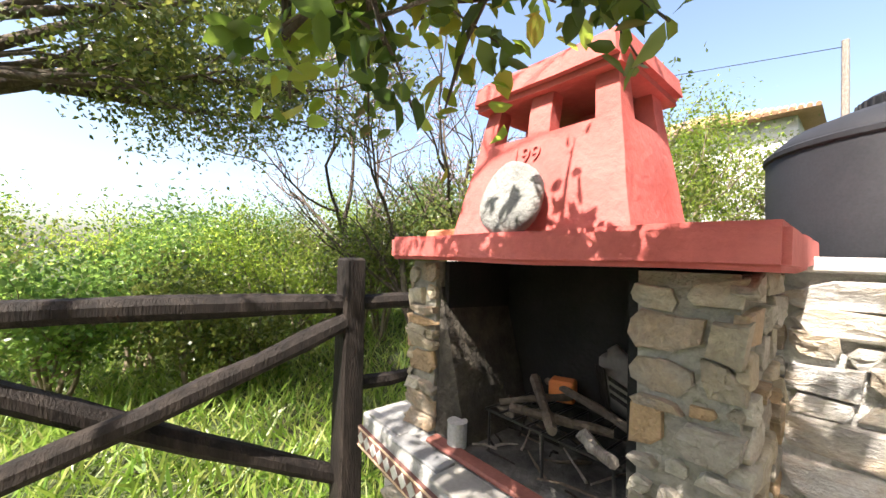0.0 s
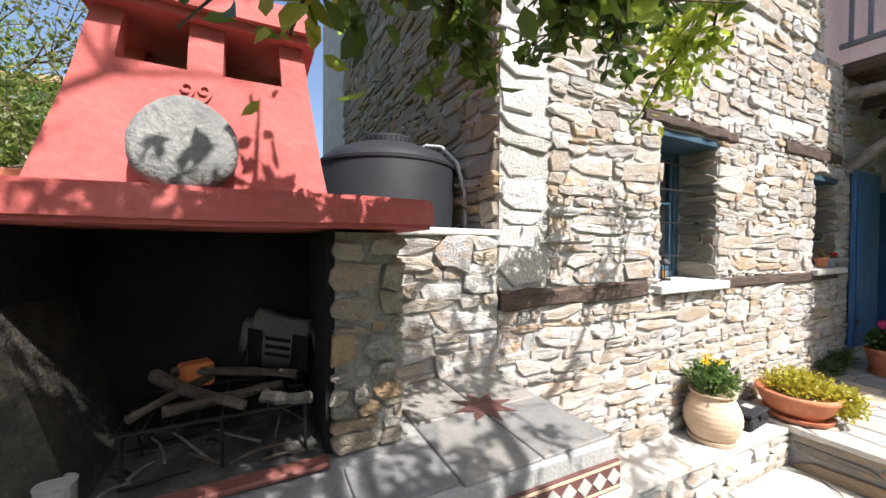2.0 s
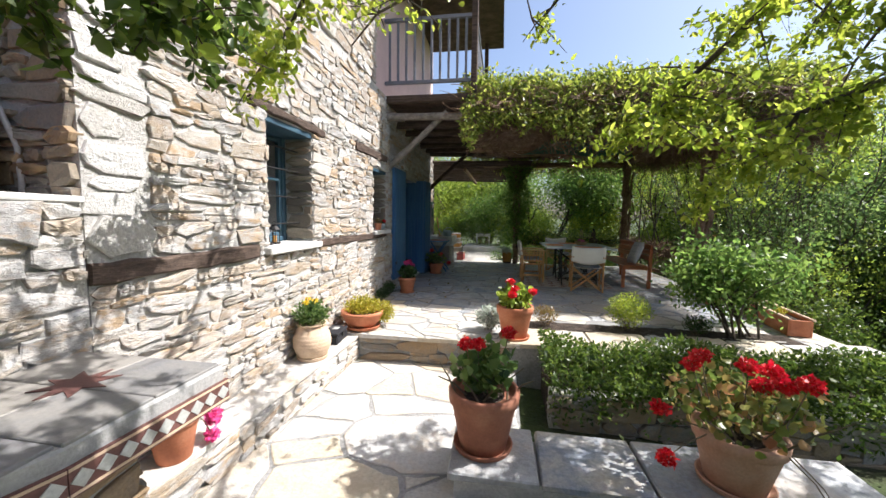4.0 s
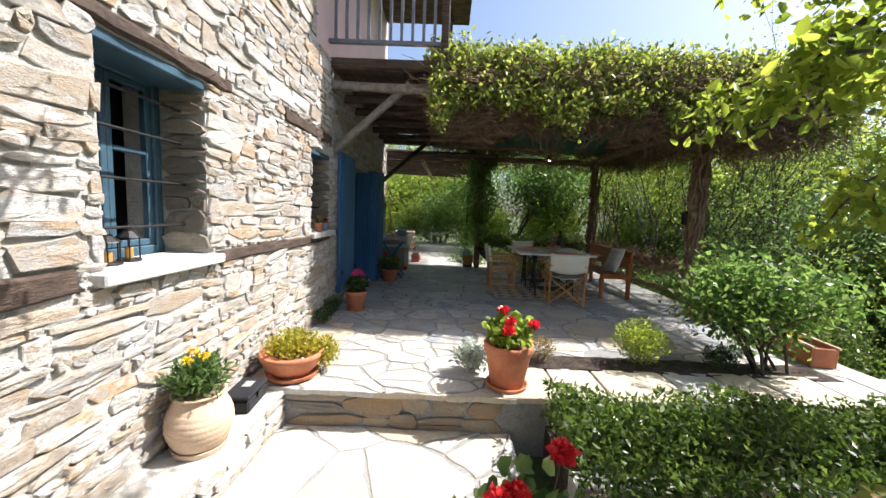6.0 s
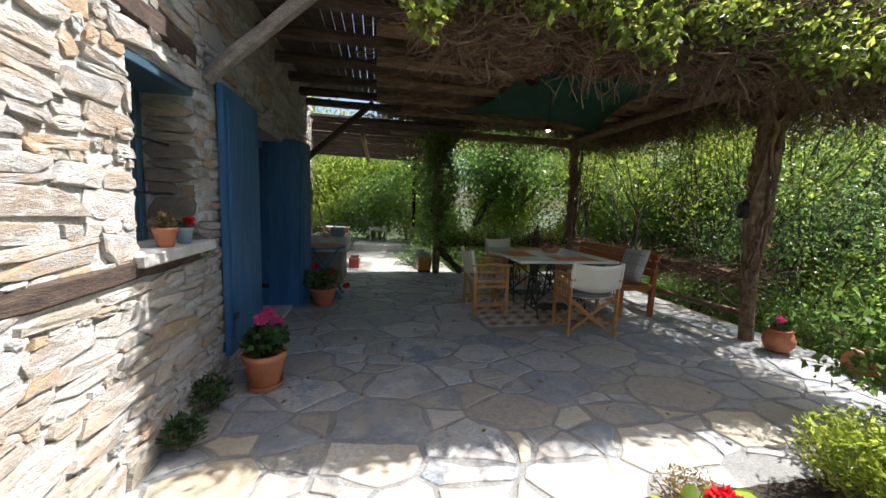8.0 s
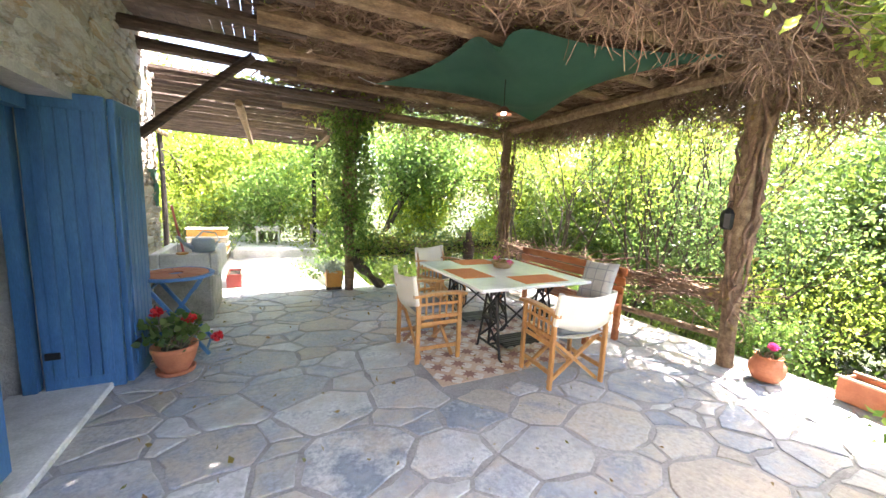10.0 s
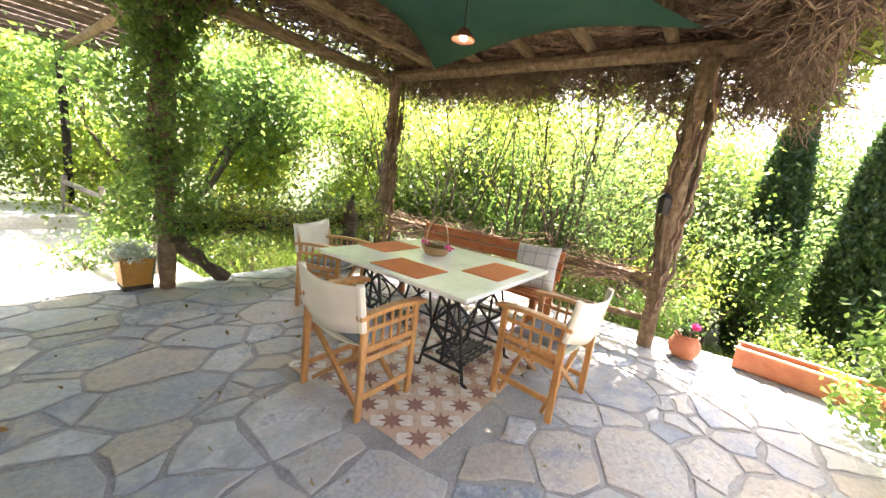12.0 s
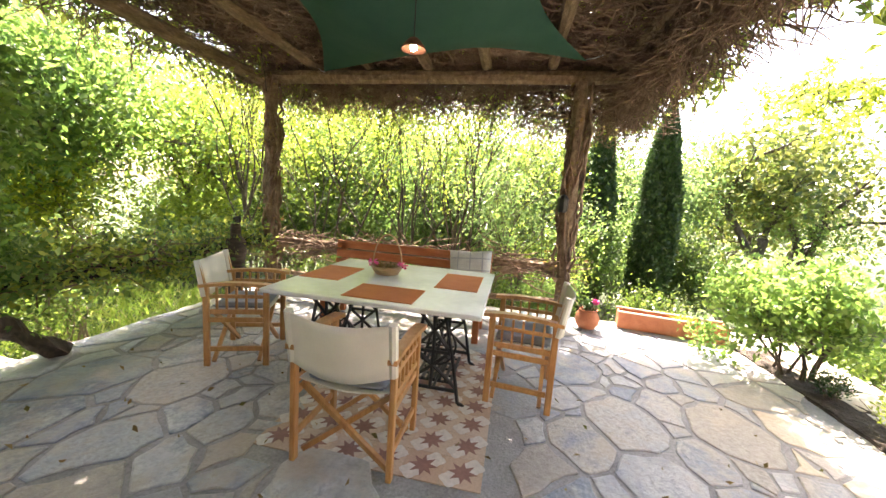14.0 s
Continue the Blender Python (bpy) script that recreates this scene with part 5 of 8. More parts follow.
    for i in range(n):
        back.faces.new((fv[i][0], fv[i + 1][0], bv[i + 1][0], bv[i][0])), back.faces.new((fv[i][m], fv[i + 1][m], bv[i + 1][m], bv[i][m]))
    for j in range(m):
        back.faces.new((fv[0][j], fv[0][j + 1], bv[0][j + 1], bv[0][j])), back.faces.new((fv[n][j], fv[n][j + 1], bv[n][j + 1], bv[n][j]))
    part("backrest", back, CANVAS, ch, "sagging cream canvas back", True)
    for s in (-1, 1):
        sl = bmesh.new()
        add_tube(sl, [(s * W, -D - 0.012, 0.53), (s * W, -D - 0.054, 0.787)], 0.022, 8)
        part("back_sleeve", sl, CANVAS, ch)
    return ch


chair = director_chair((-2.44, -6.13), 90)
copy_thing(chair, pose(-3.3, -5.27, 0, 0, 0, 174))
copy_thing(chair, pose(-3.2, -7.42, 0, 0, 0, 22))

# ---- bench ----
bench = thing("garden_bench", "orange-stained wooden slat bench along the pergola rail", "bench", at=(-4.35, -6.46, 0))
for i, z in enumerate((0.52, 0.62, 0.72)):
    part("back_slat", block(-0.10 - 0.015 * i, -0.075 - 0.015 * i, -0.86, 0.86, z, z + 0.085, 0.006), BENCHWOOD, bench)
for i in range(4):
    part("seat_slat", block(-0.06 + i * 0.1, 0.03 + i * 0.1, -0.86, 0.86, 0.40, 0.425, 0.005), BENCHWOOD, bench)
for y in (-0.78, 0.78):
    part("rear_leg", block(-0.16, -0.105, y - 0.03, y + 0.03, 0, 0.79, 0.006), BENCHWOOD, bench)
    part("front_leg", block(0.28, 0.335, y - 0.03, y + 0.03, 0, 0.398, 0.006), BENCHWOOD, bench)
    part("seat_rail", block(-0.10, 0.28, y - 0.02, y + 0.02, 0.34, 0.398, 0.005), BENCHWOOD, bench)


def pillow(w, h, t):
    bm = bmesh.new()
    n = 10
    top, bot = {}, {}
    for i in range(n + 1):
        for j in range(n + 1):
            a, b = 2 * i / n - 1, 2 * j / n - 1
            f = max(0.0, (1 - a ** 4) * (1 - b ** 4)) ** 0.5
            pinch = 1 - 0.06 * (1 - abs(a)) * abs(b) - 0.06 * (1 - abs(b)) * abs(a)
            top[i, j] = bm.verts.new((a * w / 2 * pinch, b * h / 2 * pinch, t / 2 * f + 0.002))
            bot[i, j] = bm.verts.new((a * w / 2 * pinch, b * h / 2 * pinch, -t / 2 * f - 0.002))
    for i in range(n):
        for j in range(n):
            bm.faces.new((top[i, j], top[i + 1, j], top[i + 1, j + 1], top[i, j + 1]))
            bm.faces.new((bot[i, j], bot[i, j + 1], bot[i + 1, j + 1], bot[i + 1, j]))
    for i in range(n):
        for a, b in (((i, 0), (i + 1, 0)), ((i, n), (i + 1, n)), ((0, i), (0, i + 1)), ((n, i), (n, i + 1))):
            bm.faces.new((top[a], top[b], bot[b], bot[a]))
    return bm


cush = part("cushion", pillow(0.42, 0.42, 0.11), CHECK, None, "", True)
cush.matrix_basis = Matrix.Translation((-4.27, -5.80, 0.645)) @ pose(0, 0, 0, 0, 70, 0) @ pose(0, 0, 0, 0, 0, 4)
tagged(cush, "square pale checked cushion on the bench", "cushion")
CLINE = mottled("faint_check", [(0.34, 0.35, 0.36), (0.42, 0.43, 0.44)], 10, 160, 0.9, 0.2, 0.002)
for k in range(3):
    for axis in (0, 1):
        u = -0.12 + k * 0.12
        st = bmesh.new()
        pts = []
        for i in range(11):
            v = -0.19 + 0.038 * i
            a, b = (u, v) if axis == 0 else (v, u)
            f = max(0.0, (1 - (a / 0.21) ** 4) * (1 - (b / 0.21) ** 4)) ** 0.5
            pts.append((a, b, 0.055 * f + 0.003))
        L, R = [], []
        for p in pts:
            d = (0.006, 0) if axis == 0 else (0, 0.006)
            L.append(st.verts.new((p[0] - d[0], p[1] - d[1], p[2]))), R.append(st.verts.new((p[0] + d[0], p[1] + d[1], p[2])))
        for i in range(10):
            st.faces.new((L[i], L[i + 1], R[i + 1], R[i]))
        part("stripe", st, CLINE, cush)

# ---- green shade net and lamp ----
net = bmesh.new()
n = 26
corners = [Vector((-2.2, -7.3, 2.68)), Vector((-2.2, -5.15, 2.74)), Vector((-4.5, -4.9, 2.70)), Vector((-4.75, -7.7, 2.66))]
vv = {}
for i in range(n + 1):
    for j in range(n + 1):
        u, v = i / n, j / n
        pull = 0.10 * (math.sin(math.pi * u) * (1 if v < 0.5 else -1) * abs(2 * v - 1))
        vq = 0.5 + (v - 0.5) * (1 - (0.22 + 0.2 * u) * math.sin(math.pi * u))
        uq = 0.5 + (u - 0.5) * (1 - (0.22 + 0.2 * (1 - v)) * math.sin(math.pi * v))
        p = corners[0].lerp(corners[1], uq).lerp(corners[3].lerp(corners[2], uq), vq)
        sag = 0.24 * math.sin(math.pi * u) * math.sin(math.pi * v) - 0.16 * math.exp(-((u - 0.5) ** 2 * 18 + (v - 0.25) ** 2 * 18))
        w = math.exp(-((1 - u) ** 2 + v ** 2) / 0.035)
        p = p.lerp(Vector((-3.3, -6.2, 2.5)), 0.5 * w)
        vv[i, j] = net.verts.new(p - Vector((0, 0, max(0.0, sag) + 0.012 * math.sin(9 * u + 5 * v))))
for i in range(n):
    for j in range(n):
        net.faces.new((vv[i, j], vv[i + 1, j], vv[i + 1, j + 1], vv[i, j + 1]))
bmesh.ops.solidify(net, geom=list(net.faces), thickness=0.003)
shade = thing("shade_net", "green shade net tied under the pergola rafters", "shade net", at=(-3.4, -6.2, 2.65))
for v in net.verts:
    v.co -= Vector((-3.4, -6.2, 2.65))
part("net", net, NET, shade, "", True)
for c in corners:
    away = Vector((c.x + 3.4, c.y + 6.2, 0)).normalized()
    a = c - Vector((-3.4, -6.2, 2.65))
    part("tie_cord", add_tube(bmesh.new(), [a - away * 0.02, a + away * 0.1 + Vector((0, 0, 0.04)), a + away * 0.2 + Vector((0, 0, 0.09))], 0.005, 5), GREYPIPE, shade, "pale tie cord")

lamp = thing("pendant_lamp", "small rusty pendant lamp with a lit bulb", "lamp", at=(-3.18, -6.17, 2.28))
part("shade", lathe([(0.012, 0.075), (0.03, 0.07), (0.045, 0.055), (0.075, 0.02), (0.085, 0.0), (0.08, 0.001), (0.07, 0.018), (0.04, 0.05), (0.012, 0.062)], 26), COPPER, lamp, "", True)
BULB, bn, bl, bb = material("lit_bulb", 0.3)
bb.inputs["Emission Color"].default_value, bb.inputs["Emission Strength"].default_value = (1, 0.85, 0.62, 1), 6.0
part("bulb", lathe([(0.0, -0.005), (0.018, 0.0), (0.026, 0.018), (0.018, 0.036), (0.01, 0.05), (0.0, 0.052)], 16), BULB, lamp, "glowing warm bulb", True)
part("cord", add_tube(bmesh.new(), [(0, 0, 0.07), (0.004, 0.0, 0.25), (0, 0, 0.50)], 0.004, 6), IRON, lamp)


# ---- plants ----
def grow(rng, p, d, length, r, depth, tubes, tips, fork=0.55, lift=0.08, kids=(2, 3), shrink=0.68):
    pts, rad = [p.copy()], [r]
    n = 4
    for i in range(n):
        d = (d + Vector((rng.gauss(0, 0.16), rng.gauss(0, 0.16), rng.gauss(0, 0.12) + lift))).normalized()
        p = p + d * length / n
        pts.append(p.copy())
        rad.append(r * (1 - 0.4 * (i + 1) / n))
        if depth <= 1:
            tips.append((p.copy(), d.copy()))
    tubes.append((pts, rad))
    if depth > 0:
        for _ in range(rng.randint(*kids)):
            nd = (d + Vector((rng.gauss(0, fork), rng.gauss(0, fork), rng.gauss(0, fork * 0.7)))).normalized()
            q = pts[rng.randint(2, n)]
            grow(rng, q.copy(), nd, length * rng.uniform(shrink - 0.1, shrink + 0.1), r * 0.52, depth - 1, tubes, tips, fork, lift, kids, shrink)


def sprinkle(rng, tips, per, spread):
    t = np.array([tuple(p) for p, d in tips])
    t = np.repeat(t, per, axis=0)
    return t + rng.normal(size=t.shape) * spread


def clear_path(pts, radius=0.5):
    """Keeps foliage off the line walked."""
    way = np.array([(-1.3, 0.5, 1.35), (-1.45, 1.0, 1.3), (-1.8, 1.35, 1.3), (-1.6, 0.6, 1.3), (-1.42, -0.05, 1.32), (-1.24, -0.8, 1.3), (-1.08, -1.8, 1.3), (-1.05, -2.6, 1.35), (-1.05, -3.4, 1.45), (-1.0, -4.6, 1.36), (-0.76, -5.4, 1.33)])
    d = np.min(np.linalg.norm(pts[:, None, :] - way[None], axis=2), axis=1)
    return pts[d > radius]


def tree(name, label, at, seed, height, trunk_r, leaf, size, mat, bark=BARK, depth=3, per=12, spread=0.16, lean=(0, 0, 1), kids=(2, 3), first=0.38, narrow=0.5, group="", fork=0.55, cat="tree", stems=1, lift=0.08, base=None):
    rng, nr = random.Random(seed), np.random.default_rng(seed)
    z = land(at[0], at[1]) - 0.05 if base is None else base
    t = thing(name, label, cat, group, at=(at[0], at[1], z))
    tubes, tips = [], []
    for s in range(stems):
        d = Vector(lean) + Vector((rng.gauss(0, 0.22), rng.gauss(0, 0.22), 0)) * (1 if stems > 1 else 0.4)
        grow(rng, Vector((rng.gauss(0, 0.1), rng.gauss(0, 0.1), 0)) * (1 if stems > 1 else 0), d.normalized(), height * first, trunk_r, depth, tubes, tips, fork, lift, kids)
    mesh_ob("trunk", bunch_mesh("trunk", tubes, 6), bark, t)
    pts = sprinkle(nr, tips, per, spread)
    world_pts = clear_path(pts + np.array([at[0], at[1], z]))
    pts = world_pts - np.array([at[0], at[1], z])
    if len(pts):
        mesh_ob("crown", leaf_mesh("crown", pts, size, nr, narrow=narrow), mat, t)
    return t


def cloud(nr, n, centre, radii, shell=0.5):
    v = nr.normal(size=(n, 3))
    v /= np.linalg.norm(v, axis=1)[:, None]
    q = (shell + (1 - shell) * nr.random(n)) [:, None]
    return np.array(centre) + v * q * np.array(radii)


# the tree that overhangs barbecue and courtyard
over = thing("overhanging_tree", "broad-leaved tree whose boughs overhang the courtyard", "tree", at=(-3.9, 0.9, LOW - 0.1))
rng, nr = random.Random(3), np.random.default_rng(3)
o = Vector((-3.9, 0.9, LOW - 0.1))
fork_at = Vector((-3.7, 0.7, 2.1))
tubes, spots = [([Vector((0, 0, 0)), Vector((0.03, 0, 0.8)), Vector((0.1, -0.1, 1.7)), fork_at - o], [0.13, 0.11, 0.1, 0.09])], []
# Some boughs stay out of view, added to shade counter, yard and hedge.
boughs = [
    ([(-3.0, 1.0, 2.9), (-1.7, 1.1, 2.8), (-1.15, 1.12, 2.15), (-1.0, 1.06, 1.78)], 1500, 0.13, 0.052),
    ([(-2.8, 1.1, 2.9), (-1.8, 1.1, 2.8), (-1.3, 1.08, 2.1), (-1.12, 1.12, 1.66)], 2300, 0.17, 0.052),
    ([(-2.9, 1.0, 2.8), (-1.7, 0.9, 2.9), (-1.0, 0.94, 2.15), (-0.85, 0.95, 1.76)], 1500, 0.13, 0.052),
    ([(-3.2, 0.7, 2.5), (-2.5, 1.1, 2.75), (-2.05, 1.3, 2.85), (-1.62, 1.4, 2.8)], 4200, 0.3, 0.052),
    ([(-2.9, 0.6, 2.9), (-1.8, 0.5, 2.9), (-1.15, 0.48, 2.3), (-0.95, 0.48, 1.9)], 2300, 0.18, 0.052),
    ([(-3.2, 0.6, 2.5), (-2.8, 0.7, 2.7), (-2.4, 0.72, 2.85), (-2.0, 0.78, 2.8)], 2800, 0.3, 0.052),
    ([(-3.3, 0.5, 2.5), (-2.9, 0.4, 2.7), (-2.4, 0.35, 2.8), (-2.05, 0.3, 2.75)], 2300, 0.34, 0.052),
    ([(-3.0, 0.3, 2.9), (-1.9, -0.1, 2.95), (-1.1, -0.3, 2.4), (-0.65, -0.4, 2.05)], 3600, 0.24, 0.046),
    ([(-3.2, 0.1, 2.8), (-2.2, -0.5, 3.0), (-1.3, -1.0, 2.8), (-0.7, -1.3, 2.5)], 800, 0.25, 0.046),
    ([(-3.8, -0.2, 2.6), (-3.4, -0.7, 2.5), (-2.9, -0.9, 2.1), (-2.6, -1.0, 1.8)], 1500, 0.34, 0.046),
    ([(-4.2, -0.1, 2.4), (-4.0, -0.7, 2.2), (-3.5, -1.1, 1.8), (-3.1, -1.2, 1.5)], 1700, 0.36, 0.046),
    ([(-4.4, 0.2, 2.8), (-4.5, -0.7, 3.0), (-4.0, -1.2, 2.8), (-3.4, -1.5, 2.6)], 1700, 0.40, 0.046),
    ([(-3.6, 0.2, 3.2), (-3.0, -0.7, 3.3), (-2.4, -1.3, 3.0), (-2.0, -1.6, 2.75)], 700, 0.3, 0.046),
    ([(-3.4, 1.2, 3.3), (-2.6, 1.4, 3.7), (-1.9, 1.2, 3.6), (-1.4, 0.9, 3.4)], 420, 0.42, 0.055),
    ([(-3.6, 0.6, 3.4), (-3.0, 0.3, 3.9), (-2.4, 0.1, 3.9), (-1.9, 0.0, 3.7)], 500, 0.42, 0.055),
    ([(-4.1, 0.7, 3.0), (-4.3, 0.4, 3.6), (-4.0, -0.2, 4.0), (-3.5, -0.6, 4.0)], 500, 0.45, 0.055),
    ([(-4.2, 0.2, 2.5), (-4.6, -0.5, 2.7), (-4.9, -1.0, 2.6), (-5.0, -1.5, 2.4)], 2400, 0.5, 0.046),
    ([(-4.4, 0.0, 2.6), (-5.0, -1.0, 2.8), (-5.3, -1.9, 2.7), (-5.3, -2.6, 2.5)], 2400, 0.5, 0.046),
    ([(-4.6, 0.2, 2.6), (-5.5, -0.9, 3.0), (-6.0, -1.8, 3.0), (-6.2, -2.4, 2.8)], 2200, 0.5, 0.046),
    ([(-4.3, 0.4, 2.4), (-4.8, 0.1, 2.6), (-5.1, -0.4, 2.5), (-5.4, -0.9, 2.3)], 2000, 0.5, 0.046),
    ([(-3.9, 0.2, 2.6), (-3.9, -0.6, 2.8), (-4.1, -1.3, 2.6), (-4.2, -1.8, 2.2)], 1800, 0.45, 0.046),
    ([(-3.4, 1.4, 2.9), (-2.8, 2.0, 3.2), (-2.2, 2.2, 3.2), (-1.7, 2.2, 3.0)], 600, 0.4, 0.05),
]
P, P2 = [], []


def thin_front(pts, rng):
    """Thins the leaves between the sun and the house side, which stands mostly in light."""
    t = (-0.4 - pts[:, 0]) / SUN.x
    y, z = pts[:, 1] + SUN.y * t, pts[:, 2] + SUN.z * t
    luck = rng.random(len(pts))
    wall = (y > -1.6) & (y < 1.9) & (z > 1.42) & (z < 3.4)
    low = (y > -1.6) & (y < 0.62) & (z > 0.45) & (z <= 1.42)
    hearth = (y >= 0.62) & (y < 1.9) & (z > 0.3) & (z <= 1.42)
    near_house = y < 0.62
    return pts[~((wall & ~near_house & (luck > 0.07)) | (wall & near_house & (luck > 0.4)) | (low & (luck > 0.15)) | (hearth & (luck > 0.3)))]


for pts, n, sp, size in boughs:
    line = [fork_at] + [Vector(p) for p in pts]
    fine = []
    for a, b in zip(line, line[1:]):
        for k in range(3):
            fine.append(a.lerp(b, k / 3) + Vector((rng.gauss(0, 0.03), rng.gauss(0, 0.03), rng.gauss(0, 0.03))))
    fine.append(line[-1])
    tubes.append(([p - o for p in fine], [0.045 * (1 - 0.88 * i / (len(fine) - 1)) for i in range(len(fine))]))
    tail = fine[len(fine) // 2:]
    for k in range(26):
        a = rng.choice(tail)
        d = Vector((rng.gauss(0, 1), rng.gauss(0, 1), rng.gauss(-0.1, 0.7))).normalized() * rng.uniform(0.12, sp * 1.5)
        b = a + d
        tubes.append(([a - o, a.lerp(b, 0.5) + Vector((0, 0, 0.02)) - o, b - o], [0.007, 0.005, 0.002]))
        m = n // 26
        for q in range(m):
            s = a.lerp(b, rng.uniform(0.2, 1.05)) + Vector((rng.gauss(0, 0.035), rng.gauss(0, 0.035), rng.gauss(0, 0.035)))
            (P if size > 0.05 else P2).append(tuple(s))
# the sprays that hang lowest, just above head height
spray = []
for tip, above, twigs in (((-1.06, 0.92, 1.58), (-1.22, 1.06, 2.1), 34), ((-0.90, 0.76, 1.66), (-1.15, 0.85, 2.15), 36), ((-0.95, 0.50, 1.70), (-1.2, 0.6, 2.2), 40), ((-0.84, 0.26, 1.78), (-1.1, 0.3, 2.25), 34)):
    tip, above = Vector(tip), Vector(above)
    line = [Vector((-2.3, tip.y * 0.5 + 0.6, 2.85)), Vector((-1.6, tip.y * 0.8 + 0.25, 2.62)), above, above.lerp(tip, 0.65) + Vector((0.03, 0, 0)), tip]
    tubes.append(([p - o for p in line], [0.02, 0.014, 0.009, 0.005, 0.003]))
    for k in range(twigs):
        a = line[2].lerp(line[3], rng.random()) if k % 3 == 0 else line[3].lerp(line[4], rng.random())
        b = a + Vector((rng.gauss(0, 0.11), rng.gauss(0, 0.12), rng.gauss(-0.01, 0.06)))
        tubes.append(([a - o, a.lerp(b, 0.5) + Vector((0, 0, 0.01)) - o, b - o], [0.003, 0.002, 0.0015]))
        spray += [tuple(a.lerp(b, rng.uniform(0.2, 1.05)) + Vector((rng.gauss(0, 0.015), rng.gauss(0, 0.015), rng.gauss(0, 0.012)))) for _ in range(14)]
mesh_ob("trunk", bunch_mesh("trunk", tubes, 6), BARK, over)
oo = np.array(tuple(o))
mesh_ob("crown", broad_leaf_mesh("crown", thin_front(clear_path(np.array(P), 0.4), nr) - oo, 0.054, nr, droop=0.45, narrow=0.56), LEAF_FRESH, over)
# Spray leaves take a darker colour than the crown to look backlit.
mesh_ob("low_spray", broad_leaf_mesh("low_spray", clear_path(np.array(spray), 0.2) - oo, 0.042, nr, droop=0.5, narrow=0.58), LEAF_DEEP, over, "low hanging leafy spray")["kind"] = "stuff"
mesh_ob("young_leaves", broad_leaf_mesh("young_leaves", thin_front(clear_path(np.array(P2), 0.42), nr) - oo, 0.05, nr, droop=0.4, narrow=0.55), LEAF_LIME, over, "bright young leaves")

# trees and shrubs beyond the fence
tb_ = thing("spreading_tree", "spreading tree with fine sparse leaves beyond the fence", "tree", at=(-3.3, 4.4, land(-3.3, 4.4) - 0.05))
rng, nr = random.Random(14), np.random.default_rng(14)
tubes, tips = [([Vector((0, 0, 0)), Vector((0.1, 0, 1.0)), Vector((0.3, -0.05, 2.1))], [0.14, 0.12, 0.1])], []
for tx, ty, tz in ((1.6, -0.4, 2.7), (2.2, -0.7, 3.3), (2.4, 0.2, 3.0), (1.2, -0.9, 3.7), (2.0, 0.1, 3.9), (0.6, 0.4, 3.6), (2.6, -0.2, 2.75), (3.2, -0.4, 3.1), (3.3, 0.1, 3.6), (1.5, -1.0, 3.1), (2.8, -0.8, 3.8), (1.9, -0.7, 2.6), (0.9, -0.6, 2.9), (3.0, 0.6, 4.2)):
    a, b = Vector((0.3, -0.05, 2.1)), Vector((tx, ty, tz))
    mid = a.lerp(b, 0.5) + Vector((0, 0, 0.25))
    tubes.append(([a, a.lerp(mid, 0.5), mid, mid.lerp(b, 0.5), b], [0.06, 0.05, 0.04, 0.03, 0.02]))
    for q in (mid, mid.lerp(b, 0.5), b):
        grow(rng, q.copy(), (b - a).normalized(), 0.7, 0.015, 2, tubes, tips, 0.7, 0.0)
mesh_ob("trunk", bunch_mesh("trunk", tubes, 5), BARK, tb_)
mesh_ob("crown", leaf_mesh("crown", sprinkle(nr, tips, 26, 0.11), 0.05, nr, narrow=0.5), LEAF_OLIVE, tb_)

for i, (x, y, h) in enumerate(((1.5, 6.2, 4.2), (3.2, 5.6, 4.6), (4.4, 7.2, 4.5), (2.3, 4.4, 3.9), (1.6, 4.3, 3.5))):
    tree("lilac_tree", "nearly bare twiggy tree with faded mauve blossom", (x, y), 200 + i, h * 1.4, 0.06, 1, 0.04, BLOSSOM, depth=4, per=2, spread=0.06, first=0.33, group="bare trees", fork=0.5, stems=2, kids=(2, 3))
bank = [(-4.2, 6.8, 2.2), (-2.6, 6.3, 2.3), (-1.2, 6.4, 2.4), (0.2, 5.7, 2.6), (1.3, 5.0, 2.6), (2.4, 4.4, 2.8), (3.1, 3.6, 3.4), (3.4, 2.7, 3.6), (2.2, 3.2, 2.9), (-5.6, 8.0, 2.0), (0.9, 6.8, 3.0), (4.6, 4.2, 3.8), (5.2, 2.2, 3.6), (-0.6, 4.9, 1.7), (-3.4, 8.2, 2.6), (-2.0, 8.6, 2.8), (-6.8, 9.5, 2.8), (-1.9, 5.4, 1.9), (-3.4, 5.9, 1.8), (-5.0, 6.4, 2.0), (0.4, 8.4, 3.4), (2.4, 7.4, 3.4), (6.6, 1.4, 3.4), (-0.3, 7.4, 2.8)]
for i, (x, y, h) in enumerate(bank):
    tree("bush", "dense sunlit wild bush beyond the timber fence", (x, y), 220 + i, h, 0.03, 1, 0.055, (LEAF_FRESH, LEAF_OLIVE, LEAF_BIG)[(i * 7) % 3 if i not in (5, 6, 7, 8) else 1], depth=3, per=17, spread=0.17, first=0.36, stems=5, group="bushes beyond the fence", cat="bush", bark=STEM, narrow=0.55)
for i, (x, y, h) in enumerate(((-9, 12, 5), (-5, 14, 5.5), (0, 13, 5), (-13, 9, 5), (7, 11, 5), (10, 5, 5), (-16, 16, 6))):
    tree("far_tree", "rounded green tree on the slope behind", (x, y), 240 + i, h * 0.62, 0.1, 1, 0.14, LEAF_WOOD, depth=3, per=34, spread=0.5, group="far trees", stems=3)

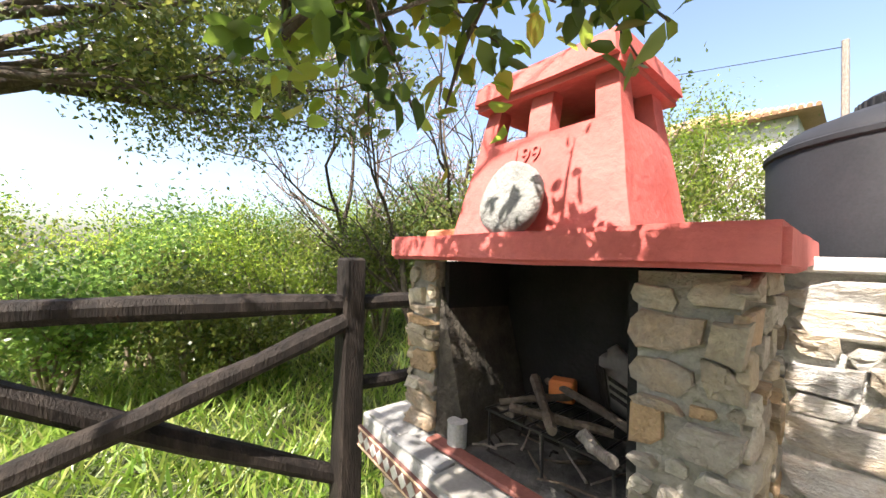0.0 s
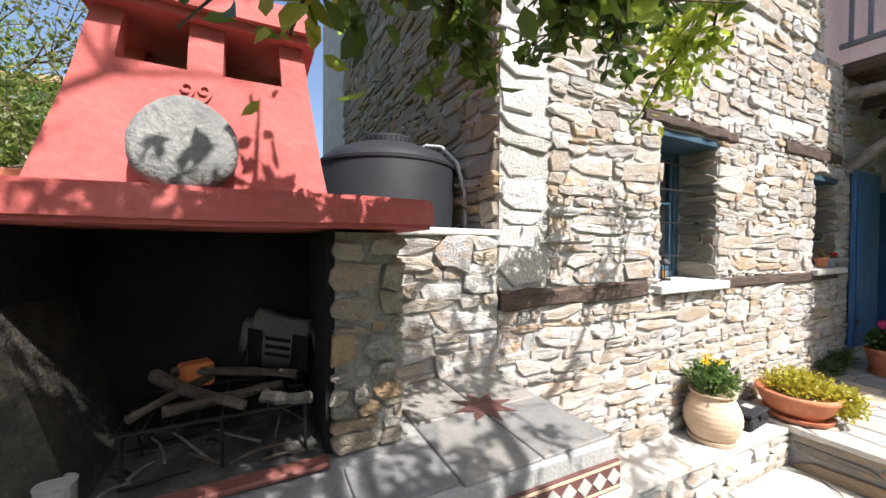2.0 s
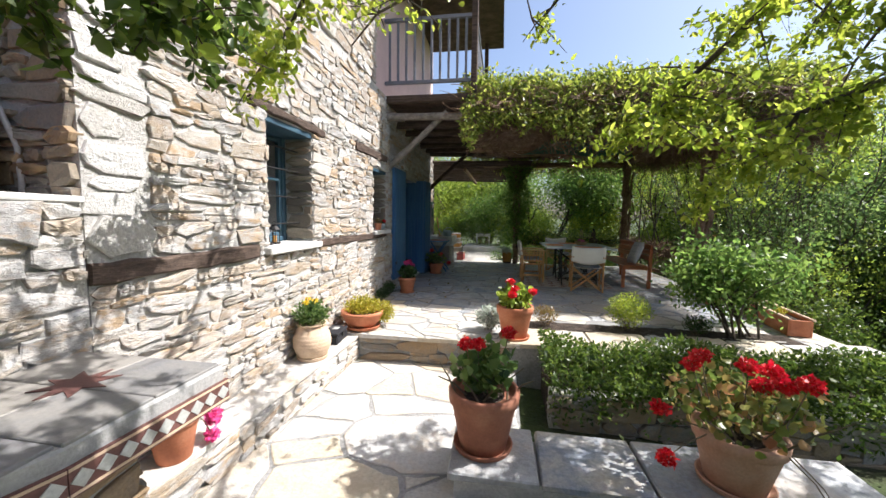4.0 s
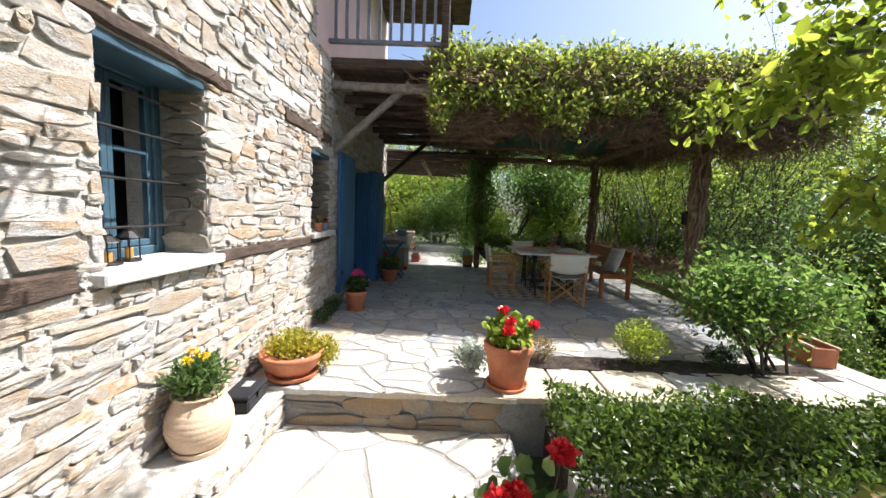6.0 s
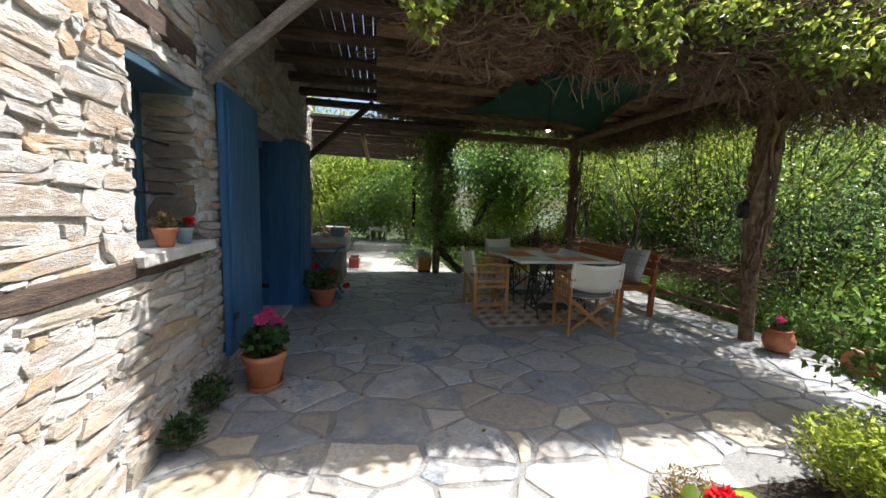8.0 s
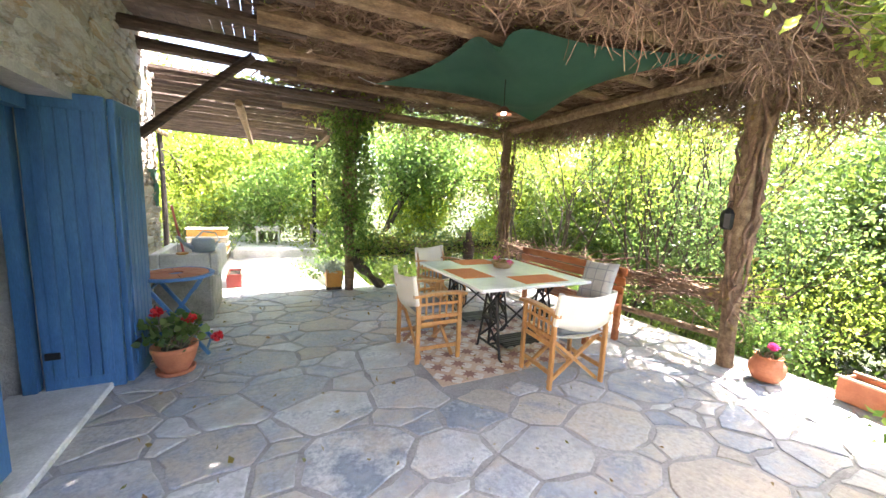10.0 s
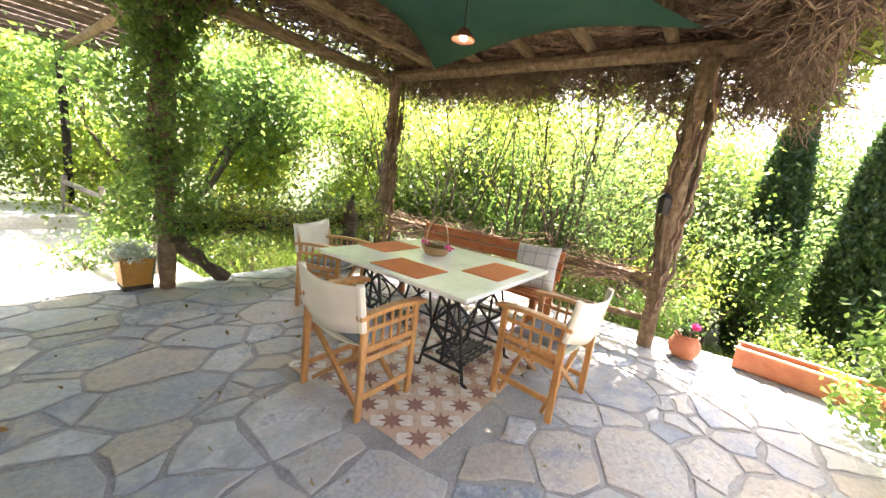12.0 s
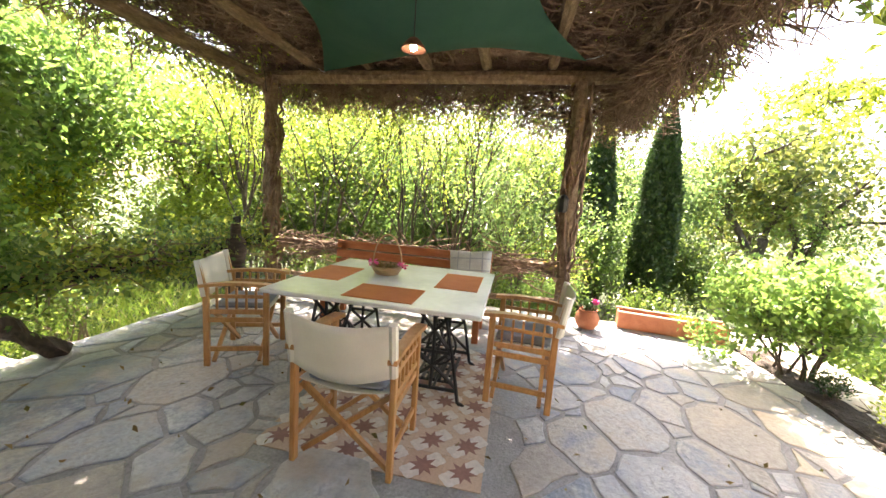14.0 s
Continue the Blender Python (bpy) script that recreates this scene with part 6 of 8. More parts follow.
# shrubs and woods beside and behind the terrace
lime = [(-6.3, -5.4, 4.7), (-6.6, -6.4, 5.0), (-6.4, -7.5, 5.1), (-6.7, -8.6, 5.0), (-6.9, -5.1, 3.0), (-5.8, -9.9, 5.0), (-8.0, -6.0, 5.2), (-8.2, -7.8, 5.4)]
for i, (x, y, h) in enumerate(lime):
    tree("tall_shrub", "tall many-stemmed shrub with bright spring leaves", (x + 0.5 * math.sin(i * 2.3), y), 260 + i, h * (1.02 + 0.25 * (i * 0.37 % 1)) * (0.7 if y > -5.6 else 1.0), 0.026, 1, 0.05, (LEAF_WOOD, LEAF_FRESH, LEAF_LIME)[i % 3], depth=3, per=11, spread=0.13, first=0.38, stems=4, group="shrubs beside the terrace", cat="shrub", bark=BARK, narrow=0.5, fork=0.4, lift=0.16)
woods = [(-9.6, -5.6, 3.6), (-9.4, -7.2, 3.8), (-9.8, -8.8, 4.2), (-8.6, -10.2, 4.4), (-3.2, -12.0, 4.6), (-1.2, -14.6, 5.0), (0.8, -15.0, 4.8), (-4.8, -13.5, 5.2), (-7.6, -11.6, 5.4), (-11.8, -9.4, 5.4), (-12.4, -6.4, 5.4), (2.6, -12.4, 4.8), (-11.5, -12.5, 6.0), (-6.5, -16, 6.0), (2.2, -17.5, 6), (-2.4, -18, 6), (-11.6, -7.8, 5), (-11.8, -4.8, 4.8), (-10.4, -10.4, 5), (-13.6, -3.2, 4.6), (-14.5, -8.0, 6), (-14.6, -5.0, 5.6), (-13.0, -1.2, 5.0), (-15.5, 1.5, 5.5), (4.6, -14.5, 5.5)]
for i, (x, y, h) in enumerate(woods):
    tree("woodland_tree", "leafy woodland tree behind the terrace", (x, y), 280 + i, h * (1.25 if y < -10.5 else 1.5), 0.08, 1, 0.10, (LEAF_DEEP, LEAF_WOOD, LEAF_BIG)[i % 3] if x < -8.5 and y > -10 else (LEAF_FRESH, LEAF_BIG, LEAF_FRESH)[i % 3], depth=4, per=26 if y < -10 else 38, spread=0.42, first=0.3, stems=2, group="woodland behind the terrace")
for i, (x, y, h) in enumerate(((-14, -3.5, 6.5), (-17, 1, 7), (-12.2, 0.9, 9.5), (-13.4, 3.0, 9.0), (-19, -8, 8), (-13, -16, 7), (-24, -3, 8), (-20, 7, 8), (-28, -14, 9))):
    tree("oak_tree", "wide old oak with a thin sunlit crown", (x, y), 300 + i, h, 0.22, 1, 0.17, LEAF_OLIVE, depth=4, per=17, spread=0.5, first=0.27, group="oaks on the slope")
low_bushes = [(-2.0, -9.6, 1.0), (-5.7, -3.5, 0.6), (-7.4, -0.8, 1.3), (-3.4, -9.5, 0.9), (-5.8, -5.0, 0.9), (-5.9, -5.9, 0.9), (-5.9, -7.0, 0.9), (-6.0, -8.1, 0.9), (-0.9, -13.8, 1.5), (0.6, -13.4, 1.6), (-8.5, -3.4, 1.6), (-9, -1.0, 1.8)]
for i, (x, y, h) in enumerate(low_bushes):
    tree("low_bush", "low leafy bush at the terrace edge", (x, y), 320 + i, h + 0.5, 0.015, 1, 0.045, LEAF_DEEP if i % 2 else LEAF_BIG, depth=3, per=8, spread=0.11, first=0.36, stems=5, group="low bushes", cat="bush", bark=STEM)

under = [(-7.0, -11.6), (-8.2, -12.8), (-5.4, -12.6), (-2.6, -12.6), (-1.2, -13.6), (0.4, -14.2), (1.9, -13.2), (-7.6, -9.6), (-8.6, -8.4), (-8.7, -7.0), (-8.6, -5.6), (-8.9, -4.4), (-10.4, -6.2), (-10.6, -8.2), (-5.2, -14.6), (-3.2, -15.2), (-9.4, -11.4), (2.8, -15.2), (-11.6, -3.2), (-10.2, -1.4), (-11.8, -10.6)]
for i, (x, y) in enumerate(under):
    tree("undergrowth_bush", "thick leafy undergrowth at the woodland edge", (x, y), 360 + i, 2.2 + 0.8 * (i * 0.41 % 1), 0.03, 1, 0.085, ((LEAF_WOOD, LEAF_DEEP, LEAF_BIG) if y > -10 else (LEAF_FRESH, LEAF_BIG, LEAF_LIME))[i % 3], depth=3, per=20, spread=0.28, first=0.36, stems=5, group="woodland undergrowth", cat="bush", bark=STEM)

tree("gnarled_tree", "old leaning tree with a dark gnarled trunk behind the terrace", (-0.1, -14.4), 399, 6.4, 0.14, 1, 0.09, LEAF_FRESH, depth=4, per=7, spread=0.3, lean=(0.3, 0.0, 1), first=0.34, fork=0.6)


def cypress(x, y, h, seed):
    nr = np.random.default_rng(seed)
    z = land(x, y) - 0.05
    t = thing("cypress", "slender dark green columnar cypress", "tree", "cypresses", at=(x, y, z))
    part("trunk", pole((0, 0, 0), (0, 0, h * 0.9), 0.07, 0.01, 7, 0.02, 0.05, 6, seed), BARK, t)
    n = 34000
    q = nr.random(n) ** 0.8
    a = nr.random(n) * 2 * math.pi
    r = 0.43 * np.sin(np.clip(q * 1.02 + 0.06, 0, 1) * math.pi) ** 0.5 * (1 - 0.4 * q) * (0.8 + 0.2 * nr.random(n))
    r *= 1 + 0.10 * np.sin(3 * a + 9 * q) + 0.07 * np.sin(8 * a + 31 * q)
    mesh_ob("crown", leaf_mesh("crown", np.stack([r * np.cos(a), r * np.sin(a), 0.05 + q * (h - 0.1)], 1), 0.075, nr, droop=-1.6, narrow=0.5), LEAF_CYPRESS, t)


cypress(-8.15, -2.85, 4.6, 7)
cypress(-9.2, -3.7, 5.0, 8)


# vine over the pergola
vine = thing("climbing_vine", "dense vine matted over the whole pergola roof", "vine", at=(0, 0, 2.6))
nr = np.random.default_rng(77)
# Inner layer of large leaves, added to stop sun leaking through the roof.
n = 26000
x, y = nr.uniform(-6.0, -1.15, n), nr.uniform(-9.0, -4.25, n)
block_pts = np.stack([x, y, 0.44 + 0.12 * nr.random(n)], 1)
n = 30000
x, y = nr.uniform(-6.1, -1.15, n), nr.uniform(-9.0, -4.25, n)
roof_pts = np.stack([x, y, 0.5 + nr.random(n) ** 1.6 * 0.3 + 0.09 * np.sin(3 * x) * np.cos(2.7 * y) + 0.05 * np.sin(7 * x + 3 * y)], 1)
n = 15000
fx, fu = nr.uniform(-6.1, -1.2, n), nr.random(n)
lump = 0.12 * np.sin(4 * fx) + 0.08 * np.sin(9 * fx + 1) + 0.06 * np.sin(17 * fx)
front = np.stack([fx, -4.45 + 0.45 * fu + 0.5 * lump * fu + nr.normal(size=n) * 0.07, 0.74 - (0.86 + lump) * fu ** 1.25 + nr.normal(size=n) * 0.06], 1)
n = 4000
side = np.stack([-6.05 + nr.normal(size=n) * 0.12, nr.uniform(-9.0, -3.9, n), 0.5 - nr.random(n) * 0.75], 1)
n = 2500
back = np.stack([nr.uniform(-5.8, -1.6, n), -8.85 + nr.normal(size=n) * 0.14, 0.45 - nr.random(n) * 0.6], 1)
up = np.stack([nr.uniform(-5.6, -1.2, 1500), nr.uniform(-6.5, -4.1, 1500), 0.5 + nr.random(1500) ** 2 * 0.3], 1)
over_slats = np.stack([nr.uniform(-3.0, -0.4, 6000), nr.uniform(-10.6, -8.4, 6000), 0.08 + nr.random(6000) * 0.2], 1)
mesh_ob("leaves", leaf_mesh("leaves", np.concatenate([roof_pts, front, side, back, up, over_slats]), 0.07, nr, narrow=0.5), LEAF_VINE, vine)
mesh_ob("leaf_mat", leaf_mesh("leaf_mat", block_pts, 0.12, nr, narrow=0.6), LEAF_VINE, vine, "extra layer of large leaves added to keep sun out")
rng = random.Random(78)


def curl(p, d, n, step, bend, r):
    pts = [Vector(p)]
    d = Vector(d).normalized()
    for _ in range(n):
        d = (d + Vector((rng.gauss(0, bend), rng.gauss(0, bend), rng.gauss(0, bend * 0.6)))).normalized()
        pts.append(pts[-1] + d * step)
    return pts, [r * (1 - 0.5 * i / n) for i in range(n + 1)]


tubes = []
for _ in range(9000):
    x, y = rng.uniform(-5.9, -1.3), rng.uniform(-8.8, -4.2)
    pts, rad = curl((x, y, rng.uniform(0.24, 0.42)), (rng.gauss(0, 1), rng.gauss(0, 1), 0), 5, 0.12, 0.5, rng.uniform(0.005, 0.012))
    tubes.append(([Vector((p.x, p.y, max(0.2, min(0.5, p.z)))) for p in pts], rad))
for _ in range(4200):
    y = rng.uniform(-8.7, -3.95)
    low = -0.02 if y < -5.4 else -0.3
    pts, rad = curl((rng.uniform(-6.0, -5.1), y, rng.uniform(low, 0.45)), (rng.gauss(0, 0.6), rng.gauss(0, 1), -0.5), 5, 0.085, 0.45, rng.uniform(0.003, 0.008))
    tubes.append((pts, rad))
for _ in range(3000):
    pts, rad = curl((rng.uniform(-5.8, -1.4), -4.3 + rng.gauss(0, 0.08), rng.uniform(-0.18, 0.4)), (rng.gauss(0, 1), rng.gauss(0, 0.3), -0.4), 5, 0.085, 0.45, rng.uniform(0.003, 0.007))
    tubes.append((pts, rad))
for _ in range(900):
    pts, rad = curl((rng.uniform(-5.6, -1.6), -8.75 + rng.gauss(0, 0.1), rng.uniform(-0.05, 0.35)), (rng.gauss(0, 1), rng.gauss(0, 0.4), -0.4), 5, 0.085, 0.45, rng.uniform(0.003, 0.006))
    tubes.append((pts, rad))
mesh_ob("dry_tangle", bunch_mesh("dry_tangle", tubes, 4), TWIG, vine, "tangled brown dry vine twigs")["kind"] = "stuff"


def climber(name, label, at, height, radius, leaves, twigs, mat, seed, top=0.0, low=0.0):
    nr, rng2 = np.random.default_rng(seed), random.Random(seed)
    t = thing(name, label, "vine", "climbers on the posts", at=(*at, 0))
    tubes = []
    for k in range(twigs):
        a0, z = rng2.uniform(0, 6.28), rng2.uniform(low, height * 0.75)
        turns, pts = rng2.uniform(-2.5, 2.5), []
        ln = rng2.uniform(0.5, 1.2)
        r0 = rng2.uniform(0.068, 0.105)
        for i in range(9):
            q = i / 8
            rr = r0 * (1 + 2.2 * max(0.0, (z + ln * q) / height - 0.78))
            pts.append(Vector((rr * math.cos(a0 + turns * q), rr * math.sin(a0 + turns * q), min(height, z + ln * q))) + Vector((rng2.gauss(0, 0.015), rng2.gauss(0, 0.015), 0)))
        tubes.append((pts, [rng2.uniform(0.007, 0.02)] * 9))
    if tubes:
        mesh_ob("twining_wood", bunch_mesh("twining_wood", tubes, 5), TWIG, t)
    if leaves:
        q = nr.random(leaves)
        a = nr.random(leaves) * 6.283
        r = radius * (0.35 + 0.65 * nr.random(leaves)) * (0.7 + 0.5 * np.sin(q * 7 + 1) ** 2)
        mesh_ob("leaves", leaf_mesh("leaves", np.stack([r * np.cos(a), r * np.sin(a), 0.0 + low + q * (height - low)], 1), 0.055, nr, narrow=0.55), mat, t)
    return t


climber("post_vine", "leafy vine wrapped round a pergola post", PV, 2.7, 0.40, 8500, 16, LEAF_BIG, 401, low=0.55)
climber("post_vine", "bare twisted vine stems round a log post", PL, 2.65, 0.2, 150, 44, LEAF_DRY, 402)
climber("post_vine", "bare twisted vine stems round a log post", (PR[0] + 0.025, PR[1] - 0.02), 2.65, 0.2, 120, 40, LEAF_DRY, 403, low=0.4)
rv = thing("rail_vine", "tangled vine lying along the terrace rail", "vine", at=(0, 0, 0.6))
rng, nr = random.Random(79), np.random.default_rng(79)
tubes = []
for _ in range(420):
    y = rng.uniform(-8.4, -4.9)
    tubes.append(curl((-4.95 + rng.gauss(0, 0.06), y, rng.gauss(0.03, 0.07)), (rng.gauss(0, 0.3), rng.choice((-1, 1)), rng.gauss(0, 0.2)), 5, 0.09, 0.25, rng.uniform(0.004, 0.01)))
for _ in range(200):
    x = rng.uniform(-4.9, -2.5)
    tubes.append(curl((x, -8.53 + rng.gauss(0, 0.06), rng.gauss(0.03, 0.06)), (rng.choice((-1, 1)), rng.gauss(0, 0.3), rng.gauss(0, 0.2)), 5, 0.09, 0.25, rng.uniform(0.004, 0.009)))
mesh_ob("tangle", bunch_mesh("tangle", tubes, 4), TWIG, rv)
n = 4200
xs = nr.uniform(-4.75, -2.35, n)
mesh_ob("leaves", leaf_mesh("leaves", np.stack([xs, -8.55 + nr.normal(size=n) * 0.14, 0.06 + nr.normal(size=n) * 0.11 + 0.05 * np.sin(4 * xs)], 1), 0.055, nr, narrow=0.55), LEAF_VINE, rv, "yellowing green leaves")
n = 3200
mesh_ob("green_leaves", leaf_mesh("green_leaves", np.stack([nr.uniform(-4.75, -2.35, n), -8.58 + nr.normal(size=n) * 0.17, 0.07 + nr.normal(size=n) * 0.14], 1), 0.055, nr, narrow=0.55), LEAF_WOOD, rv)

# hedge below the terrace
hedge = thing("hedge", "clipped glossy hedge growing in the stone planter", "hedge", at=(-3.7, -1.95, -0.2))
nr = np.random.default_rng(90)
n = 12000
hx = nr.uniform(-1.55, 1.5, n)
hy = nr.normal(size=n) * 0.19
hz = 0.10 + nr.random(n) * 0.30 + 0.05 * np.sin(5 * hx) - 0.5 * np.abs(hy) ** 1.5
n2 = 3500
ox = nr.uniform(-1.55, 1.45, n2)
hang = np.stack([ox, 0.37 + nr.normal(size=n2) * 0.05, 0.2 - nr.random(n2) ** 1.4 * (0.3 + 0.1 * np.sin(6 * ox))], 1)
mesh_ob("leaves", leaf_mesh("leaves", np.concatenate([np.stack([hx, hy, hz], 1), hang]), 0.05, nr, droop=-0.2, narrow=0.45), LEAF_DEEP, hedge)
tubes = []
rng = random.Random(91)
for _ in range(90):
    x = rng.uniform(-1.5, 1.45)
    tubes.append(curl((x, rng.uniform(-0.2, 0.2), 0.0), (rng.gauss(0, 0.3), rng.gauss(0, 0.3), 1), 4, 0.08, 0.2, 0.006))
mesh_ob("stem", bunch_mesh("stem", tubes, 5), STEM, hedge)

# rose bush and small plants in the bed
tree("rose_bush", "bushy rose shrub with fresh green leaves in the bed", (-4.35, -2.9), 500, 1.45, 0.014, 1, 0.065, LEAF_BIG, depth=3, per=7, spread=0.1, first=0.32, stems=9, cat="bush", bark=BARK, fork=0.6, base=0.02)


def tuft(name, label, at, r, h, n, size, mat, seed, cat="plant", narrow=0.3, upright=0.6, z=0.02):
    nr, rng = np.random.default_rng(seed), random.Random(seed)
    t = thing(name, label, cat, at=(*at, z))
    tubes = [curl((rng.gauss(0, r * 0.15), rng.gauss(0, r * 0.15), 0), (rng.gauss(0, 0.5), rng.gauss(0, 0.5), 1), 4, h * 0.22, 0.2, 0.004) for _ in range(14)]
    mesh_ob("stem", bunch_mesh("stem", tubes, 4), STEM, t)
    p = cloud(nr, n, (0, 0, h * 0.55), (r, r, h * 0.5), 0.35)
    mesh_ob("leaves", leaf_mesh("leaves", p, size, nr, droop=0, narrow=narrow, upright=upright), mat, t)
    return t


random.seed(5)
rng = random.Random(5)
tuft("heath_bush", "feathery yellow-green heath bush in the bed", (-3.25, -2.92), 0.24, 0.4, 2600, 0.035, LEAF_LIME, 510)
tuft("lavender", "dry purplish herb tuft in the bed", (-2.35, -2.9), 0.15, 0.24, 700, 0.03, LEAF_DRY, 511)
tuft("herb", "small dark green herb in the bed", (-3.95, -2.9), 0.15, 0.2, 700, 0.035, LEAF_DARK, 512)
tuft("silver_plant", "soft silver-leaved plant at the terrace edge", (-1.72, -2.62), 0.16, 0.26, 700, 0.05, LEAF_SILVER, 513, upright=0.2, narrow=0.4)
tuft("weed", "green weeds at the foot of the wall", (-0.12, -3.7), 0.1, 0.16, 260, 0.05, LEAF_DARK, 514)
tuft("weed", "green weeds at the foot of the wall", (-0.1, -4.05), 0.12, 0.22, 300, 0.05, LEAF_DARK, 515)
tuft("weed", "green weeds at the foot of the wall", (-0.08, -3.1), 0.08, 0.12, 160, 0.045, LEAF_WOOD, 516)

# rough grass
grass = thing("grass", "tall rough meadow grass beyond the fence", "grass", kind="stuff", at=(0, 0, 0))
nr = np.random.default_rng(95)
n = 70000
gx, gy = nr.uniform(-8.5, 4.4, n), 2.25 + nr.random(n) ** 1.5 * 8.0
far = nr.random(n) < 0.22
gx[far], gy[far] = nr.uniform(-8.5, -5.35, far.sum()), nr.uniform(-9.5, -2.0, far.sum())
more = nr.random(n) < 0.08
gx[more], gy[more] = nr.uniform(-5.4, -2.6, more.sum()), nr.uniform(-11.5, -8.85, more.sum())
gz = np.array([land(a, b) for a, b in zip(gx, gy)])
mesh_ob("blades", leaf_mesh("blades", np.stack([gx, gy, gz], 1), 0.26, nr, droop=-0.4, narrow=0.06, upright=0.75), GRASS, grass)["kind"] = "stuff"


# ---- pots and flowers ----
def flower_pot(label, at, r, h, mat, seed, kind="pot", plant=None, saucer=True, group="terracotta pots"):
    """A turned pot with rim, soil and saucer; plant adds leaves and blooms."""
    p = thing("flower_pot", label, "flower pot", group, at=at)
    if kind == "pot":
        prof = [(r * 0.62, 0.0), (r * 0.66, 0.005), (r * 0.93, h * 0.78), (r * 0.94, h * 0.79), (r, h * 0.80), (r * 1.02, h * 0.97), (r * 0.99, h), (r * 0.9, h), (r * 0.86, h * 0.9), (r * 0.84, h * 0.88)]
    elif kind == "bowl":
        prof = [(r * 0.5, 0.0), (r * 0.55, 0.01), (r * 0.82, h * 0.4), (r * 0.95, h * 0.75), (r * 0.97, h * 0.8), (r * 1.0, h * 0.83), (r * 1.01, h * 0.97), (r * 0.98, h), (r * 0.92, h), (r * 0.88, h * 0.88)]
    else:
        prof = [(r * 0.5, 0.0)]
        for i in range(1, 30):
            q = i / 29
            prof.append((r * (0.52 + 0.5 * math.sin(math.pi * min(1, q * 0.86 + 0.06)) ** 0.9) * (1 + 0.012 * math.sin(q * 60)), h * q * 0.95))
        prof += [(r * 0.8, h * 0.97), (r * 0.83, h), (r * 0.72, h), (r * 0.68, h * 0.9)]
    part("body", lathe(prof, 32), mat, p, "", True)
    part("soil", lathe([(0.0, h * 0.85), (r * 0.87 if kind != "jar" else r * 0.7, h * 0.87), (0.0, h * 0.9)], 18), SOIL, p)
    if saucer:
        part("saucer", lathe([(r * 0.7, -0.001), (r * 0.82, 0.004), (r * 0.86, 0.03), (r * 0.82, 0.032), (r * 0.7, 0.012)], 26), mat, p)
    if plant:
        plant(p, r, h, seed)
    return p


def bloom_heads(parent, spots, radius, per, mat, nr, name="bloom", size=0.022):
    for s in spots:
        pts = cloud(nr, per, s, (radius, radius, radius * 0.75), 0.55)
        out = (pts - np.array(s)) / radius
        mesh_ob(name, leaf_mesh(name, pts, size, nr, droop=0, narrow=0.9, outward=out * 1.5), mat, parent)


def geranium(spread, height, leaves, size, blooms, mat=LEAF_WOOD, petal=PETAL_RED, bloom_r=0.038, stray=()):
    def make(p, r, h, seed):
        nr, rng = np.random.default_rng(seed), random.Random(seed)
        tubes = []
        tops = []
        for _ in range(22):
            d = Vector((rng.gauss(0, 0.6), rng.gauss(0, 0.6), 1)).normalized()
            a = Vector((rng.gauss(0, r * 0.3), rng.gauss(0, r * 0.3), h * 0.85))
            b = a + d * height * rng.uniform(0.5, 1.0)
            tubes.append(([a, a.lerp(b, 0.5) + Vector((0, 0, 0.02)), b], [0.006, 0.005, 0.003]))
            tops.append(b)
        pts = cloud(nr, leaves, (0, 0, h + height * 0.42), (spread, spread, height * 0.5), 0.3)
        mesh_ob("leaves", broad_leaf_mesh("leaves", pts, size, nr, droop=-0.1, narrow=1.0), mat, p)
        spots = []
        for _ in range(blooms):
            a = rng.uniform(0, 6.28)
            q = spread * rng.uniform(0.2, 1.05)
            spots.append((q * math.cos(a), q * math.sin(a), h + height * rng.uniform(0.65, 1.15)))
        spots += list(stray)
        for s in spots:
            tubes.append(([Vector((s[0] * 0.4, s[1] * 0.4, h)), Vector((s[0] * 0.8, s[1] * 0.8, (h + s[2]) / 2)), Vector(s)], [0.004, 0.003, 0.003]))
        mesh_ob("stem", bunch_mesh("stem", tubes, 5), STEM, p)
        bloom_heads(p, spots, bloom_r * 0.9, 150, petal, nr)
    return make


def succulent(p, r, h, seed):
    nr = np.random.default_rng(seed)
    pts = cloud(nr, 1900, (0.0, -0.02, h + 0.04), (r * 0.95, r * 0.95, 0.11), 0.25)
    hang = cloud(nr, 1100, (-r * 0.95, -r * 0.45, h - 0.04), (r * 0.45, r * 0.6, 0.13), 0.2)
    mesh_ob("leaves", leaf_mesh("leaves", np.concatenate([pts, hang]), 0.03, nr, droop=-0.5, narrow=0.6), LEAF_YELLOW, p, "yellow-green succulent leaves")


def marigold(p, r, h, seed):
    nr, rng = np.random.default_rng(seed), random.Random(seed)
    pts = cloud(nr, 1100, (0, 0, h + 0.08), (r * 0.95, r * 0.95, 0.11), 0.2)
    mesh_ob("leaves", leaf_mesh("leaves", pts, 0.055, nr, droop=-0.5, narrow=0.25), LEAF_WOOD, p)
    bloom_heads(p, [(-0.05, 0.03, h + 0.21), (0.06, -0.05, h + 0.2), (0.02, 0.06, h + 0.19)], 0.02, 40, PETAL_YELLOW, nr, size=0.016)


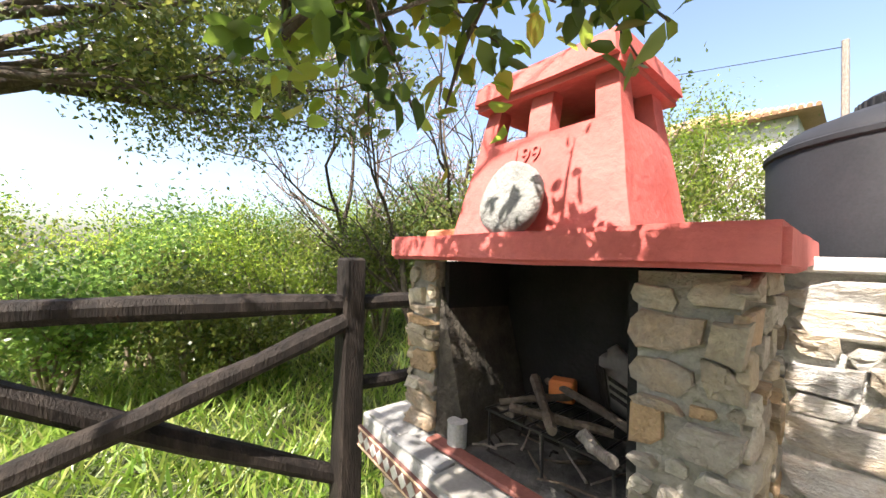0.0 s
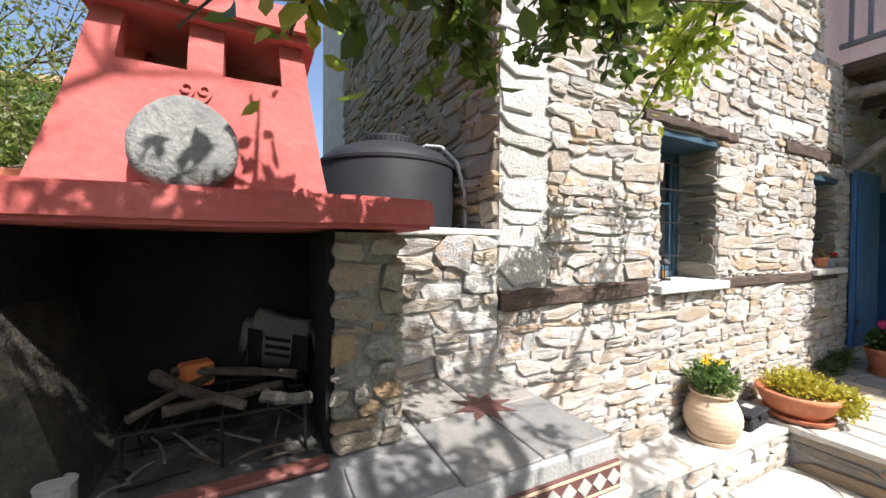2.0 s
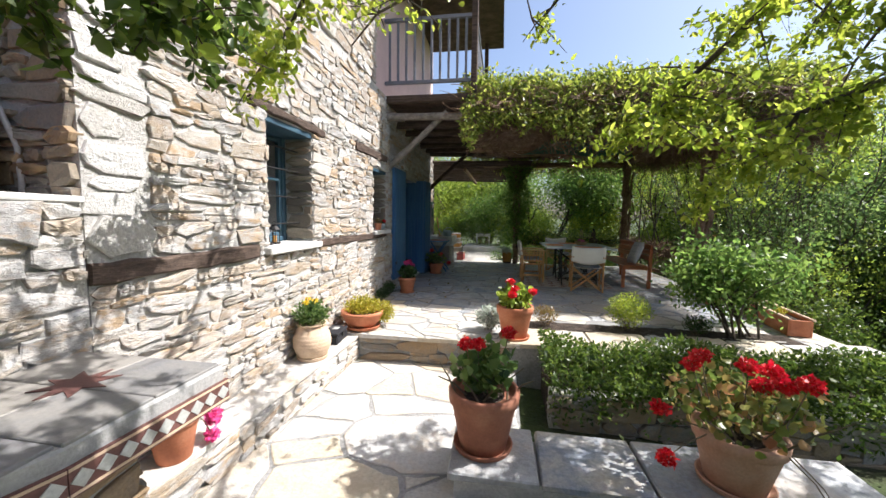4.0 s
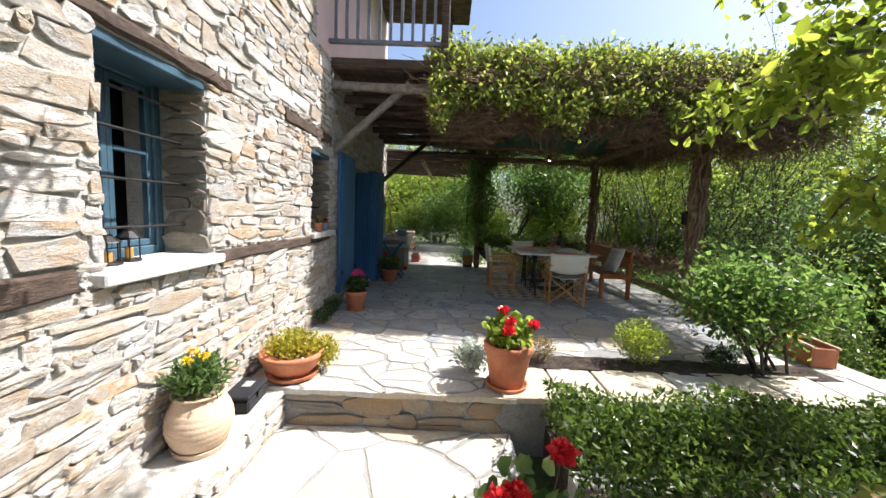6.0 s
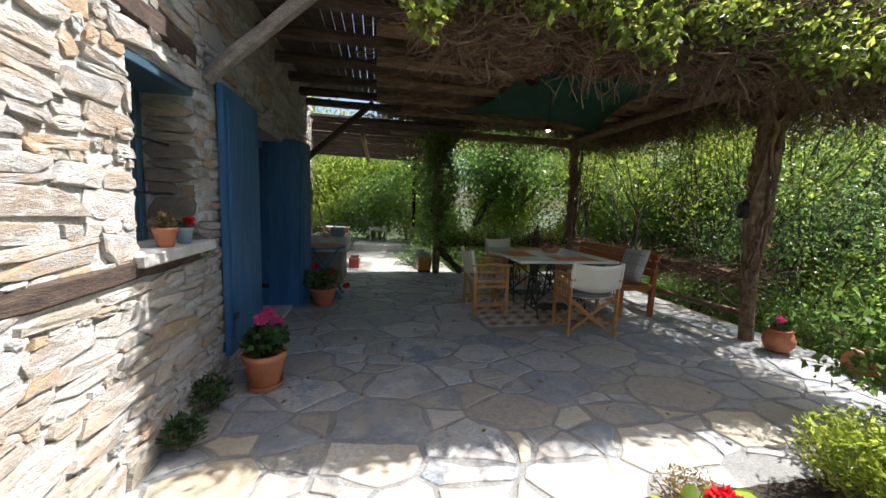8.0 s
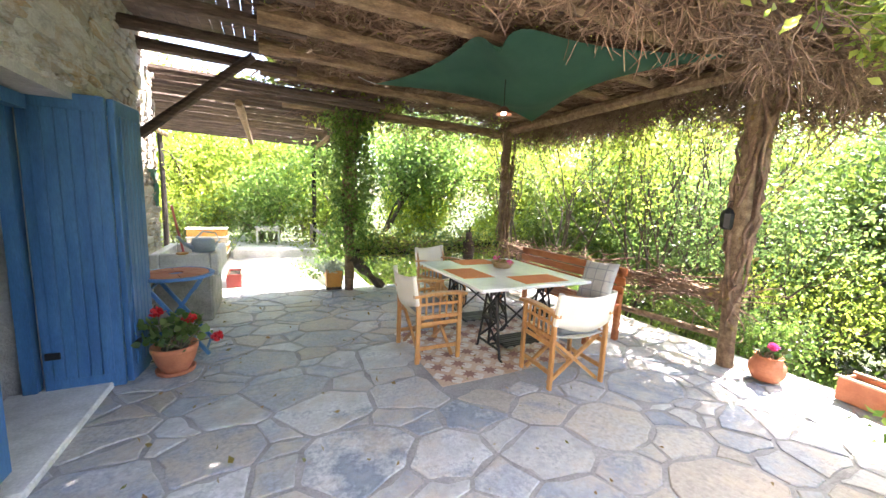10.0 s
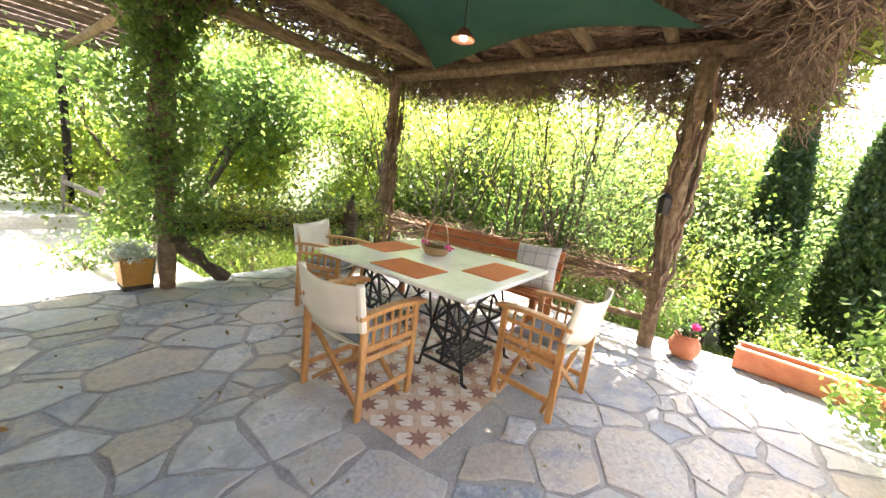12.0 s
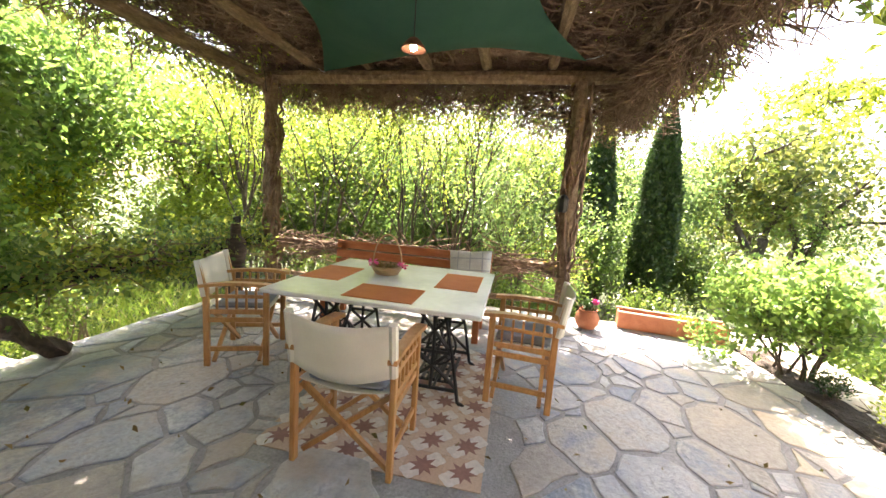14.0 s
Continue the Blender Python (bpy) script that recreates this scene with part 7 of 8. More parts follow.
flower_pot("terracotta pot of red geraniums on the terrace edge", (-1.98, -2.42, 0.018), 0.185, 0.34, TERRACOTTA, 601, plant=geranium(0.19, 0.22, 330, 0.055, 2, LEAF_FRESH, stray=((-0.17, 0.05, 0.50), (0.05, -0.02, 0.58))))
flower_pot("large brown terracotta pot with a tall red geranium", (-1.745, -0.74, -0.095), 0.205, 0.36, BROWNCLAY, 602, plant=geranium(0.2, 0.3, 230, 0.062, 1, LEAF_WOOD, stray=((0.1, 0.12, 0.66), (0.04, 0.06, 0.64))))
flower_pot("pale terracotta pot overflowing with red geraniums", (-3.05, -0.66, -0.095), 0.2, 0.3, PALETERRA, 603, plant=geranium(0.35, 0.36, 460, 0.046, 8, LEAF_MIXED, bloom_r=0.043, stray=((0.4, 0.16, 0.2), (-0.22, 0.3, 0.1), (-0.28, 0.28, 0.04), (0.42, 0.1, 0.42))))
flower_pot("wide terracotta bowl of yellow-green succulents", (-0.31, -2.45, 0.018), 0.235, 0.19, TERRACOTTA, 604, "bowl", succulent)
flower_pot("ribbed pale clay jar with yellow marigolds", (-0.175, -1.6, -0.015), 0.16, 0.32, PALECLAY, 605, "jar", marigold, group="")
flower_pot("terracotta pot of pink geraniums by the blue door", (-0.32, -4.35, 0.014), 0.14, 0.25, TERRACOTTA, 606, plant=geranium(0.15, 0.22, 320, 0.05, 4, LEAF_DARK, PETAL_PINK, 0.04))
flower_pot("wide terracotta bowl of straggling geraniums beside the door", (-0.42, -6.42, 0.014), 0.155, 0.22, TERRACOTTA, 607, "bowl", geranium(0.26, 0.26, 150, 0.06, 1, LEAF_WOOD, stray=((-0.28, -0.02, 0.24), (-0.1, 0.0, 0.42))))
flower_pot("small round terracotta pot with a sparse pink flower", (-4.93, -4.52, 0.014), 0.125, 0.22, TERRACOTTA, 608, "jar", geranium(0.1, 0.13, 90, 0.04, 0, LEAF_DARK, PETAL_PINK, 0.028, ((0.08, 0.05, 0.33),)), False)
flower_pot("terracotta pot of trailing pink petunias on the ledge", (-0.16, -0.22, -0.015), 0.12, 0.24, TERRACOTTA, 609, plant=geranium(0.12, 0.12, 220, 0.04, 6, LEAF_WOOD, PETAL_PINK, 0.035, ((-0.1, -0.16, 0.16), (-0.05, -0.2, 0.1), (0, -0.2, 0.2), (-0.1, -0.14, 0.05))), saucer=False)
flower_pot("small terracotta pot on the window sill", (-0.0, -3.86, 1.046), 0.055, 0.10, TERRACOTTA, 610, plant=geranium(0.05, 0.08, 40, 0.03, 0, LEAF_DRY), saucer=False)
flower_pot("small pale blue pot on the window sill", (-0.01, -4.02, 1.046), 0.048, 0.09, PALEBLUE, 611, plant=geranium(0.04, 0.05, 20, 0.02, 1, LEAF_DARK, PETAL_RED, 0.015), saucer=False, group="")
# square painted planter by the vine post
sq = thing("square_planter", "ochre and green painted square planter by the post", "planter", at=(-1.99, -8.72, 0.012))
for k, (a, b, m) in enumerate((((-0.13, -0.13), (0.13, -0.13), OCHRE), ((0.13, -0.13), (0.13, 0.13), OCHRE), ((0.13, 0.13), (-0.13, 0.13), OCHRE), ((-0.13, 0.13), (-0.13, -0.13), GREENPAINT))):
    pb = bmesh.new()
    mx, my = (a[0] + b[0]) / 2, (a[1] + b[1]) / 2
    pts = [(a[0] * 0.82, a[1] * 0.82, 0), (b[0] * 0.82, b[1] * 0.82, 0), (b[0], b[1], 0.29), (a[0], a[1], 0.29)]
    inner = [(p[0] - mx * 0.14, p[1] - my * 0.14, p[2]) for p in pts]
    v = [pb.verts.new(p) for p in pts] + [pb.verts.new(p) for p in inner]
    for f in ((0, 1, 2, 3), (4, 7, 6, 5), (0, 4, 5, 1), (1, 5, 6, 2), (2, 6, 7, 3), (3, 7, 4, 0)):
        pb.faces.new([v[i] for i in f])
    part("side_panel", pb, m, sq, "green painted side" if m is GREENPAINT else "ochre painted side")
part("soil", block(-0.11, 0.11, -0.11, 0.11, 0.0, 0.25), SOIL, sq)
nr = np.random.default_rng(612)
mesh_ob("leaves", leaf_mesh("leaves", cloud(nr, 500, (0.05, 0.05, 0.36), (0.2, 0.2, 0.12), 0.2), 0.05, nr, narrow=0.5), LEAF_SILVER, sq)


def trough(label, at, w, l, h, turn, mat, plant):
    t = thing("planter_trough", label, "planter", "long planters", at=at, turn=turn)
    for a, b, c, d in ((-w / 2, -w / 2 + 0.018, -l / 2, l / 2), (w / 2 - 0.018, w / 2, -l / 2, l / 2), (-w / 2 + 0.018, w / 2 - 0.018, -l / 2, -l / 2 + 0.018), (-w / 2 + 0.018, w / 2 - 0.018, l / 2 - 0.018, l / 2)):
        part("side_panel", block(a, b, c, d, 0, h, 0.004), mat, t)
    for s in (-1, 1):
        part("rim", block(s * w / 2 - 0.014, s * w / 2 + 0.014, -l / 2 - 0.014, l / 2 + 0.014, h + 0.001, h + 0.02, 0.005), PALECLAY, t, "paler worn rim")
    part("soil", block(-w / 2 + 0.019, w / 2 - 0.019, -l / 2 + 0.019, l / 2 - 0.019, 0.0, h - 0.03), SOIL, t)
    if plant:
        nr = np.random.default_rng(plant)
        mesh_ob("leaves", leaf_mesh("leaves", cloud(nr, 160, (0, l * 0.1, h + 0.01), (w * 0.3, l * 0.12, 0.04), 0.2), 0.03, nr), LEAF_YELLOW, t)
    return t


trough("long terracotta trough planter at the terrace edge", (-5.13, -3.6, 0.012), 0.22, 1.07, 0.18, -9, TERRACOTTA, 620)
trough("dark red trough planter by the back terrace", (-0.62, -9.55, -0.03), 0.2, 0.5, 0.2, 0, RED, 0)

# ---- things round the barbecue ----
fw = random.Random(44)
for i, (p, q, r, m) in enumerate((((-0.34, 1.28, 0.83), (-0.22, 1.0, 0.815), 0.016, BARK), ((-0.12, 1.34, 0.86), (-0.38, 1.1, 0.83), 0.018, BARK), ((-0.3, 1.05, 0.815), (-0.38, 0.93, 0.82), 0.02, GREYWOOD), ((-0.1, 1.2, 0.83), (-0.3, 1.36, 0.81), 0.014, BARK), ((-0.2, 0.95, 0.83), (-0.1, 1.3, 0.86), 0.016, BARK))):
    tagged(part("firewood", pole(p, q, r, r * 0.8, 7, 0.01, 0.15, 5, 700 + i), m), "dry split stick lying on the grill rack", "firewood", "firewood on the grill")
for i in range(26):
    a = (fw.uniform(-0.37, -0.05), fw.uniform(0.93, 1.38))
    d = fw.uniform(0, 6.28)
    ln = fw.uniform(0.08, 0.2)
    tagged(part("kindling", pole((a[0], a[1], 0.663), (max(-0.4, min(-0.05, a[0] + ln * math.cos(d))), max(0.92, min(1.39, a[1] + ln * math.sin(d))), 0.667 + fw.uniform(0, 0.04)), 0.005, 0.003, 5, 0.01, 0.1, 3, 720 + i), fw.choice((BARK, GREYWOOD, DARKWOOD))), "thin charred stick among the ashes", "kindling", "kindling in the hearth")
bagm = worn(subdivided_box(-0.06, 0.06, -0.13, 0.13, -0.10, 0.10, 0.05, 0.04), 0.02, 5, 9)
bag = part("charcoal_bag", bagm, mottled("printed_paper", [(0.10, 0.09, 0.075), (0.19, 0.17, 0.14)], 5, 60, 0.8, 0.5, 0.01), None, "", True)
bag.matrix_basis = Matrix.Translation((-0.1, 0.99, 0.915)) @ pose(0, 0, 0, 10, -18, -25)
tagged(bag, "crumpled paper charcoal bag with dark print", "bag")
for k, u in enumerate((-0.08, 0.06)):
    part("print_bar", block(-0.068, -0.064, u - 0.02, u + 0.025, -0.085, 0.085, 0.002), DARKWOOD, bag)
for k in range(3):
    part("print_bar", block(-0.067, -0.063, -0.05, 0.03, 0.05 - k * 0.03, 0.062 - k * 0.03), DARKWOOD, bag)
tub = part("orange_box", block(-0.035, 0.035, -0.045, 0.045, 0, 0.075, 0.008), ORANGE)
tub.matrix_basis = Matrix.Translation((-0.09, 1.24, 0.805)) @ pose(0, 0, 0, 0, 0, 20)
tagged(tub, "small orange carton on the grill rack", "box")
jar = part("tin_can", lathe([(0.03, 0), (0.034, 0.004), (0.034, 0.085), (0.036, 0.09), (0.03, 0.092)], 18), CONCRETE)
jar.matrix_basis = Matrix.Translation((-0.415, 1.45, 0.656))
tagged(jar, "dull grey tin can at the hearth edge", "tin can")
brk = part("brick", block(-0.04, 0.04, -0.09, 0.09, 0, 0.035, 0.006, 0.003), TERRACOTTA)
brk.matrix_basis = Matrix.Translation((-0.32, 1.62, 1.387)) @ pose(0, 0, 0, 0, 0, 12)
tagged(brk, "loose red brick lying on the hood slab", "brick")
# small figures carved in the chimney front
num = bpy.data.curves.new("numerals", "FONT")
num.body, num.size, num.extrude, num.align_x = "199", 0.075, 0.0015, "CENTER"
no = new("numerals", num)
dep = bpy.context.evaluated_depsgraph_get()
nm = bpy.data.meshes.new_from_object(no.evaluated_get(dep))
bpy.data.objects.remove(no)
nob = mesh_ob("numerals", nm, RED, bbq, "faint date scratched in the plaster")
nob.matrix_basis = Matrix.Translation((-0.372, 1.22, 1.615 + DZ)) @ pose(0, 0, 0, 80.5, 0, -90)

# box on the ledge, lanterns in the window
bx = thing("black_case", "black plastic cable box on the ledge", "box", at=(-0.17, -2.05, -0.014), turn=4)
part("case", block(-0.085, 0.085, -0.14, 0.14, 0, 0.085, 0.012), PLASTIC, bx)
part("lid", block(-0.088, 0.088, -0.143, 0.143, 0.087, 0.115, 0.008), PLASTIC, bx)
part("label_plate", block(-0.03, 0.03, -0.08, 0.0, 0.1155, 0.117), CONCRETE, bx, "pale paper label")
part("latch", block(-0.097, -0.086, -0.03, 0.03, 0.06, 0.1), IRON, bx)


def lantern(at, h, r, group):
    l = thing("lantern", "small black metal candle lantern on the sill", "lantern", group, at=at)
    part("base", lathe([(r, 0), (r * 1.05, 0.006), (r, 0.014), (r * 0.7, 0.016)], 8), IRON, l)
    for k in range(4):
        a = math.pi / 4 + k * math.pi / 2
        part("upright", add_tube(bmesh.new(), [(r * 0.85 * math.cos(a), r * 0.85 * math.sin(a), 0.014), (r * 0.85 * math.cos(a), r * 0.85 * math.sin(a), h * 0.68)], 0.004, 5), IRON, l)
    part("candle", lathe([(r * 0.35, 0.016), (r * 0.36, 0.02), (r * 0.36, h * 0.4), (0.0, h * 0.41)], 12), OCHRE, l, "yellow candle")
    part("roof", lathe([(r * 1.05, h * 0.68), (r, h * 0.71), (r * 0.5, h * 0.84), (r * 0.42, h * 0.86), (r * 0.42, h * 0.92), (0.0, h * 0.95)], 8), IRON, l)
    part("ring", add_tube(bmesh.new(), [(0.018 * math.cos(a), 0, h + 0.018 * math.sin(a) - 0.004) for a in [k * 0.5236 for k in range(13)]], 0.002, 5), IRON, l)


lantern((0.12, -1.42, 1.005), 0.16, 0.055, "lanterns in the window")
lantern((0.14, -1.56, 1.005), 0.18, 0.05, "lanterns in the window")

# ---- sink corner ----
sink = thing("stone_sink", "weathered white marble sink on a stone base", "sink", at=(-0.31, -8.02, 0.012))
part("base", block(-0.24, 0.3, -0.46, 0.38, 0, 0.51, 0.02, 0.01), PIER_MORTAR, sink, "rough mortared stone base")
sb2 = bmesh.new()
for a, b, c, d, e, f in ((-0.3, 0.3, -0.5, 0.42, 0.602, 0.66), (-0.3, -0.22, -0.5, 0.42, 0.661, 0.84), (0.22, 0.3, -0.5, 0.42, 0.661, 0.84), (-0.219, 0.219, -0.5, -0.43, 0.661, 0.84), (-0.219, 0.219, 0.35, 0.42, 0.661, 0.84)):
    slab(sb2, a, b, c, d, e - 0.09, f - 0.09, 0.012)
part("basin", sb2, OLDMARBLE, sink, "thick chipped marble basin")
wc = thing("watering_can", "light blue metal watering can on the sink", "watering can", at=(-0.46, -7.75, 0.762), turn=35)
wc.scale = (1.45, 1.45, 1.3)
part("body", lathe([(0.06, 0), (0.075, 0.005), (0.075, 0.09), (0.065, 0.11), (0.05, 0.112)], 20), PALEBLUE, wc, "", True)
part("spout", add_tube(bmesh.new(), [(0.06, 0, 0.03), (0.12, 0, 0.07), (0.17, 0, 0.14)], [0.018, 0.013, 0.01], 8), PALEBLUE, wc)
part("handle", add_tube(bmesh.new(), [(-0.07, 0, 0.04), (-0.12, 0, 0.09), (-0.09, 0, 0.15), (0.0, 0, 0.17), (0.05, 0, 0.12)], 0.008, 7), PALEBLUE, wc)
dish = part("soap_dish", lathe([(0.03, 0), (0.05, 0.005), (0.055, 0.02), (0.045, 0.018)], 16), OCHRE)
dish.matrix_basis = Matrix.Translation((-0.3, -7.56, 0.762))
tagged(dish, "small yellow dish on the sink edge", "dish")
bistro = thing("bistro_table", "round blue folding table with terracotta tile top", "table", at=(-0.37, -6.86, 0))
part("rim", lathe([(0.27, 0.685), (0.285, 0.69), (0.285, 0.71), (0.27, 0.716), (0.25, 0.712), (0.25, 0.69)], 36), BLUE, bistro)
part("underside", lathe([(0.0, 0.684), (0.255, 0.684), (0.255, 0.70), (0.0, 0.701)], 30), BLUE, bistro)
for k in range(10):
    a0, a1 = 2 * math.pi * k / 10 + 0.02, 2 * math.pi * (k + 1) / 10 - 0.02
    part("tile", prism([(0.06 * math.cos(a0), 0.06 * math.sin(a0)), (0.243 * math.cos(a0), 0.243 * math.sin(a0)), (0.243 * math.cos((a0 + a1) / 2), 0.243 * math.sin((a0 + a1) / 2)), (0.243 * math.cos(a1), 0.243 * math.sin(a1)), (0.06 * math.cos(a1), 0.06 * math.sin(a1))], 0.703, 0.714), TERRACOTTA, bistro)
for s in (-1, 1):
    for t in (-1, 1):
        part("leg", add_tube(bmesh.new(), [(s * 0.24, t * 0.17, 0.012), (-s * 0.2, t * 0.17, 0.68)], 0.014, 4, square=True), BLUE, bistro)
for x, z in ((-0.22, 0.05), (0.22, 0.05), (-0.16, 0.6), (0.16, 0.6)):
    part("stretcher", add_tube(bmesh.new(), [(x, -0.17, z), (x, 0.17, z)], 0.011, 6), BLUE, bistro)
for i, (x, y, turn) in enumerate(((-0.2, -6.62, 20), (-0.28, -6.66, 34))):
    sh = subdivided_box(-0.12, 0.12, -0.042, 0.042, 0, 0.055, 0.04, 0.02)
    for v in sh.verts:
        v.co.z *= 1.0 if v.co.x < 0 else 0.7
        v.co.y *= 1 - 0.25 * max(0, v.co.x / 0.12)
    ob = part("garden_shoe", sh, GREYPIPE if i else DARKWOOD, None, "", True)
    ob.matrix_basis = Matrix.Translation((x, y, 0.014)) @ pose(0, 0, 0, 0, 0, turn)
    tagged(ob, "worn grey garden clog by the wall", "shoe", "pair of garden shoes")
# broom and hanging cloth at the wall end
br = thing("broom", "red-handled broom leaning on the wall end", "broom", at=(-0.1, -8.5, -0.02))
part("handle", add_tube(bmesh.new(), [(-0.12, -0.12, 0.1), (0.0, 0.25, 1.25)], 0.012, 7), RED, br)
part("brush", block(-0.2, -0.04, -0.16, -0.08, 0.0, 0.1, 0.02), BLUE, br)
cl = bmesh.new()
g = [[cl.verts.new((-0.03 - 0.02 * math.sin(5 * j + i), -8.02 + 0.05 * i * (1 - 0.1 * j), 1.62 - 0.055 * j)) for j in range(8)] for i in range(6)]
for i in range(5):
    for j in range(7):
        cl.faces.new((g[i][j], g[i + 1][j], g[i + 1][j + 1], g[i][j + 1]))
bmesh.ops.solidify(cl, geom=list(cl.faces), thickness=0.006)
tagged(part("hanging_cloth", cl, mottled("green_cloth", [(0.12, 0.28, 0.24), (0.18, 0.36, 0.31)], 6, 120, 0.9, 0.3), None, "", True), "pale green cloth hanging on the wall", "cloth")

# ---- back terrace ----
steps = thing("stone_steps", "short flight of ochre stone steps by the back terrace", "steps", kind="structure", at=(0.0, -11.9, -0.03))
for i in range(4):
    part("step", block(-0.33, 0.36, -0.12 - 0.2 * (3 - i), 0.12, 0.17 * i, 0.17 * (i + 1) - 0.03, 0.012, 0.006), OCHRE if i % 2 else ROUGHCAST, steps)
    part("tread", block(-0.35, 0.38, -0.13 - 0.2 * (3 - i), 0.13, 0.17 * (i + 1) - 0.028, 0.17 * (i + 1), 0.006), WHITEWASH, steps)
plat = setting(part("platform", block(-2.4, -0.42, -13.6, -12.0, -0.4, 0.16, 0.02), WHITEWASH), "low whitewashed platform behind the terrace", "platform")
wt = thing("white_table", "small white wooden table on the platform", "table", at=(-1.11, -13.0, 0.162))
part("tabletop", block(-0.29, 0.29, -0.2, 0.2, 0.40, 0.43, 0.006), MARBLE, wt)
part("apron", block(-0.26, 0.26, -0.17, 0.17, 0.32, 0.398, 0.005), MARBLE, wt)
for sx in (-1, 1):
    for sy in (-1, 1):
        part("leg", block(sx * 0.24 - 0.02, sx * 0.24 + 0.02, sy * 0.15 - 0.02, sy * 0.15 + 0.02, 0, 0.319, 0.004), MARBLE, wt)
wf = thing("white_fence", "low weathered rail fence beside the back terrace", "fence", at=(0, 0, 0))
part("rail", pole((-2.05, -12.2, 0.62), (-2.3, -9.2, 0.5), 0.035, 0.035, 7, 0.02, 0.05, 6, 801), GREYWOOD, wf)
part("rail", pole((-2.05, -12.2, 0.3), (-2.3, -9.2, 0.22), 0.03, 0.03, 7, 0.02, 0.05, 6, 802), GREYWOOD, wf)
for y in (-12.2, -10.7, -9.2):
    part("post", pole((-2.05 - (y + 12.2) * 0.083, y, -0.1), (-2.05 - (y + 12.2) * 0.083, y, 0.72), 0.04, 0.035, 7, 0.01, 0.06, 4, 810 + int(-y)), GREYWOOD, wf)

# ---- on the table ----
basket = thing("basket", "wicker basket with tall handle and pink ribbons on the table", "basket", at=(-3.42, -6.36, 0.721))
part("bowl", lathe([(0.08, 0.0), (0.085, 0.004), (0.105, 0.03), (0.12, 0.062), (0.124, 0.068), (0.118, 0.07), (0.1, 0.035), (0.08, 0.01)], 28, 0.003), WICKER, basket)
for k in range(4):
    part("weave_ring", add_tube(bmesh.new(), [((0.09 + 0.011 * k) * math.cos(a), (0.09 + 0.011 * k) * math.sin(a), 0.01 + 0.018 * k) for a in [i * 2 * math.pi / 24 for i in range(25)]], 0.006, 5), WICKER, basket)
part("handle", add_tube(bmesh.new(), [(0.03 * math.sin(6 * a) * 0, 0.118 * math.cos(a), 0.06 + 0.25 * math.sin(a)) for a in [i * math.pi / 16 for i in range(17)]], 0.006, 6), WICKER, basket)
nr = np.random.default_rng(630)
for s in (-1, 1):
    bloom_heads(basket, [(0.0, s * 0.118, 0.075)], 0.028, 30, PETAL_PINK, nr, "ribbon", 0.03)
mesh_ob("dried_contents", leaf_mesh("dried_contents", cloud(nr, 260, (0, 0, 0.06), (0.09, 0.09, 0.025), 0.1), 0.03, nr), LEAF_DRY, basket)

# wooden figure-like post by the corner, built as a plain turned shape
fig = part("wooden_figure", lathe([(0.07, 0.0), (0.08, 0.01), (0.075, 0.3), (0.09, 0.5), (0.11, 0.62), (0.1, 0.72), (0.05, 0.78), (0.055, 0.84), (0.045, 0.9), (0.0, 0.91)], 18), OLDBEAM, None, "", True)
fig.matrix_basis = Matrix.Translation((-4.12, -8.33, 0.012))
tagged(fig, "dark carved wooden garden statue by the corner post", "statue")
sign = part("small_sign", block(-0.09, 0.09, -0.012, 0.012, 0.0, 0.07, 0.006), DARKWOOD)
sign.matrix_basis = Matrix.Translation((-4.12, -8.31, 0.923)) @ pose(0, 0, 0, 0, -12, 60)
tagged(sign, "small dark wooden board on the carved statue", "sign")
ll = thing("wall_lantern", "dark metal lantern hanging on the log post", "lantern", at=(-4.82, -4.93, 1.28))
part("cage", lathe([(0.04, 0.0), (0.055, 0.02), (0.06, 0.14), (0.04, 0.17), (0.015, 0.19), (0.0, 0.2)], 8), IRON, ll)
part("hook", add_tube(bmesh.new(), [(0, 0, 0.2), (0, 0, 0.25), (-0.06, 0.05, 0.27)], 0.004, 5), IRON, ll)

# fallen leaves and petals on the terrace
fr = random.Random(66)
nr = np.random.default_rng(66)
lit = np.array([(fr.uniform(-3.5, -0.3), fr.uniform(-8.3, -3.6), 0.022) for _ in range(150)])
fallen = mesh_ob("fallen_leaves", leaf_mesh("fallen_leaves", lit, 0.045, nr, droop=0.0, narrow=0.5, outward=np.tile(np.array([[0, 0, -0.0]]), (150, 1))), LEAF_DRY)
tagged(fallen, "scattered dry fallen leaves on the paving", "leaves", kind="stuff")

# ---- house on the slope ----
fh = thing("village_house", "whitewashed stone house with clay-tiled roof uphill", "house", at=(13.0, 2.6, 2.4))
part("wall", block(-3, 3, -1.1, 3.6, -2.5, 2.35), WHITEWASH, fh)
rf = bmesh.new()
v = [rf.verts.new(p) for p in ((-3.4, -1.5, 2.3), (-3.4, 4.0, 2.3), (3.4, 4.0, 2.3), (3.4, -1.5, 2.3), (-1.2, 1.25, 3.2), (1.2, 1.25, 3.2))]
for f in ((0, 1, 4), (1, 2, 5, 4), (2, 3, 5), (3, 0, 4, 5), (0, 3, 2, 1)):
    rf.faces.new([v[i] for i in f])
rfo = part("roof", rf, ROOFTILE, fh)
for i in range(40):
    y = -1.45 + i * 0.138
    f = 1 - abs(y - 1.25) / 2.75
    part("roof_tile", add_tube(bmesh.new(), [(-3.42, y, 2.33), (-3.4 + 2.2 * max(0.03, f), y, 2.33 + 1.0 * max(0.03, f))], 0.05, 6), ROOFTILE, rfo)
# Dark panel painted as the shade inside the far window.
part("window", block(-3.03, -2.99, 0.4, 1.1, 0.4, 1.4), ROOM_SHADE, fh)
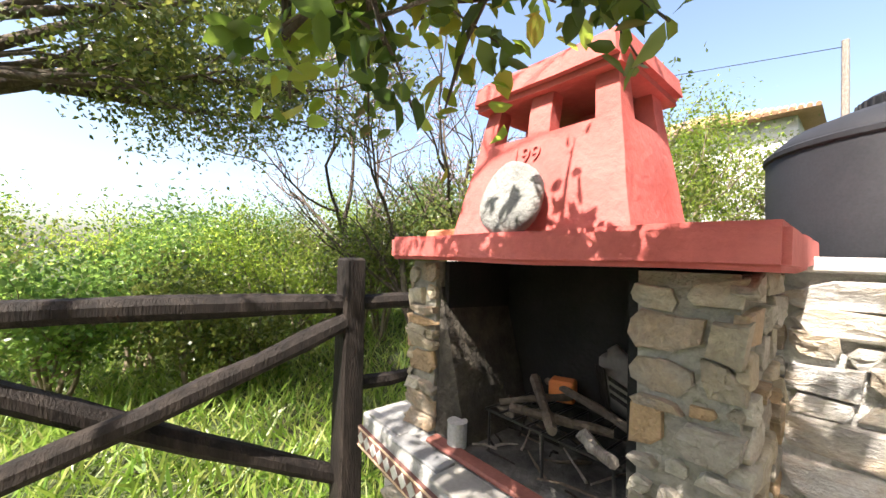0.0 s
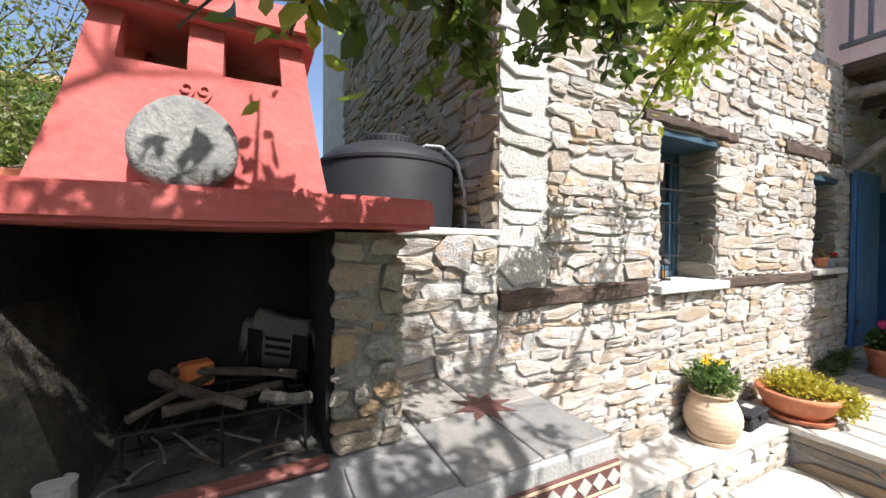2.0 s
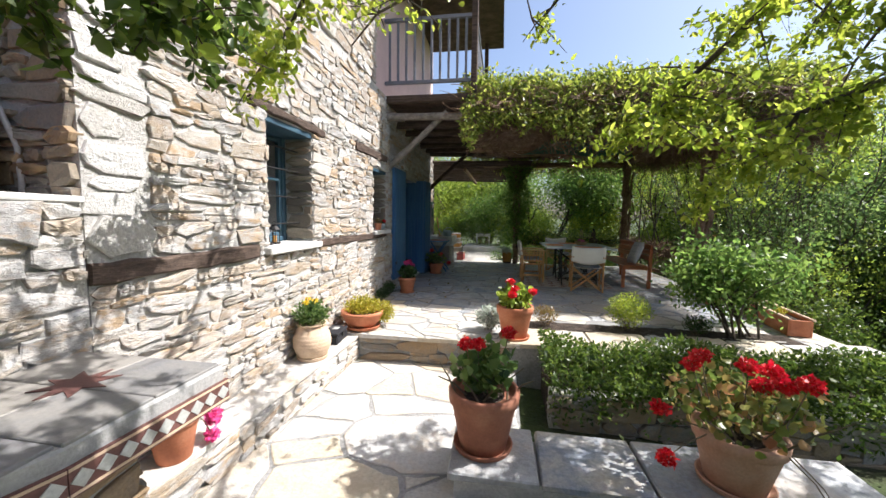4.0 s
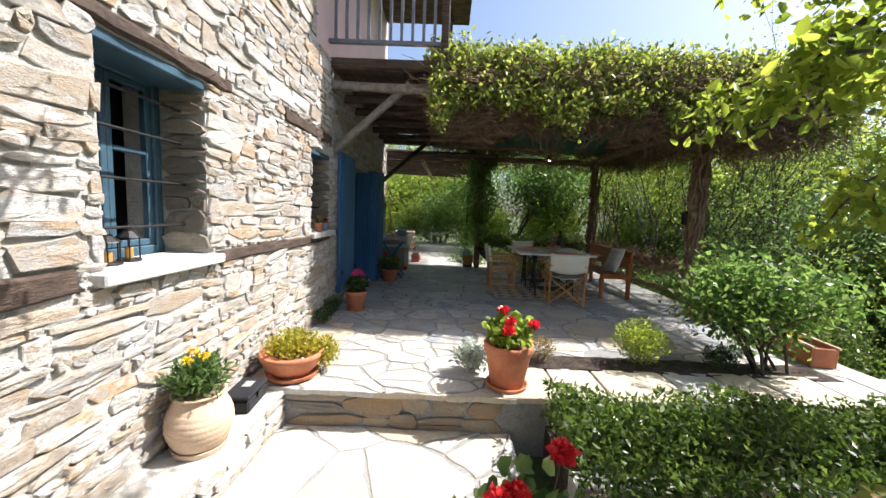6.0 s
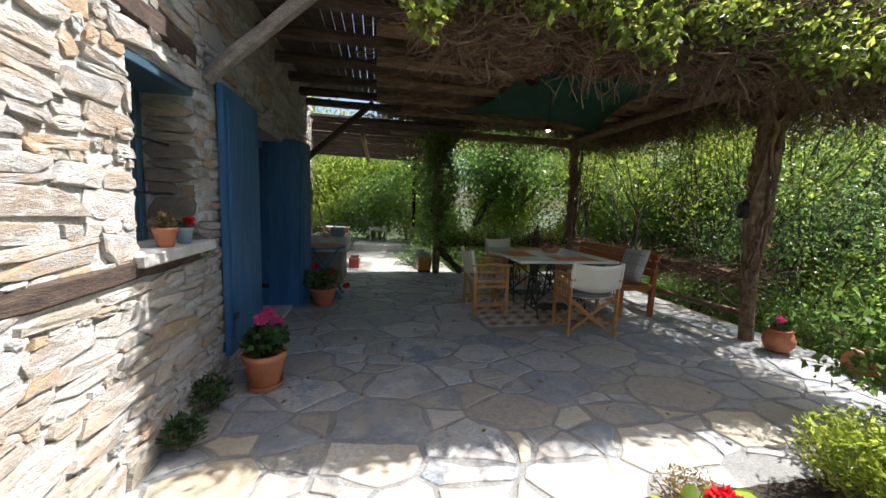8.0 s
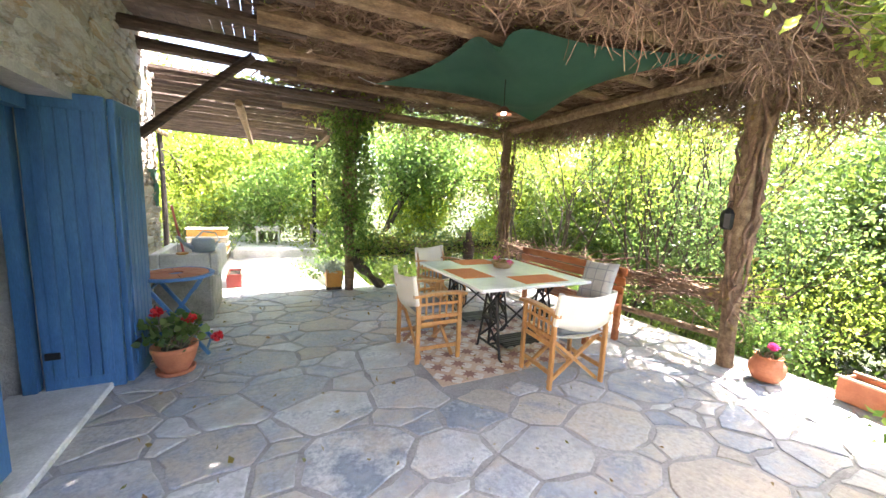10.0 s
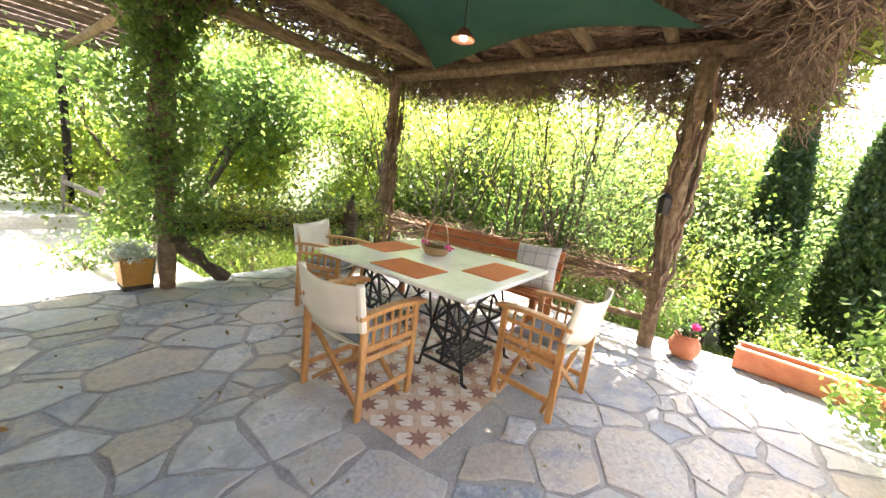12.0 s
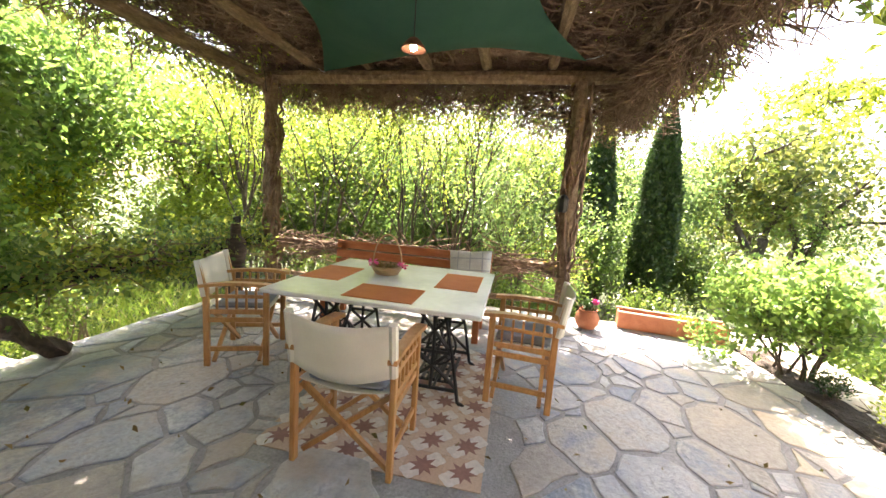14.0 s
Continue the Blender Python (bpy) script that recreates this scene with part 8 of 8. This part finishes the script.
up = thing("utility_pole", "wooden utility pole carrying a wire uphill", "utility pole", at=(15.0, 0.9, 2.0))
part("shaft", pole((0, 0, 0), (0, 0, 6.2), 0.12, 0.09, 8, 0.02, 0.03, 6, 850), GREYWOOD, up)
part("wire", add_tube(bmesh.new(), [(0, 0, 6.0), (-5, 6, 5.0), (-12, 14, 5.5)], 0.012, 5), IRON, up)


# ---- stones of the walls, flags of the floors ----
def holes_u(rects):
    return [(-b, -a, c, d) for a, b, c, d in rects]


BEAMS = [(-1.15, 0.01, 0.925, 1.035), (-4.15, -2.02, 0.925, 1.02), (-2.21, -1.07, 2.035, 2.115), (-4.23, -2.99, 2.065, 2.185), (-2.05, -1.2, 0.94, 1.0), (-4.3, -3.56, 0.98, 1.05)]
FRONT = wall_matrix((0, 0, 0), (0, -1, 0), (0, 0, 1), (-1, 0, 0))
rng = random.Random(19)
quoins, z = [], 1.04
i = 0
while z < 3.06:
    h = min(rng.uniform(0.13, 0.24), 3.08 - z)
    w = (0.33, 0.25)[i % 2] + rng.uniform(-0.04, 0.02)
    if i % 3 == 1:
        c = h * rng.uniform(0.4, 0.6)
        quoins.append((w / 2 - 0.004, z + c / 2, w - 0.02, c - 0.014, rng.uniform(-3, 3)))
        quoins.append((w / 2 + 0.02, z + (h + c) / 2, w - 0.03, h - c - 0.014, rng.uniform(-3, 3)))
    else:
        quoins.append((w / 2 - 0.004, z + h / 2, w - 0.03, h - 0.034, rng.uniform(-2, 2)))
    z += h
    i += 1
cells = rubble(0.0, 8.15, -0.3, 3.08, 21, holes=holes_u([WIN1, WIN2, DOOR, WIN3] + BEAMS) + [(0.0, 0.31, 1.04, 3.08)])
lay(wall_front, cells, FRONT, (STONE, STONE_JOINED), lambda u, v: 0.55 < u < 3.0 and -0.05 < v < 1.6, 0.023, 2)
lay(wall_upper, rubble(0.0, 3.75, 3.1, 5.6, 22), FRONT, (STONE, STONE_JOINED), lambda u, v: False, 0.034, 3)
lay(wall_upper, quoins, FRONT, (QUOIN, QUOIN_JOINED), lambda u, v: True, 0.02, 6, name="quoin")
# Jamb stones on the side turned from the sun, shade included in their colour.
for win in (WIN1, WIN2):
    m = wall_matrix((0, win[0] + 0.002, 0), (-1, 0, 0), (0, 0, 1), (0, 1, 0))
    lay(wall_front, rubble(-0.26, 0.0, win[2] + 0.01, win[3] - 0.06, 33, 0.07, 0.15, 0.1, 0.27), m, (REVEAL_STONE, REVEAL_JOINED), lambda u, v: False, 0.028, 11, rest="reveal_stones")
GABLE = wall_matrix((0, 0, 0), (-1, 0, 0), (0, 0, 1), (0, 1, 0))
lay(wall_gable, rubble(-3.6, 0.0, 0.9, 5.6, 23, 0.05, 0.12), GABLE, (GREY_STONE, GREY_JOINED), lambda u, v: u > -1.6 and 1.3 < v < 3.2, 0.03, 4)
LOWF = wall_matrix((0.004, 0, 0), (0, -1, 0), (0, 0, 1), (-1, 0, 0))
lay(low_wall, rubble(-0.66, -0.02, 0.65, 1.3, 24, 0.05, 0.13, 0.1, 0.3), LOWF, (STONE, STONE_JOINED), lambda u, v: True, 0.03, 5)
STEP = wall_matrix((0, -2.262, 0), (-1, 0, 0), (0, 0, 1), (0, 1, 0))
lay(riser, rubble(0.36, 1.93, LOW, -0.035, 25, 0.08, 0.15, 0.2, 0.55), STEP, (GREY_STONE, GREY_JOINED), lambda u, v: True, 0.025, 6)
RET = wall_matrix((0, -2.31, 0), (-1, 0, 0), (0, 0, 1), (0, 1, 0))
lay(retain, rubble(1.95, 5.4, -0.95, -0.035, 26, 0.07, 0.16, 0.12, 0.4), RET, (GREY_STONE, GREY_JOINED), lambda u, v: False, 0.03, 7)
PLW = wall_matrix((0, -1.6, 0), (-1, 0, 0), (0, 0, 1), (0, 1, 0))
lay(planter_wall, rubble(2.25, 5.2, -1.2, -0.16, 27, 0.09, 0.2, 0.14, 0.4), PLW, (GREY_STONE, GREY_JOINED), lambda u, v: u < 4.0, 0.04, 8)
LEDGE = wall_matrix((-0.23, 0, 0), (-0.045, -0.999, 0), (0, 0, 1), (-0.999, 0.045, 0))
lay(ledge, rubble(-0.02, 2.26, LOW, -0.055, 28, 0.05, 0.1, 0.12, 0.35), LEDGE, (STONE, STONE_JOINED), lambda u, v: True, 0.02, 9)
for m, a, b in ((wall_matrix((-0.5, 0, 0), (0, -1, 0), (0, 0, 1), (-1, 0, 0)), -0.45, -0.25), (wall_matrix((0, 0.25, 0), (1, 0, 0), (0, 0, 1), (0, -1, 0)), -0.5, -0.3), (wall_matrix((-0.45, 0, 0), (0, -1, 0), (0, 0, 1), (-1, 0, 0)), -1.15, -0.95), (wall_matrix((-0.42, 0, 0), (0, -1, 0), (0, 0, 1), (-1, 0, 0)), -1.9, -1.7)):
    lay(base, rubble(a, b, 0.0, 0.83, 29, 0.07, 0.14, 0.1, 0.2), m, (GREY_STONE, GREY_JOINED), lambda u, v: True, 0.035, 10)

in_patio = lambda x, y: -5.33 < x < 0.0 and -8.74 < y < -2.23 and not (-4.95 < x < -1.92 and -3.1 < y) and not (-3.9 < x < -2.26 and -6.68 < y < -5.43)
terrace_cells = flags(in_patio, -5.35, 0.0, -8.75, -2.22, 520, 31)
# Front flags switch to the lighter copy where sun falls before the pergola.
sunlit_row = lambda c: c[0][1] + 0.4 * math.sin(c[0][0] * 9.1 + c[0][1] * 7.3) > -3.5
pave(patio, [c for c in terrace_cells if not sunlit_row(c)], 0.0, (FLAG, FLAG_JOINED), lambda x, y: -6.2 < y and x > -4.4)
pave(patio, [c for c in terrace_cells if sunlit_row(c)], 0.0, (SUNLIT_FLAG, SUNLIT_JOINED), lambda x, y: True, 5)
pave(court, flags(lambda x, y: x < -0.2, -2.0, -0.2, -2.26, 2.1, 46, 32), LOW, (SUNLIT_FLAG, SUNLIT_JOINED), lambda x, y: True, 4)

# patterned cement tiles under the table
TILEA = pieces("cement_tile", [(0.46, 0.32, 0.22), (0.52, 0.38, 0.27), (0.56, 0.44, 0.34)], rough=0.6, bump=0.12, grain=0.2)
TILESTAR = mottled("tile_star", [(0.24, 0.12, 0.095), (0.32, 0.17, 0.14)], 8, 60, 0.6, 0.15)
TILEPALE = mottled("tile_pale", [(0.62, 0.58, 0.52), (0.70, 0.67, 0.62)], 8, 60, 0.6, 0.15)
carpet = thing("tile_carpet", "square of patterned cement tiles set in the paving", "tiles", kind="structure", at=(-2.28, -5.45, -0.008))
tile_me = bpy.data.meshes.new("tile")
tb = block(0.0006, 0.1994, -0.1994, -0.0006, -0.01, 0.014, 0.0008)
tb.to_mesh(tile_me)
tile_me.materials.append(TILEA)
star_me = bpy.data.meshes.new("star")
ring = [((0.075 if k % 2 == 0 else 0.036) * math.cos(2 * math.pi * k / 16), (0.075 if k % 2 == 0 else 0.036) * math.sin(2 * math.pi * k / 16)) for k in range(16)]
sb_ = prism(ring, 0.0142, 0.0165)
sb_.to_mesh(star_me)
star_me.materials.append(TILESTAR)
pale_me = bpy.data.meshes.new("petal")
pb_ = prism([(0.05 * math.cos(2 * math.pi * k / 16) * (1 + 0.15 * math.cos(4 * 2 * math.pi * k / 16)), 0.05 * math.sin(2 * math.pi * k / 16) * (1 + 0.15 * math.cos(4 * 2 * math.pi * k / 16))) for k in range(16)], 0.0142, 0.0152)
pb_.to_mesh(pale_me)
pale_me.materials.append(TILEPALE)
for i in range(8):
    for j in range(6):
        t = new("tile", tile_me)
        t.parent, t.location = carpet, (-0.2 * (i + 1), -0.2 * j, 0)
        for me, x, y in ((star_me, 0.1, -0.1), (pale_me, 0.048, -0.048), (pale_me, 0.152, -0.152)):
            s = new(me.name.split(".")[0], me)
            s.parent, s.location = t, (x, y, 0 if me is star_me else 0.0)
